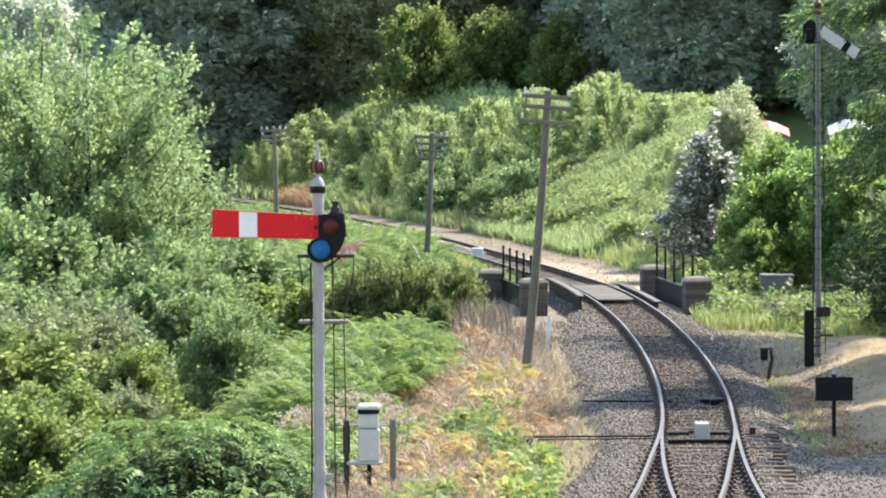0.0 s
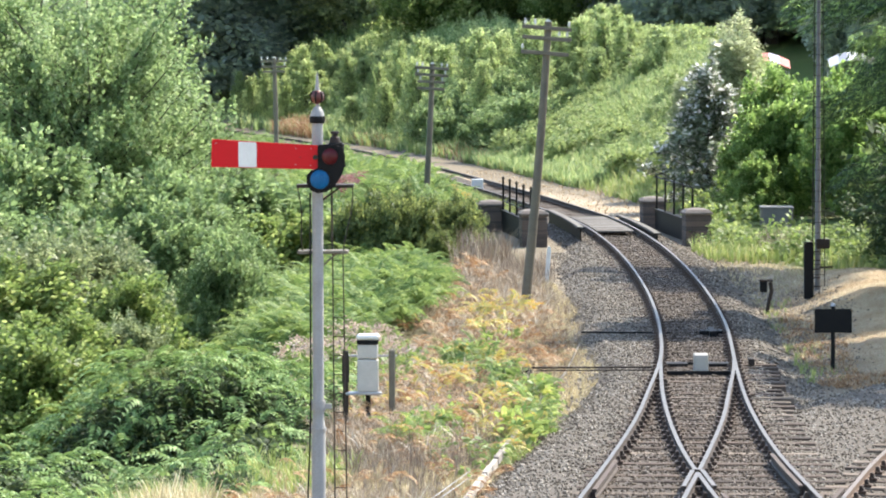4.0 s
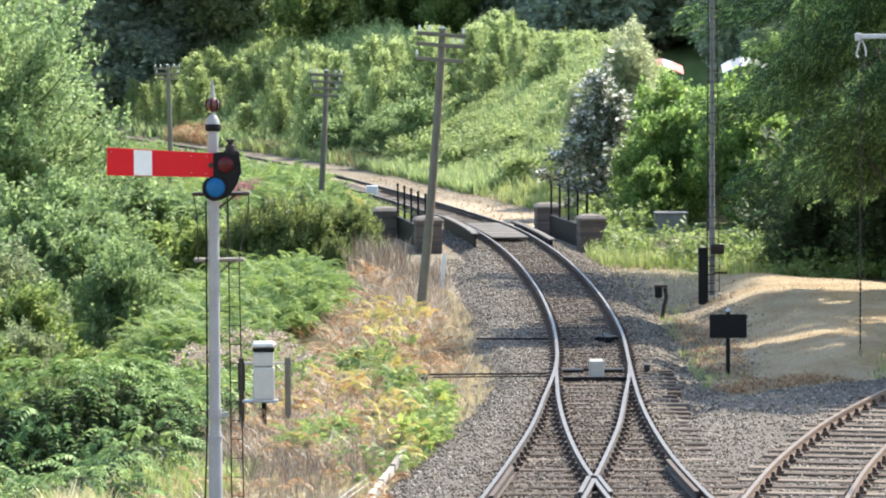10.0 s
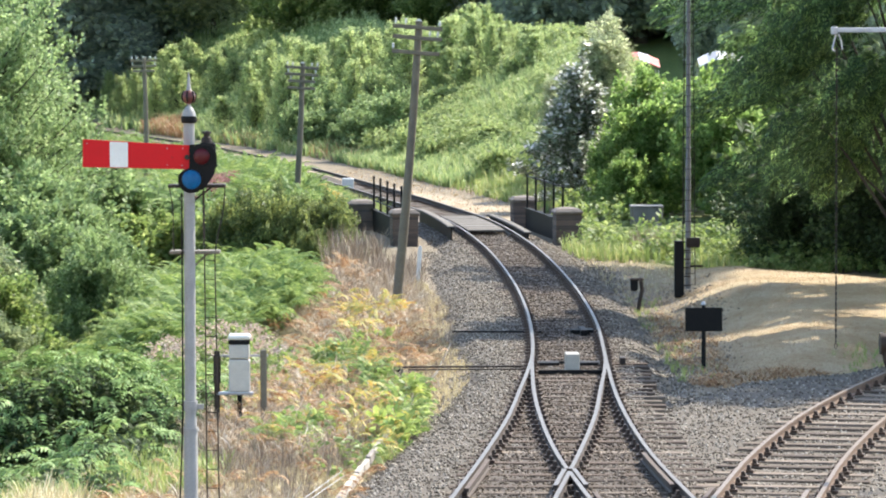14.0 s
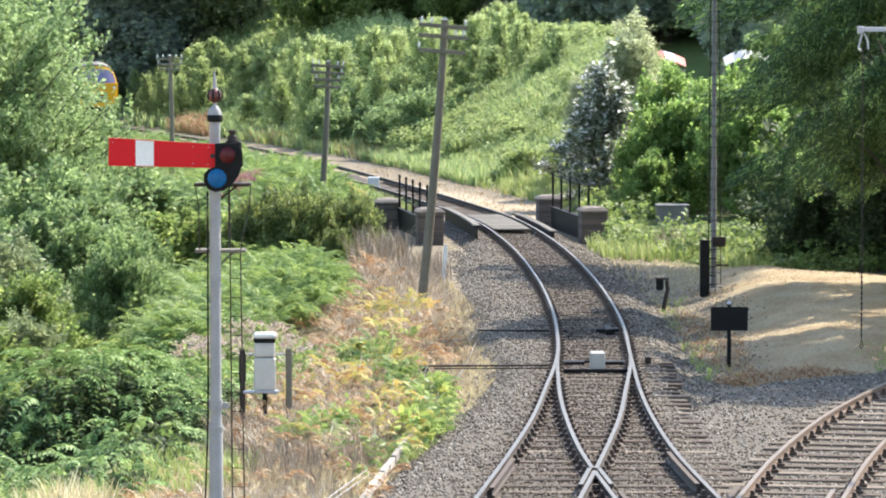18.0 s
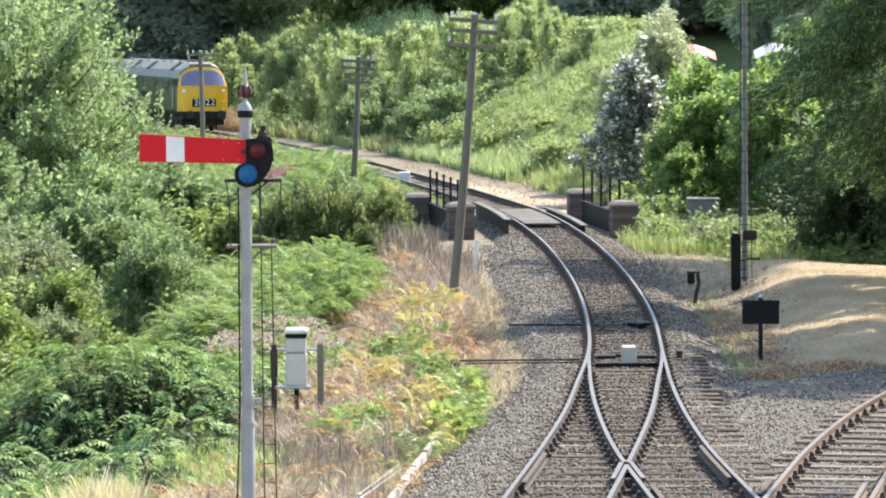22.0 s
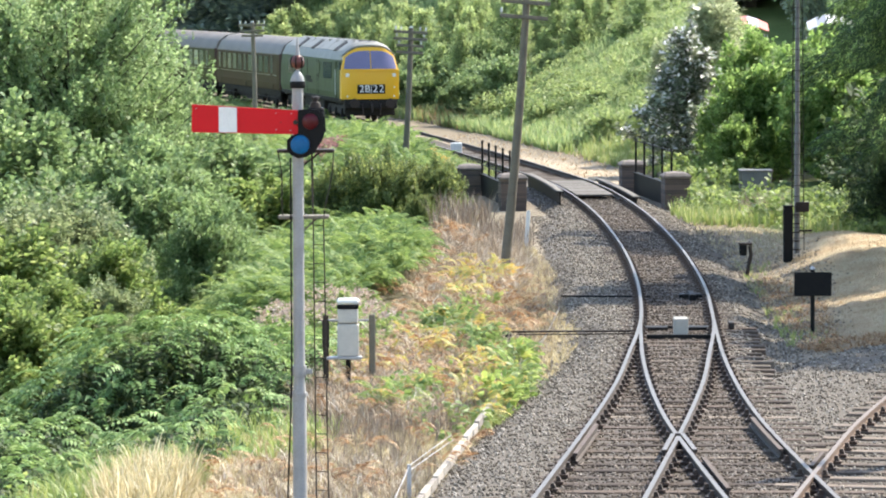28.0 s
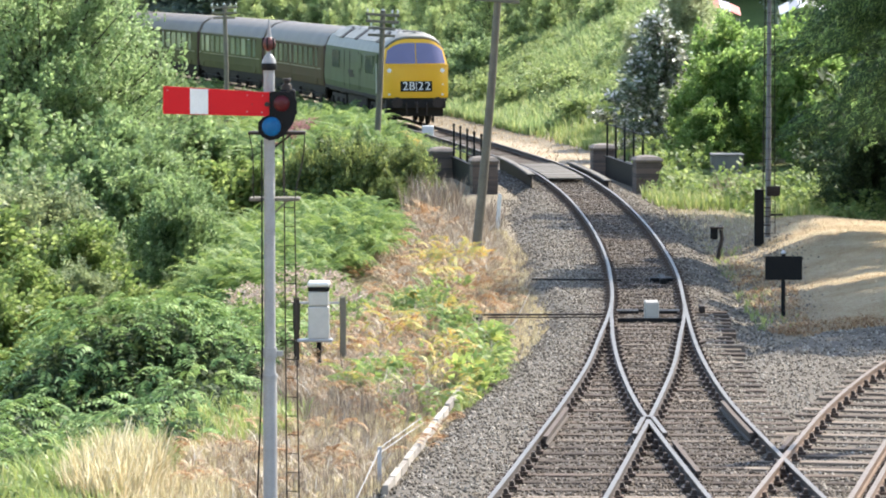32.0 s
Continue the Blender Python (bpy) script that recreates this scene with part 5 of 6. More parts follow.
    for ch, x in zip("2B22", (-0.47, -0.19, 0.19, 0.49)):
        cu = bpy.data.curves.new("character", "FONT")
        cu.body, cu.size, cu.extrude, cu.align_x, cu.align_y = ch, 0.5, 0.004, "CENTER", "CENTER"
        cu.materials.append(WHITE)
        tmp = new("tmp", cu)
        me = bpy.data.meshes.new_from_object(tmp.evaluated_get(bpy.context.evaluated_depsgraph_get()))
        bpy.data.objects.remove(tmp)
        # seen from ahead, the text runs towards the body's own left
        part("character", me, None, hc, at=Matrix.Translation((-x, py + 0.018, 1.67)) @ pose(0, 0, 0, 90, 0, 180))
    part("divider", Mesh().box(-0.012, py + 0.012, 1.46, 0.012, py + 0.018, 1.88), WHITE, hc)
    for x, z, r in ((-1.14, 2.34, 0.095), (1.14, 2.34, 0.095), (-1.14, 1.32, 0.05), (1.14, 1.32, 0.05), (-1.15, 1.75, 0.04)):
        part("marker_light", Mesh().lathe([(r, 0), (r, 0.03), (r * 0.6, 0.045)], 14, m=Matrix.Translation((x, face_y(x / H0, z) - 0.01, z)) @ pose(0, 0, 0, -90)), WHITE, lo, "white marker light", True)
    for x in (-0.35, 0.4):
        part("vent", Mesh().box(x - 0.1, face_y(0.3, 2.2) - 0.02, 2.18, x + 0.1, face_y(0.3, 2.2) + 0.02, 2.2), YELLOW, front)
    # buffer beam
    part("buffer_beam", Mesh().box(-1.28, E - 0.75, 0.72, 1.28, E - 0.1, 1.16, 0.04), UNDER, lo, "black buffer beam")
    for sx in (-1, 1):
        part("buffer", Mesh().rod((sx * 0.87, E - 0.2, 1.0), (sx * 0.87, E + 0.32, 1.0), 0.1, n=14).rod((sx * 0.87, E + 0.32, 1.0), (sx * 0.87, E + 0.38, 1.0), 0.23, n=20), IRON, lo, "", True)
        part("pipe", Mesh().path([(sx * 0.45, E - 0.1, 0.95), (sx * 0.45, E + 0.1, 0.9), (sx * 0.42, E + 0.12, 0.5), (sx * 0.4, E + 0.05, 0.4)], 0.035, 6), IRON, lo)
        part("guard_iron", Mesh().box(sx * 0.8 - 0.06, E - 0.7, 0.12, sx * 0.8 + 0.06, E - 0.62, 0.8), UNDER, lo)
    part("coupling", Mesh().path([(0, E - 0.1, 1.0), (0, E + 0.2, 0.92), (0, E + 0.25, 0.55)], 0.05, 6), IRON, lo)
    part("valance", Mesh().box(-1.22, E - 0.5, 0.38, 1.22, E - 0.42, 0.8, 0.03), UNDER, lo, "grimy black valance")
    # sides
    for sx in (-1, 1):
        for a in (4.4, -7.0):
            w = part("side_window", Mesh().box(sx * H0 - 0.012, a, 2.1, sx * H0 + 0.012, a + 2.6, 2.88, 0.01), GLASSDARK, lo, "dark body-side window")
            part("window_frame", Mesh().box(sx * H0 - 0.012, a - 0.06, 2.04, sx * H0 + 0.006, a + 2.66, 2.94, 0.01), LOCOGREEN, w)
        for y in (2.9, 2.4, -0.7, -2.6):
            part("panel_joint", Mesh().box(sx * H0 - 0.012, y - 0.025, 1.3, sx * H0 + 0.007, y + 0.025, 2.95), UNDER, lo)
        part("body_plate", Mesh().box(sx * H0 - 0.012, -0.9, 1.8, sx * H0 + 0.012, 0.9, 1.95), BLACK, lo, "dark cast plate")
        part("cab_window", Mesh().box(sx * H0 - 0.02, 8.95, 2.55, sx * H0 + 0.004, 9.6, 3.0, 0.01), GLASSDARK, lo)
        part("cab_pillar", Mesh().box(sx * H0 - 0.03, 9.7, 1.2, sx * H0 + 0.003, 9.84, 2.5, 0.01), YELLOW, lo, "yellow cab corner strip")
        part("cab_door", Mesh().box(sx * H0 - 0.03, 7.75, 1.2, sx * H0 + 0.008, 8.35, 3.0, 0.015), LOCOGREEN, lo, "green cab door")
        part("handrail", Mesh().rod((sx * (H0 + 0.05), 8.45, 1.35), (sx * (H0 + 0.05), 8.45, 2.6), 0.018, n=6), WHITE, lo, "white handrail")
        part("name_plate", Mesh().box(sx * H0 - 0.01, -1.2, 1.95, sx * H0 + 0.014, 0.4, 2.12), BLACK, lo)
        part("grille", Mesh().box(sx * H0 - 0.02, 2.4, 2.25, sx * H0 + 0.01, 3.3, 2.85, 0.01), LOCOGREEN, lo)
        part("sill_band", Mesh().box(sx * (H0 - 0.05) - 0.02, -9.8, 1.06, sx * (H0 - 0.05) + 0.02, 9.8, 1.2), UNDER, lo)
        part("fuel_tank", Mesh().box(sx * 0.75 - 0.4, -3.2, 0.35, sx * 0.75 + 0.4, 3.0, 1.08, 0.05), UNDER, lo)
    part("underframe", Mesh().box(-1.15, -9.9, 0.95, 1.15, 9.7, 1.14), UNDER, lo)
    bogie(lo, 6.7, 3, 0.54)
    bogie(lo, -6.7, 3, 0.54)
    return lo


def build_coach(label, paint, glass):
    co = thing("railway_coach", pose(0, 0, 0), label, "railway coach", "coaches of the train")
    H0, Z0, Z1, TOP, E = 1.38, 1.08, 3.0, 3.88, 9.75
    ms, mr = Mesh(), Mesh()
    side_roof(ms, mr, [-E, -E + 0.3, E - 0.3, E], H0, Z0, Z1, TOP, [0.96, 1, 1, 0.96])
    part("body", ms, paint, co)
    roof = part("roof", mr, COACHROOF, co, "grey roof", True)
    part("gutter", Mesh().box(-H0 * 0.95, -E + 0.1, 2.95, -H0 * 0.9, E - 0.1, 3.0).box(H0 * 0.9, -E + 0.1, 2.95, H0 * 0.95, E - 0.1, 3.0), COACHROOF, roof)
    for y in np.arange(-8, 8.5, 2.3):
        part("roof_vent", Mesh().lathe([(0.14, 0), (0.16, 0.06), (0.1, 0.12), (0.02, 0.13)], 10, m=Matrix.Translation((0.3 if int(y) % 2 else -0.3, y, 3.7))), COACHROOF, roof, "", True)
    for sx in (-1, 1):
        for k in range(11):
            y = -8.3 + k * 1.62
            door = k in (0, 5, 10)
            w = 0.62 if door else 1.12
            g = part("window", Mesh().box(sx * H0 * 0.99 - 0.015, y - w / 2, 1.95, sx * H0 * 0.99 + 0.014, y + w / 2, 2.84, 0.02), glass, co, "carriage window glass")
            part("window_frame", Mesh().box(sx * H0 * 0.99 - 0.015, y - w / 2 - 0.05, 1.9, sx * H0 * 0.99 + 0.008, y + w / 2 + 0.05, 2.89, 0.01), paint if not door else COACHEND, g)
            if door:
                part("door", Mesh().box(sx * H0 - 0.02, y - 0.36, 1.12, sx * H0 + 0.006, y + 0.36, 1.9, 0.01), paint, co)
        part("waist_line", Mesh().box(sx * H0 - 0.01, -E + 0.3, 1.84, sx * H0 + 0.006, E - 0.3, 1.88), STRAWLINE, co, "pale lining band")
        part("step_board", Mesh().box(sx * 1.2 - 0.08, -E + 0.5, 0.62, sx * 1.2 + 0.08, E - 0.5, 0.66), UNDER, co)
        part("truss", Mesh().prism([(-5.6, 1.05), (-3.2, 0.42), (3.2, 0.42), (5.6, 1.05)], sx * 1.0 - 0.05, sx * 1.0 + 0.05, "x"), UNDER, co)
        part("solebar", Mesh().box(sx * 1.16 - 0.05, -E + 0.15, 0.82, sx * 1.16 + 0.05, E - 0.15, 1.1), UNDER, co)
        part("battery_box", Mesh().box(sx * 1.02 - 0.16, -1.6, 0.4, sx * 1.02 + 0.16, 1.4, 1.0, 0.03), UNDER, co)
    for e in (-1, 1):
        part("gangway", Mesh().box(-0.55, min(e * E, e * (E + 0.42)), 1.15, 0.55, max(e * E, e * (E + 0.42)), 3.35, 0.06), COACHEND, co, "dark brown gangway bellows")
        part("end_panel", Mesh().box(-H0 * 0.94, min(e * (E - 0.02), e * (E + 0.03)), 1.1, H0 * 0.94, max(e * (E - 0.02), e * (E + 0.03)), 3.0, 0.01), COACHEND, co, "brown end panel")
        for sx in (-1, 1):
            part("buffer", Mesh().rod((sx * 0.87, e * E, 1.0), (sx * 0.87, e * (E + 0.34), 1.0), 0.12, n=12), IRON, co)
    part("underframe", Mesh().box(-1.2, -E + 0.1, 0.9, 1.2, E - 0.1, 1.1), UNDER, co)
    bogie(co, 7.1, 2, 0.46)
    bogie(co, -7.1, 2, 0.46)
    return co


STRAWLINE = mat("cream_lining", (0.15, 0.14, 0.07), (0.11, 0.1, 0.05), 0.4, scale=3)
loco = build_loco()
first_coach = build_coach("weathered brownish-green passenger coach behind the locomotive", COACHBROWN, GLASSDIM)
coach = build_coach("dull green passenger coach with grey roof", COACHSIDE, GLASSTHROUGH)
coaches = [first_coach, coach] + [copy_thing(coach, pose(0, 0, 0)) for _ in range(4)]

# arc length along the running line, for the vehicles
_ay = np.arange(60, 560, 0.5)
_ax = LEFT(_ay)
_al = np.concatenate([[0], np.cumsum(np.hypot(np.diff(_ax), np.diff(_ay)))])


def at_arc(s):
    y = float(np.interp(s, _al, _ay))
    return Vector((float(LEFT(y)), y, float(rail_z(y))))


def vehicle_pose(front_arc, back, half_wheelbase):
    """Pose of a vehicle whose middle lies that far behind the train's front, carried on its two bogies."""
    a, b = at_arc(front_arc + back - half_wheelbase), at_arc(front_arc + back + half_wheelbase)
    d = a - b
    mid = (a + b) / 2
    yaw = math.degrees(math.atan2(-d.x, d.y))
    pitch = math.degrees(math.atan2(d.z, math.hypot(d.x, d.y)))
    return pose(mid.x, mid.y, mid.z, pitch, 0, yaw)

# ---- plants ----


def foliage(lobes, n, template, size, material, name, spread=0.5, up=0.25):
    """Leaf sprays over the outer shell of a set of lobes (x, y, z, rx, rz)."""
    L = np.array(lobes, float)
    area = L[:, 3] * (L[:, 3] + L[:, 4])
    k = rng.choice(len(L), n, p=area / area.sum())
    d = rng.normal(size=(n, 3))
    d[:, 2] += up
    d /= np.linalg.norm(d, axis=1)[:, None]
    rad = np.clip(0.95 + rng.normal(0, 0.2, n), 0.35, 1.5)
    sc = np.stack([L[k, 3], L[k, 3], L[k, 4]], 1)
    pos = L[k, :3] + d * sc * rad[:, None]
    pos[:, 2] = np.maximum(pos[:, 2], 0.05)
    yaw = np.arctan2(-d[:, 0], d[:, 1]) + rng.normal(0, spread * 1.6, n)
    pitch = np.arcsin(np.clip(d[:, 2], -1, 1)) * 0.7 + rng.normal(0, spread, n)
    v, f = strew(template, pos, spin(yaw, pitch, rng.normal(0, 0.7, n)), size * rng.uniform(0.65, 1.25, n))
    return big_mesh(name, v, f, material)


def lobes_for(r, h, n, low=0.12, seed=0, taper=0.45, lobe=0.42, shrink=0.0):
    """Lobes filling an uneven crown of radius r and height h."""
    q = np.random.default_rng(seed)
    out = []
    for i in range(n):
        u = (i + 0.5) / n
        z = h * (low + (0.93 - low) * u)
        w = r * (math.sin(math.pi * min(1, 0.25 + 0.75 * (1 - u) ** 0.8)) * (1 - taper) + taper * (1 - u))
        a = i * 2.4 + q.uniform(-0.5, 0.5)
        lr = r * lobe * q.uniform(0.65, 1.35) * (1 - shrink * u)
        k = q.uniform(0.3, 1.12)
        out.append((math.cos(a) * w * k, math.sin(a) * w * k, z, lr, lr * q.uniform(0.7, 1.0)))
    return out


def woody(m, lobes, h, r, limbs=7):
    """A tapered trunk with limbs that reach into the lobes."""
    m.rod((0, 0, -0.4), (0.03 * r, 0, h * 0.35), r, r * 0.75, 9)
    m.rod((0.03 * r, 0, h * 0.35), (0.0, 0.02 * h, h * 0.82), r * 0.75, r * 0.2, 8)
    for x, y, z, lr, _ in lobes[:: max(1, len(lobes) // limbs)]:
        b = max(0.1 * h, z - 0.3 * h)
        m.rod((0, 0, b), (x * 0.55, y * 0.55, b + (z - b) * 0.6), r * 0.35, r * 0.22, 6)
        m.rod((x * 0.55, y * 0.55, b + (z - b) * 0.6), (x, y, z), r * 0.22, r * 0.06, 6)
    return m


def plant(name, label, category, r, h, nl, nleaf, template, size, material, seed, trunk=0.1, group="", **kw):
    up = kw.pop("up", 0.25)
    lo = lobes_for(r, h, nl, seed=seed, **kw)
    t = thing(name, pose(0, 0, 0), label, category, group)
    part("trunk" if trunk > 0.07 else "stem", woody(Mesh(), lo, h, trunk), BARK, t, smooth=True)
    part("crown", foliage(lo, nleaf, template, size, material, "crown", up=up), None, t)
    t["h"] = h
    return t


def feathery(name, label, category, r, h, shoots, nleaf, template, size, material, seed, trunk, group="", puff=0.2, rise=(0.14, 0.3), taper=0.72, bias=0.7):
    """A sapling of many upright shoots, each clothed loosely in small leaves."""
    q = np.random.default_rng(seed)
    t = thing(name, pose(0, 0, 0), label, category, group)
    wood = Mesh().rod((0, 0, -0.4), (0, 0, h * 0.5), trunk, trunk * 0.6, 7).rod((0, 0, h * 0.5), (0.02 * h, 0, h * 0.96), trunk * 0.6, trunk * 0.12, 6)
    base, tip = [], []
    for i in range(shoots):
        u = (i + 0.4) / shoots
        a = i * 2.4 + q.uniform(-0.4, 0.4)
        b = np.array((0, 0, h * (0.04 + 0.68 * u)))
        out = r * (1.05 - taper * u) * q.uniform(0.55, 1.15)
        e = b + (math.cos(a) * out, math.sin(a) * out, h * q.uniform(*rise))
        base.append(b)
        tip.append(e)
        wood.rod(tuple(b), tuple(e), trunk * 0.3, trunk * 0.08, 5)
    base.append(np.array((0, 0, h * 0.55)))
    tip.append(np.array((0.02 * h, 0, h)))
    base, tip = np.array(base), np.array(tip)
    k = q.integers(0, len(base), nleaf)
    u = q.random(nleaf) ** bias * 1.03
    pos = base[k] + (tip[k] - base[k]) * u[:, None] + q.normal(size=(nleaf, 3)) * (r * puff * (1 - 0.6 * u))[:, None]
    d = tip[k] - base[k]
    v, f = strew(template, pos, spin(np.arctan2(-d[:, 0], d[:, 1]) + q.normal(0, 0.9, nleaf), q.normal(0.85, 0.45, nleaf), q.normal(0, 0.8, nleaf)), size * q.uniform(0.65, 1.25, nleaf))
    part("trunk" if trunk > 0.07 else "stem", wood, BARK, t, smooth=True)
    part("crown", big_mesh("crown", v, f, material), None, t)
    t["h"] = h
    return t


def put_plant(src, spots):
    """The first spot takes the plant itself, the others copies: (x, y, top height, width factor, turn)."""
    for i, (x, y, top, wf, turn) in enumerate(spots):
        zb = float(terrain(x, y)) - 0.1
        s = (top - zb) / src["h"]
        m = pose(x, y, zb, 0, 0, turn) @ Matrix.Diagonal((s * wf, s * wf, s, 1))
        if i == 0:
            first = m
        else:
            copy_thing(src, m)
    src.matrix_basis = first
    bpy.context.view_layer.update()


# the large willow by the line, and its smaller neighbours
willow = feathery("willow_tree", "large pale-green bushy willow tree", "tree", 6.4, 12.5, 230, 27000, TWIG, 0.31, L_WILLOW, 11, 0.15, "", 0.08, (0.06, 0.28), 0.5)
put_plant(willow, [(-15.2, 137, 9.5, 1.0, 20), (-12.9, 133, 8.3, 0.78, 140), (-20.5, 141, 10.5, 1.0, 250)])
elder = feathery("bush", "dense green roadside bush with small leaves", "bush", 2.9, 4.0, 80, 4600, TWIG, 0.32, L_BUSH, 21, 0.06, "bushes on the bank", 0.1, (0.05, 0.3))
put_plant(elder, [(-9.6, 117, 2.6, 1.0, 0), (-13.2, 119, 3.4, 1.0, 70), (-7.9, 117, 1.4, 0.9, 130), (-6.6, 101, 1.5, 0.75, 200), (-8.6, 108, 2.0, 0.95, 260),
                  (-10.8, 104, 1.9, 1.1, 30), (-13.6, 106, 2.6, 1.2, 100), (-16.5, 122, 3.6, 1.2, 160), (-9.2, 123, 2.0, 1.1, 210), (-8.5, 141, 1.9, 1.0, 330), (-10.2, 148, 2.2, 1.1, 45)])
hazel = feathery("bush", "light green broad-leaved bush", "bush", 2.0, 2.8, 60, 4200, TWIG, 0.26, L_HAZEL, 31, 0.05, "bushes on the bank", 0.11, (0.05, 0.3))
put_plant(hazel, [(-9.0, 86, 0.75, 1.1, 0), (-8.3, 93, 1.0, 1.0, 80), (-8.9, 80.0, 0.75, 1.15, 220), (-10.7, 92, 1.4, 1.2, 160), (-6.5, 128, 0.7, 1.2, 20), (-4.4, 133, 0.5, 1.1, 100),
                  (-4.6, 272, 11.8, 0.85, 10), (0.2, 277, 11.6, 0.9, 130), (4.8, 270, 11.2, 0.8, 190)])
# same bush as the hazel, sunlight put into its brighter leaf colour
lit_hazel = feathery("maple_bush", "bright green bushes beyond the bridge, sunlight put into their leaf colour", "bush", 2.0, 2.8, 60, 4200, TWIG, 0.26, L_HAZELLIT, 35, 0.05, "bushes by the bridge", 0.11, (0.05, 0.3))
put_plant(lit_hazel, [(11.2, 150, 4.1, 0.85, 30), (9.75, 150.0, 3.4, 0.75, 150), (9.5, 147.5, 1.9, 0.85, 40), (12.9, 147, 4.0, 0.85, 90), (10.9, 159, 4.75, 0.8, 200), (14.8, 153, 4.6, 0.9, 250), (13.0, 158, 4.65, 0.8, 310)])
sallow = feathery("bush", "dark fine-leaved bush in front of willow", "bush", 2.5, 3.4, 70, 4400, TWIG_SMALL, 0.32, L_GREY, 41, 0.05, "bushes on the bank", 0.1, (0.05, 0.3))
put_plant(sallow, [(-9.8, 98, 1.9, 1.1, 0), (-7.8, 88, 0.55, 1.0, 60), (-11.4, 96, 1.9, 1.1, 140)])
bramble = feathery("bramble_bush", "dense bramble thicket with yellow-green top", "bush", 2.0, 2.6, 90, 6500, TWIG, 0.26, L_BRAMBLE, 51, 0.04, "brambles by the bridge", 0.12, (-0.02, 0.22), 0.35, 0.5)
put_plant(bramble, [(-1.2, 128.0, 1.35, 0.72, 0), (-2.6, 127.2, 1.6, 0.72, 90), (-3.7, 128.5, 1.35, 0.7, 200), (-1.6, 124.5, 0.5, 0.6, 280)])
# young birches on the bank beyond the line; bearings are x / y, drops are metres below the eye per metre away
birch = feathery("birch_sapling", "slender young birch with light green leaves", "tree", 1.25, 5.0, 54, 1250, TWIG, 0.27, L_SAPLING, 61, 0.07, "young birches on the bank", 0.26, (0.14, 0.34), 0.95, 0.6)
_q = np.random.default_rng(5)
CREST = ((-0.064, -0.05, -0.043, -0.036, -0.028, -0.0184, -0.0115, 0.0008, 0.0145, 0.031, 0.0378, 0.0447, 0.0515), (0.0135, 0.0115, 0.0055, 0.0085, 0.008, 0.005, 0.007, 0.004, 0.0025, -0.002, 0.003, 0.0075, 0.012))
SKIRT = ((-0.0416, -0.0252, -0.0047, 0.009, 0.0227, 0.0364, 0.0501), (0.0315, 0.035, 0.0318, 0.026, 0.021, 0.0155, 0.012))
_spots = []
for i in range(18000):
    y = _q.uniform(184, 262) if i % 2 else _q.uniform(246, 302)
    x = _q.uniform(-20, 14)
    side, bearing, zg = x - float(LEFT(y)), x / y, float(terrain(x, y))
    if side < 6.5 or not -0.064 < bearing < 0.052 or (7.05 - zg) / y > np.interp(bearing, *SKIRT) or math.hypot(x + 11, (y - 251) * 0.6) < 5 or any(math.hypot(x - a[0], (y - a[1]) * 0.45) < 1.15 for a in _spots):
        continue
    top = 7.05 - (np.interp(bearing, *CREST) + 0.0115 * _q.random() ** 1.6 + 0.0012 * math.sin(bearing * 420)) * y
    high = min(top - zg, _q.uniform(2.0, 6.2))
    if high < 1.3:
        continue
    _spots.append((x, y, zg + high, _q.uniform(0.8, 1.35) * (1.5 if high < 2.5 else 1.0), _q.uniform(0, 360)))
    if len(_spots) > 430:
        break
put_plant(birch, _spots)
scrub = feathery("birch_scrub", "low dark green scrub bush on the slope", "bush", 1.3, 2.2, 40, 1200, TWIG, 0.28, L_BUSH, 65, 0.03, "scrub bushes on the bank", 0.2, (0.15, 0.4), 0.6, 0.5)
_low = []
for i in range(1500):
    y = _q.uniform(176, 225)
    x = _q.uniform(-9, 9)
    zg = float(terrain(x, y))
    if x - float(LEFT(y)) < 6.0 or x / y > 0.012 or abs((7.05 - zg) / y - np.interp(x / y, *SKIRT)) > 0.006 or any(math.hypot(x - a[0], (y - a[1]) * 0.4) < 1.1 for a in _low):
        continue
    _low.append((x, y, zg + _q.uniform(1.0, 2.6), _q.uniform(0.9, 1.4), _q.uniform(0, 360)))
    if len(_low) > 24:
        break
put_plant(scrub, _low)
tussock = feathery("bramble_tussock", "low light green bramble clump in the grass", "bush", 0.9, 0.9, 26, 420, TWIG, 0.24, L_BIRCH, 67, 0.02, "bramble clumps on the slope", 0.3, (0.1, 0.4), 0.5, 0.6)
_tus = []
for i in range(400):
    y, x = _q.uniform(172, 224), _q.uniform(0, 13)
    if x - float(LEFT(y)) < 6.5 or any(math.hypot(x - a[0], (y - a[1]) * 0.5) < 1.2 for a in _tus):
        continue
    _tus.append((x, y, float(terrain(x, y)) + _q.uniform(0.55, 1.1), _q.uniform(0.9, 1.6), _q.uniform(0, 360)))
    if len(_tus) > 55:
        break
put_plant(tussock, _tus)
# silvery tree by the bridge, white glints put into its leaf colour
whitebeam = feathery("whitebeam_tree", "dark tree with glossy silver-backed leaves and painted white glints", "tree", 2.1, 6.6, 52, 2300, TWIG, 0.4, L_GLINT, 71, 0.1, "", 0.12, (0.0, 0.2), 0.85)
put_plant(whitebeam, [(8.05, 154, 5.6, 1.22, 0)])
osier = feathery("willow_sapling", "pale grey-green willow behind the dark tree", "tree", 1.7, 6.6, 50, 5200, TWIG_LONG, 0.24, L_PALE, 81, 0.08)
put_plant(osier, [(9.6, 164, 6.7, 1.25, 0), (8.0, 168, 4.5, 1.0, 90)])
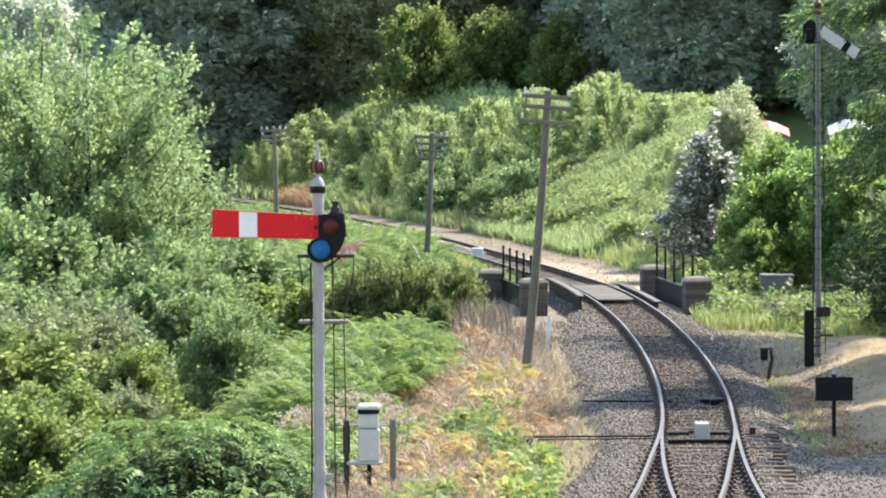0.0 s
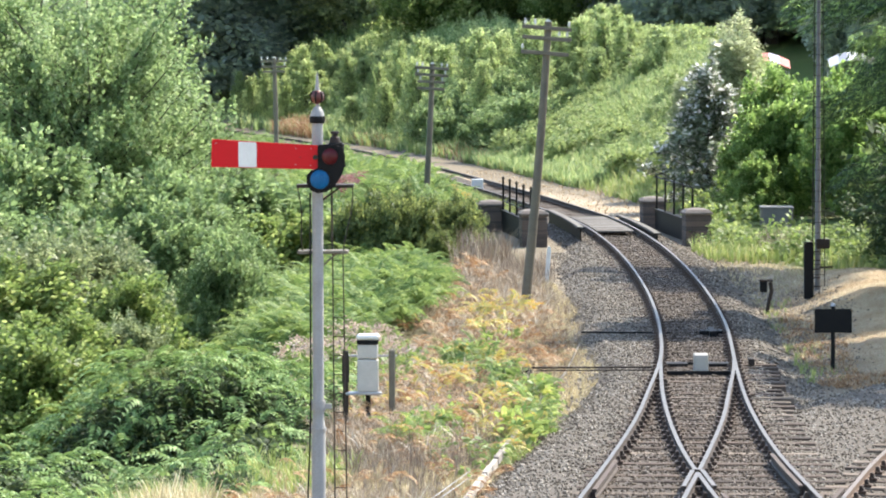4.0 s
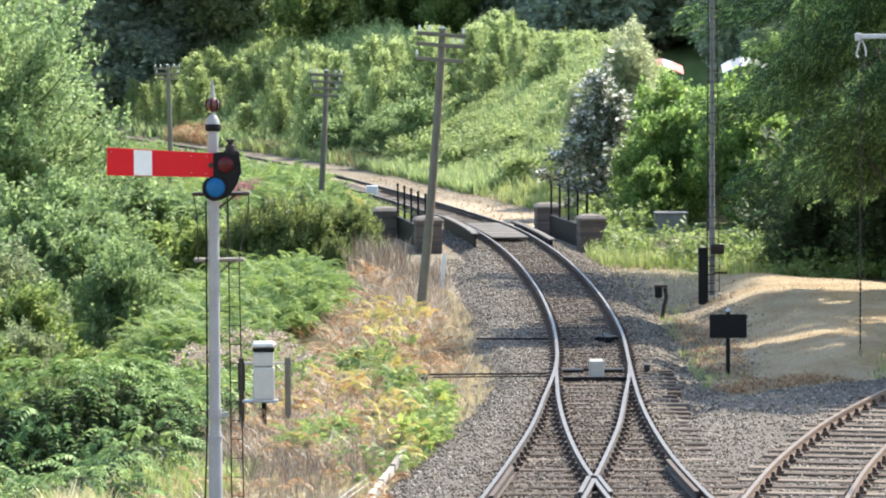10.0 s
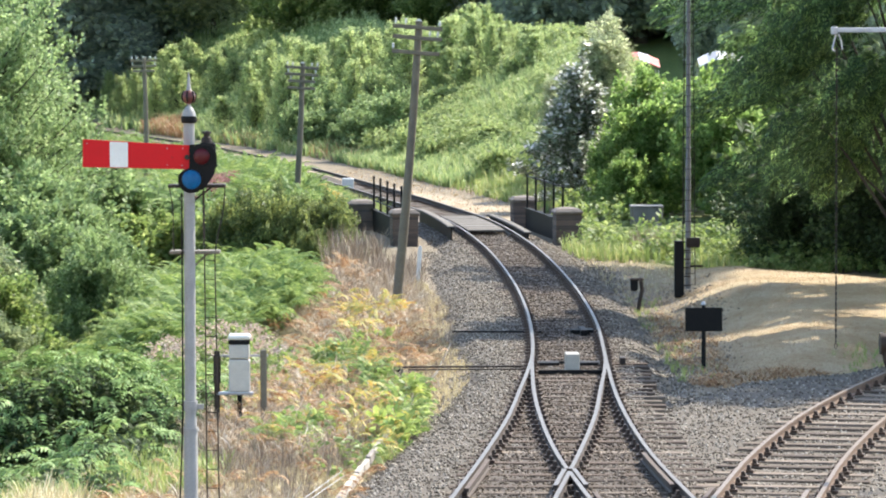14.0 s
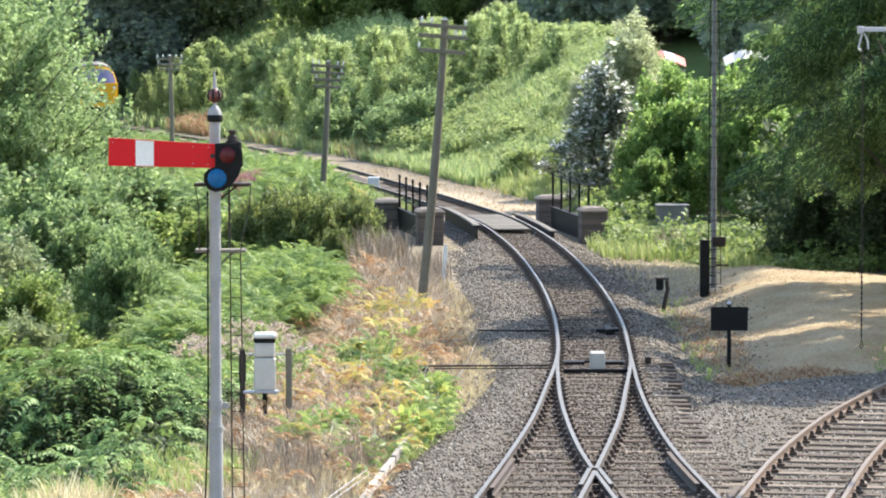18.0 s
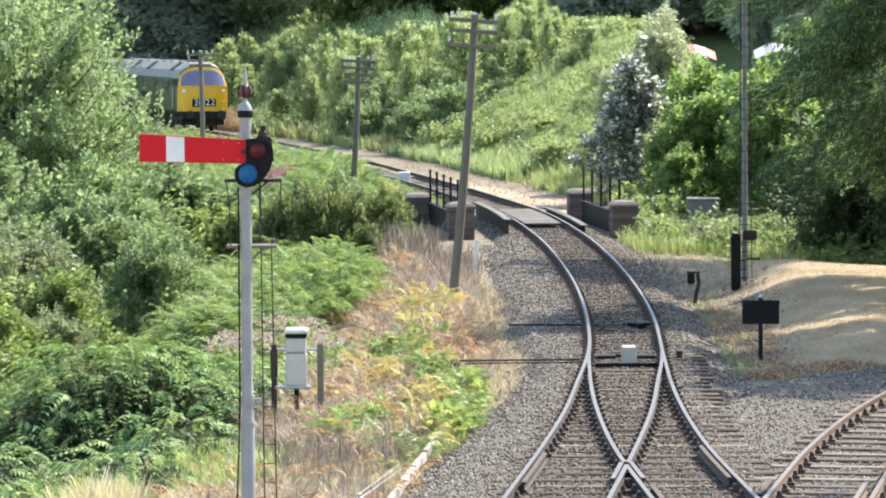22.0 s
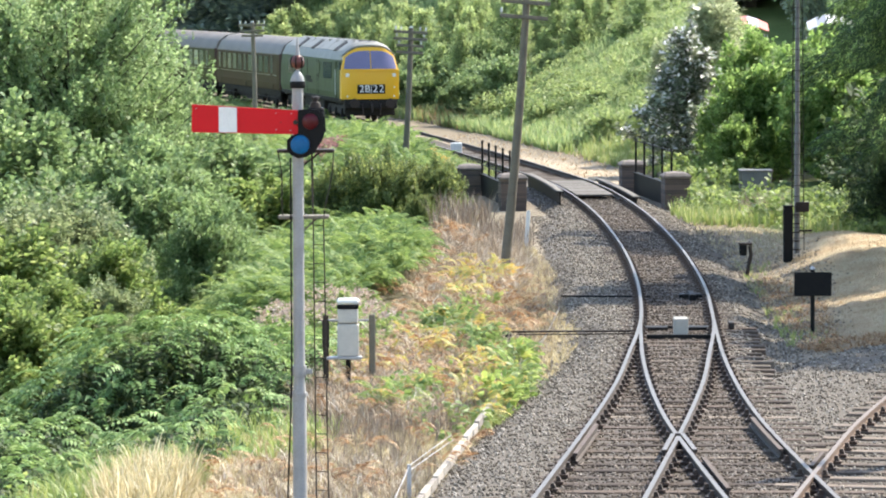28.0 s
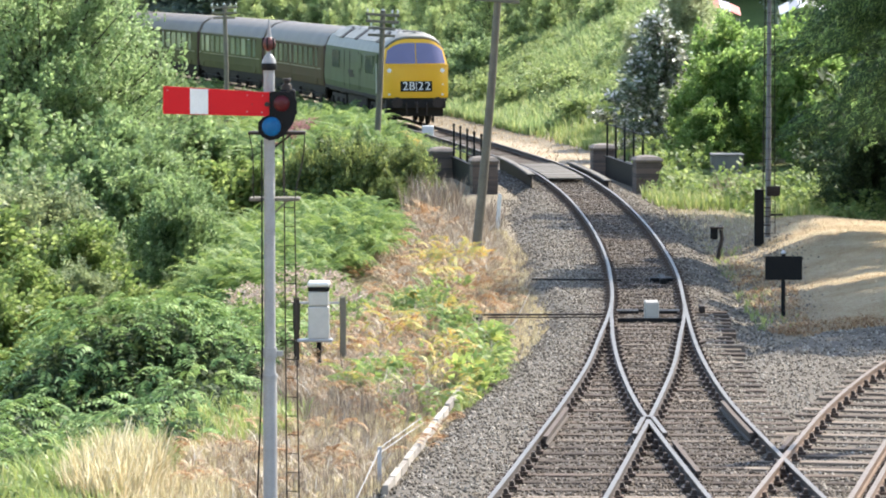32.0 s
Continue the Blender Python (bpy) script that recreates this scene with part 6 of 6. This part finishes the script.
# ash on the right
ASHLOBES = []
for i in range(34):
    u = (i + 0.5) / 34
    a = i * 2.4
    w = 5.6 * math.sqrt(max(0.06, 1 - (2 * u - 0.85) ** 2 * 0.85))
    rr = _q.uniform(0.55, 1.0)
    ASHLOBES.append((math.cos(a) * w * rr, math.sin(a) * w * rr, 2.4 + 9.8 * u, _q.uniform(0.9, 1.35), 0.3))


def ash_sprays(lobes, n, template, size, material):
    """Flat layered boughs: sprays reach outwards along each bough and hang at its rim."""
    L = np.array(lobes, float)
    k = rng.integers(0, len(L), n)
    out = L[k, :2] / (np.linalg.norm(L[k, :2], axis=1)[:, None] + 1e-6)
    a, r = rng.uniform(0, 2 * math.pi, n), np.sqrt(rng.random(n)) * 1.25
    along, across = r * np.cos(a) * L[k, 3] * 1.35, r * np.sin(a) * L[k, 3]
    xy = L[k, :2] + out * along[:, None] + np.stack([-out[:, 1], out[:, 0]], 1) * across[:, None]
    z = L[k, 2] - 0.16 * along - 0.32 * (r * L[k, 3]) ** 2 * 0.4 + rng.normal(0, 0.13, n) + 0.18 * np.sin(across * 3.1 + k)
    yaw = np.arctan2(-out[:, 0], out[:, 1]) + 0.5 * np.sin(a) * -1 + rng.normal(0, 0.45, n)
    v, f = strew(template, np.stack([xy[:, 0], xy[:, 1], z], 1), spin(yaw, rng.normal(-0.12, 0.22, n), rng.normal(0, 0.3, n)), size * rng.uniform(0.6, 1.25, n))
    return big_mesh("crown", v, f, material)


ash = thing("ash_tree", pose(0, 0, 0), "large dark green tree with layered drooping feathery leaves", "tree", "trees by the siding")
part("trunk", woody(Mesh(), ASHLOBES, 12.5, 0.17, 17), BARK, ash, smooth=True)
part("crown", ash_sprays(ASHLOBES, 11500, PINNATE, 0.43, L_ASH), None, ash)
ash["h"] = 12.5
# narrow ash at x 13.6 added for denser shadow; y 85-94 unseen, cast shade
put_plant(ash, [(16.7, 118, 15.0, 0.95, 60), (13.1, 101.0, 15.2, 0.52, 0), (13.6, 101.6, 15.0, 0.47, 140), (17.3, 89.6, 14.2, 0.72, 120), (16.6, 85.4, 13.5, 0.66, 310), (16.9, 93.8, 14.0, 0.6, 200), (20.5, 117, 13.5, 0.9, 220)])
# undergrowth behind the ash, its leaf colour darkened for the shade under the trees
thorn = feathery("thorn_bush", "thorn bush under the trees, shade put into its dark leaf colour", "bush", 3.1, 4.4, 80, 4600, TWIG, 0.34, L_SHADE, 91, 0.08, "undergrowth beneath the trees", 0.11, (0.03, 0.28))
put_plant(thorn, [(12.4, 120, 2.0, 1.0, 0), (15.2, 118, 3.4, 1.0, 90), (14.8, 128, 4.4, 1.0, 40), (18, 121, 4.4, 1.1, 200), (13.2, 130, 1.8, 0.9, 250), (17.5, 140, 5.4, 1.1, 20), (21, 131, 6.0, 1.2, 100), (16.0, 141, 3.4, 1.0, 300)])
# the wood on the rise behind, with distance haze put into its leaf colours
oak = plant("wood_tree", "tall woodland tree in full leaf, haze put into its leaf colour", "tree", 5.4, 17.0, 90, 13000, TWIG, 0.68, L_WOODHAZE, 101, 0.35, "wood behind the line", low=0.08, taper=0.3, lobe=0.2)
_wood = []
for i in range(1500):
    y = _q.uniform(252, 345)
    x = _q.uniform(-52, 62)
    if abs(x - float(LEFT(y))) < 7.5 or any(math.hypot(x - a[0], y - a[1]) < 5.0 for a in _wood):
        continue
    if y < (300 if x < float(LEFT(y)) else 281 if x < -4 else 292 if x < 8 else 262):
        continue
    _wood.append((x, y, float(terrain(x, y)) + _q.uniform(12.5, 20), _q.uniform(1.1, 1.6), _q.uniform(0, 360)))
    if len(_wood) > 135:
        break
lime = plant("wood_tree", "tall olive-green woodland tree in full leaf, haze put into its leaf colour", "tree", 5.0, 17.0, 70, 11000, TWIG, 0.68, L_OLIVEHAZE, 103, 0.35, "wood behind the line", low=0.08, taper=0.4, lobe=0.24)
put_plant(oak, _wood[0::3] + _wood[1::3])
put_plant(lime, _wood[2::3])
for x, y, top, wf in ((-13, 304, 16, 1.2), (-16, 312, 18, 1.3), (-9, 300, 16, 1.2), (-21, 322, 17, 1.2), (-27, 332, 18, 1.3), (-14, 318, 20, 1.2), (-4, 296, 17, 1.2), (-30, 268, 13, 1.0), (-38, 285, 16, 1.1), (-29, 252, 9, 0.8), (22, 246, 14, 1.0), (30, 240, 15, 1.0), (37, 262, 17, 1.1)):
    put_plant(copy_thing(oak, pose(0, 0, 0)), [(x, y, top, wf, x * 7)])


def zone(n, cx, cy, rx, ry, tilt=0.0):
    """Random points in an ellipse on the ground."""
    a, r = rng.uniform(0, 2 * math.pi, n), np.sqrt(rng.random(n))
    u, w = r * np.cos(a) * rx, r * np.sin(a) * ry
    x, y = cx + u + w * tilt, cy + w
    return np.stack([x, y, terrain(x, y)], 1)


def keep_clear(p, gap=2.1, wide=True):
    yy = np.clip(p[:, 1], 18, 455)
    a, b = LEFT(yy), RIGHT(yy)
    right = gap + 2.6 * step(141, 148, p[:, 1]) * wide
    left = gap - 1.1 * step(146, 154, p[:, 1])
    ok = (p[:, 0] < np.minimum(a, b) - left) | (p[:, 0] > np.maximum(a, b) + right)
    return p[ok & (np.abs(p[:, 0] - SIDING(np.clip(yy, 30, 107))) > 1.9)]


def bracken(name, zones, size, material, label, lift=0.55, category="bracken", template=None, wave=0.22, crown=0):
    """Arching fronds on stalks, thick over the given zones (count, x, y, rx, ry, mean height)."""
    P, S = [], []
    for n, cx, cy, rx, ry, h in zones:
        p = keep_clear(zone(n, cx, cy, rx, ry))
        edge = np.clip(1.25 - ((p[:, 0] - cx) / rx) ** 2 - ((p[:, 1] - cy) / ry) ** 2, 0.25, 1)
        p[:, 2] += h * np.sqrt(edge) * rng.uniform(lift, 1.0, len(p)) + wave * np.sin(p[:, 0] * 2.7 + 0.4 * p[:, 1]) * np.cos(p[:, 1] * 1.3)
        P.append(p)
        S.append(np.full(len(p), size) * rng.uniform(0.6, 1.2, len(p)))
    P, S = np.concatenate(P), np.concatenate(S)
    if crown:  # each plant is a ring of fronds that arch outwards
        P, S = np.repeat(P, crown, 0) + rng.normal(0, 0.05, (len(P) * crown, 3)), np.repeat(S, crown) * rng.uniform(0.75, 1.2, len(P) * crown)
    n = len(P)
    v, f = strew(FROND if template is None else template, P, spin(rng.uniform(0, 6.28, n), rng.normal(0.35 if crown else 0.25, 0.3, n), rng.normal(0, 0.35, n)), S)
    solo(name, big_mesh(name, v, f, material), None, Matrix(), label, category, kind="stuff")


def fern_bank(name, mounds, size, material, label):
    """Fronds laid like shingles over low mounds, each arching outwards and down: (count, x, y, rx, ry, height)."""
    P, Y, T, S = [], [], [], []
    for n, cx, cy, rx, ry, h in mounds:
        a, r = rng.uniform(0, 2 * math.pi, n), rng.random(n) ** 0.6
        u, w = r * np.cos(a), r * np.sin(a)
        x, y = cx + u * rx, cy + w * ry
        lump = 0.14 * np.sin(x * 3.1 + y) * np.cos(y * 2.3 - x)
        tier = np.floor(r * 7) / 7  # plants stand in tiers, with shade between them
        P.append(np.stack([x, y, terrain(x, y) + h * (1 - tier ** 2.6) + lump + rng.normal(-0.1, 0.05, n)], 1))
        Y.append(np.arctan2(-(u / rx), w / ry - 0.15) + rng.normal(0, 0.8, n))
        T.append(0.35 - 0.8 * r + rng.normal(0, 0.22, n))
        S.append(size * rng.uniform(0.65, 1.2, n))
    P, Y, T, S = (np.concatenate(q) for q in (P, Y, T, S))
    v, f = strew(FROND_FINE, P, spin(Y, T, rng.normal(0, 0.3, len(P))), S)
    solo(name, big_mesh(name, v, f, material), None, Matrix(), label, "bracken", kind="stuff")


FERNMOUNDS = [(250, -5.9, 75.2, 2.6, 2.1, 1.75), (90, -3.7, 78.5, 1.2, 2.5, 1.0), (60, -9.3, 74, 1.6, 2.0, 0.9), (70, -7.9, 69.5, 1.8, 2.0, 0.8), (40, -4.3, 71.5, 1.0, 1.8, 0.6), (90, -7.2, 64, 1.5, 3.0, 0.6), (60, -4.9, 66.5, 1.2, 1.6, 0.55)]
fern_bank("bracken", FERNMOUNDS, 1.0, L_FERNDARK, "dense dark green bracken on the bank")


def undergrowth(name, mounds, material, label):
    """A close understorey inside the mounds of bracken, its leaf colour darkened for the shade there."""
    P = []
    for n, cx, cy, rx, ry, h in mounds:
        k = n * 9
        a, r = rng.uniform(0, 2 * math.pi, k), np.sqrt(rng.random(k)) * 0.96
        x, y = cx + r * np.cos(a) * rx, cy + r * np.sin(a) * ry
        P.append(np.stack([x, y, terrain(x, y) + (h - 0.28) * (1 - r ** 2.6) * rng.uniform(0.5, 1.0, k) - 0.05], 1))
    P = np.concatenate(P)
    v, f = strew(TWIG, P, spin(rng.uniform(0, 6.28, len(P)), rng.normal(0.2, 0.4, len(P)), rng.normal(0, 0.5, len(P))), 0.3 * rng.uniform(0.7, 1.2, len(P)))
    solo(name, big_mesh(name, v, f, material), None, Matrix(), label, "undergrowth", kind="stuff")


undergrowth("undergrowth", FERNMOUNDS, L_SHADE, "leafy undergrowth coloured dark as the shade beneath the bracken")
bracken("bracken", [(1800, -3.0, 105.0, 1.8, 9.0, 1.15), (1800, -4.4, 99, 2.0, 8, 1.15), (1100, -4.6, 113, 2.4, 7, 1.0), (700, -5.2, 126, 1.6, 6, 1.2), (1700, -4.2, 148, 3.6, 16, 1.0), (900, -6.5, 172, 3.2, 16, 0.5), (900, -3.4, 157, 1.7, 9, 1.35), (1200, -5.2, 178, 2.6, 14, 0.72), (900, -9.5, 200, 3.2, 14, 0.62), (600, -14.5, 222, 3.0, 12, 0.6)], 0.72, L_FERN, "bright green bracken below the line")
bracken("bracken", [(55, 0.7, 75.5, 0.35, 4, 0.45), (70, -1.3, 71.5, 0.6, 1.6, 0.45), (80, 0.1, 80.5, 0.4, 1.6, 0.5), (60, -0.5, 87, 0.6, 2.5, 0.5)], 0.5, L_FERN, "fresh green ferns along the ballast edge", 0.3)
bracken("bracken", [(130, 0.2, 73, 0.6, 5.0, 0.4), (150, -0.4, 82, 1.2, 6, 0.45), (40, -1.6, 74, 1.0, 5, 0.4), (90, 0.1, 98, 0.8, 5, 0.6), (260, -1.4, 138.5, 1.1, 5, 1.7)], 0.5, L_FERNYEL, "yellowing bracken beside the ballast", 0.3)
bracken("bracken", [(820, -1.2, 77, 1.8, 9.0, 0.4), (300, -0.6, 95, 1.6, 9, 0.4), (260, 0.8, 92, 0.9, 12, 0.2), (170, -0.6, 113, 1.0, 7, 0.4), (110, -2.6, 62, 1.6, 5, 0.4), (50, -0.3, 64, 0.9, 4, 0.3)], 0.4, L_FERNBROWN, "dead rust-brown bracken litter on the bank", 0.15)
bracken("roadside_weeds", [(900, 9.6, 132, 3.2, 8, 0.8), (400, 8.2, 148, 1.6, 6, 0.9), (500, 11.2, 124, 3.0, 4.5, 0.8), (350, 13.2, 118, 2.5, 3.0, 0.7)], 0.4, L_HAZEL, "rank green weeds beside the bridge", 0.2, "weeds", TWIG)
bracken("bracken", [(520, -12.4, 249, 2.2, 8.5, 0.8)], 0.7, L_FERNBROWN, "rust-brown dead bracken on the far bank", 0.2)
bracken("hill_brambles", [(700, 6.5, 194, 4.5, 14, 0.7), (500, 9.5, 184, 3, 9, 0.7)], 0.34, L_BIRCH, "light green scrub covering the bank", 0.2, "scrub", TWIG)


def scrub_cover(name, n, box, high, template, size, material, label):
    """A loose, uneven growth of sprays over rough ground: box (x0, x1, y0, y1), and its greatest height."""
    x, y = rng.uniform(box[0], box[1], n), rng.uniform(box[2], box[3], n)
    side = x - LEFT(y)
    h = high * (0.45 + 0.3 * np.sin(x * 0.9 + 1.3 * np.sin(y * 0.21)) * np.cos(y * 0.33 + x * 0.4) + 0.25 * np.sin(x * 2.3 + y * 0.9)) * step(4.5, 9.0, side)
    ok = (side > 5.5) & (h > 0.12) & (np.hypot(x + 12.6, (y - 250) * 0.35) > 2.6)
    x, y, h = x[ok], y[ok], h[ok]
    k = len(x)
    p = np.stack([x, y, terrain(x, y) + h * rng.random(k) ** 0.6], 1)
    v, f = strew(template, p, spin(rng.uniform(0, 6.28, k), rng.normal(0.85, 0.4, k), rng.normal(0, 0.6, k)), size * rng.uniform(0.6, 1.3, k))
    solo(name, big_mesh(name, v, f, material), None, Matrix(), label, "scrub", kind="stuff")


scrub_cover("slope_scrub", 26000, (-3, 15, 180, 232), 1.15, TWIG, 0.26, L_BIRCH, "loose light green scrub all over the slope")
scrub_cover("slope_scrub", 15000, (-20, 1, 224, 290), 1.9, TWIG, 0.32, L_SAPLING, "light green scrub at the top of the bank")
bracken("flowering_weeds", [(420, -3.2, 86.5, 1.6, 4.5, 1.0)], 0.26, L_PINK, "pinkish flower heads above green stems", 0.8, "wild flowers", TWIG_SMALL)
bracken("flowering_weeds", [(260, -5.8, 163, 1.3, 2.2, 1.2)], 0.36, L_ROSE, "pinkish-red flowering weeds on the bank", 0.7, "wild flowers", TWIG_SMALL)
bracken("weeds", [(600, -3.2, 86, 1.8, 5.0, 0.9), (240, 0.75, 76, 0.45, 6, 0.45), (200, -0.3, 73, 0.9, 8, 0.35), (120, -1.4, 72, 0.5, 1.2, 0.4), (140, 0.2, 81, 0.4, 1.6, 0.45), (120, -0.6, 87, 0.5, 2, 0.5), (60, -6.5, 62, 1.5, 5, 0.4)], 0.34, L_HAZEL, "light green weeds on the bank", 0.2, "weeds", TWIG)


bracken("lime_weeds", [(45, 0.5, 71.5, 0.35, 3.0, 0.4), (30, 0.85, 77.0, 0.3, 2.0, 0.35), (25, -0.9, 71, 0.5, 1.2, 0.35), (30, 0.1, 92.5, 0.5, 2, 0.4)], 0.33, L_LIME, "bright lime-green broad-leaved weeds beside the trough", 0.25, "weeds", twig_template(7, 0.7, 0.34, 0.7, 8))


def grass(name, zones, material, label, template=None, width=1.0, wide=True):
    P, S = [], []
    for n, cx, cy, rx, ry, h in zones:
        p = keep_clear(zone(n, cx, cy, rx, ry), 2.0, wide)
        P.append(p)
        S.append(h * rng.uniform(0.55, 1.2, len(p)))
    P, S = np.concatenate(P), np.concatenate(S)
    n = len(P)
    v, f = strew(TUFT if template is None else template, P, spin(rng.uniform(0, 6.28, n), rng.normal(0, 0.12, n), rng.normal(0, 0.12, n)), S[:, None] * np.array([[width, width, 1.0]]))
    solo(name, big_mesh(name, v, f, material), None, Matrix(), label, "grass", kind="stuff")


grass("dry_grass", [(420, -4.75, 60.0, 0.7, 2.4, 0.72), (160, -3.9, 57.5, 1.0, 2.5, 0.45)], L_STRAW, "tall bleached dry grass on the bank", tuft_template(9, 0.016, 0.6, 33))
grass("mown_turf", [(16000, 9.6, 98, 4.4, 17, 0.034), (700, 7.4, 98, 1.0, 17, 0.07), (2600, 1.8, 172, 6.0, 26, 0.1)], L_TURF, "short scorched turf on the mound", TURF, 1.0, False)
grass("short_dry_grass", [(260, 6.9, 96, 0.7, 12, 0.13), (500, 7.4, 116, 1.6, 9, 0.16), (9000, 0.4, 90, 1.9, 30, 0.16), (2500, -2.2, 62, 2.4, 8, 0.25), (1500, 1.8, 172, 5.0, 24, 0.25), (600, -4, 205, 4, 16, 0.35)], L_STRAW, "short scorched turf and straw")
grass("green_grass", [(2600, 4.0, 186, 6.5, 20, 0.75), (1000, 7, 160, 3, 12, 0.6), (500, 8.8, 126, 3.5, 4, 0.6), (160, -3.4, 68, 1.2, 3.0, 0.5), (420, -5.2, 62, 1.2, 3, 0.6), (700, -6.0, 59.5, 1.6, 4, 0.45), (500, 12.3, 120.5, 3.0, 4.0, 0.6), (260, 0.3, 74, 0.6, 7, 0.35), (60, 6.9, 88, 0.5, 5, 0.18), (60, 6.5, 99, 0.5, 4, 0.2), (120, 10.8, 85.5, 1.0, 2.5, 0.2), (3200, -4.0, 168, 3.0, 24, 0.5), (2400, -0.9, 160, 2.0, 16, 0.5), (1800, -7.5, 200, 3.0, 20, 0.45), (1500, -15, 232, 4.0, 22, 0.5), (1300, -2.6, 152, 1.9, 9, 1.0), (50, 6.3, 87, 0.5, 5, 0.25), (40, 6.9, 104, 0.8, 3, 0.2), (900, -9, 225, 6, 18, 0.8), (2200, -18, 232, 9, 30, 0.5), (1500, -4, 228, 7, 20, 0.9), (900, 6, 168, 4, 14, 0.4)], L_GRASS, "rough green grass")
grass("slope_grass", [(13000, 5.5, 198, 7.5, 24, 0.6), (7000, 9, 196, 5, 20, 0.65), (2200, -2, 212, 7, 22, 0.7), (1500, 1, 184, 5, 12, 0.5), (3400, -7, 262, 10, 30, 0.9)], L_HILL, "tall light green grass over the sunny slope", tuft_template(6, 0.04, 0.5, 15))
grass("dead_stems", [(1600, -1.2, 76, 2.0, 11, 0.4), (500, -0.1, 109, 1.4, 9, 0.55), (900, 0.9, 97, 1.2, 16, 0.35), (260, 1.0, 116, 0.8, 6, 0.6), (700, -1.4, 74, 1.9, 8, 0.55), (900, -1.9, 61, 1.5, 6, 0.35), (150, -0.3, 122, 0.9, 4, 1.0), (160, 9.3, 127, 1.1, 3, 0.8)], L_STEM, "dead grey-brown stalks of last year's growth", STEMS)
grass("fallen_stalks", [(5200, -1.2, 78, 2.1, 9, 0.42), (1900, -0.2, 105, 1.6, 13, 0.42), (900, -2.6, 60, 1.9, 5, 0.3)], L_MAT, "pale fallen stalks matted on the bank", tuft_template(4, 0.032, 1.8, 12))
grass("leaf_litter", [(700, 8.4, 82.6, 1.9, 1.6, 0.1), (500, 7.2, 92, 0.6, 9, 0.1)], L_FERNBROWN, "brown litter at the foot of the mound", tuft_template(4, 0.12, 1.9, 21))
grass("rusty_stalks", [(1300, -12.6, 250, 2.3, 9, 0.9), (200, -7.5, 228, 2.0, 10, 0.8), (200, -1.8, 205, 2.5, 8, 0.8)], L_FERNBROWN, "patch of rust-brown dead bracken", STEMS, 2.0)

# ---- sleepers, chairs and keys ----


def build_sleepers():
    base = Mesh().box(-0.16, -0.1, -0.16, 0.16, 0.1, -0.12)
    for sx in (-1, 1):
        base.prism([(sx * 0.05, -0.13), (sx * 0.13, -0.13), (sx * 0.1, -0.045), (sx * 0.05, -0.05)], -0.05, 0.05)
    single, chairs, count = base.data("chair", CHAIR), Mesh(), [0]

    def chair(p, h):
        m = Matrix.Translation(p) @ pose(0, 0, 0, 0, 0, h)
        if p.y > 55 and count[0] < 300:
            count[0] += 1
            part("chair", single, None, main_track, at=m)
        else:
            chairs.add(base.v, base.f, 0, m)

    shared = {}

    def timber(length, material, mt):
        key = (round(length * 4), mt)
        if key not in shared:
            h = round(length * 4) / 8
            shared[key] = Mesh().box(-h, -0.125, -0.13, h, 0.125, 0, 0.012).data("sleeper", material)
        return shared[key]

    y = 46.0
    while y < 84.6:  # long timbers through the points
        pl, hl = on_line(LEFT, y, -HALF)
        pr, hr = on_line(RIGHT, y, HALF)
        mid, ln = (pl + pr) / 2 + Vector((0.3, 0, 0)), (pr - pl).length + 1.15
        part("sleeper", timber(ln, SLEEPER if random.random() < 0.7 else SLEEPER2, int(random.random() * 2)), None, main_track, at=pose(mid.x + random.uniform(-0.06, 0.06), mid.y, -0.17 + random.uniform(-0.012, 0.006), 0, 0, (hl + hr) / 2 + random.uniform(-0.6, 0.6)))
        for cv, off in ((LEFT, -HALF), (LEFT, HALF), (RIGHT, -HALF), (RIGHT, HALF)):
            if y > 80 and off * (1 if cv is LEFT else -1) > 0:
                continue
            p, h = on_line(cv, y, off)
            chair(p, h)
        y += 0.82
    y = 85.0
    while y < 175:
        if not 132.8 < y < 143.4:
            p, h = on_line(LEFT, y, 0)
            part("sleeper", timber(2.6, SLEEPER, 0), None, main_track, at=pose(p.x + random.uniform(-0.05, 0.05), p.y, p.z - 0.175 + random.uniform(-0.012, 0.003), 0, 0, h + random.uniform(-0.8, 0.8)))
        if y < 132:
            for off in (-HALF, HALF):
                q, h = on_line(LEFT, y, off)
                chair(q, h)
        y += 0.82
    y = 46.0
    while y < 90:
        p, h = on_line(SIDING, y, 0)
        if p.x - float(RIGHT(y)) > 1.35:
            part("sleeper", timber(2.6, SLEEPER2, 2), None, siding_track, at=pose(p.x + random.uniform(-0.08, 0.08), p.y, -0.16 + random.uniform(-0.012, 0.004), 0, 0, h + random.uniform(-1.5, 1.5)))
        for off in (-HALF, HALF):
            q, h = on_line(SIDING, y, off)
            chair(q, h)
        y += 0.86
    part("chairs", chairs, CHAIR, main_track, "rusty cast-iron rail chairs")["kind"] = "stuff"


build_sleepers()


# ---- what moves ----
def motions():
    speed, s0 = 5.92, 156.8 + 0.35
    times = [0, 4, 8, 12] + [14 + 0.75 * k for k in range(24)] + [32]
    walk(loco, [(t, vehicle_pose(s0 - speed * (t - 25), 10.35, 6.7)) for t in times])
    for i, c in enumerate(coaches):
        walk(c, [(t, vehicle_pose(s0 - speed * (t - 25), 20.9 + 10.15 + 20.3 * i, 7.1)) for t in times])


motions()
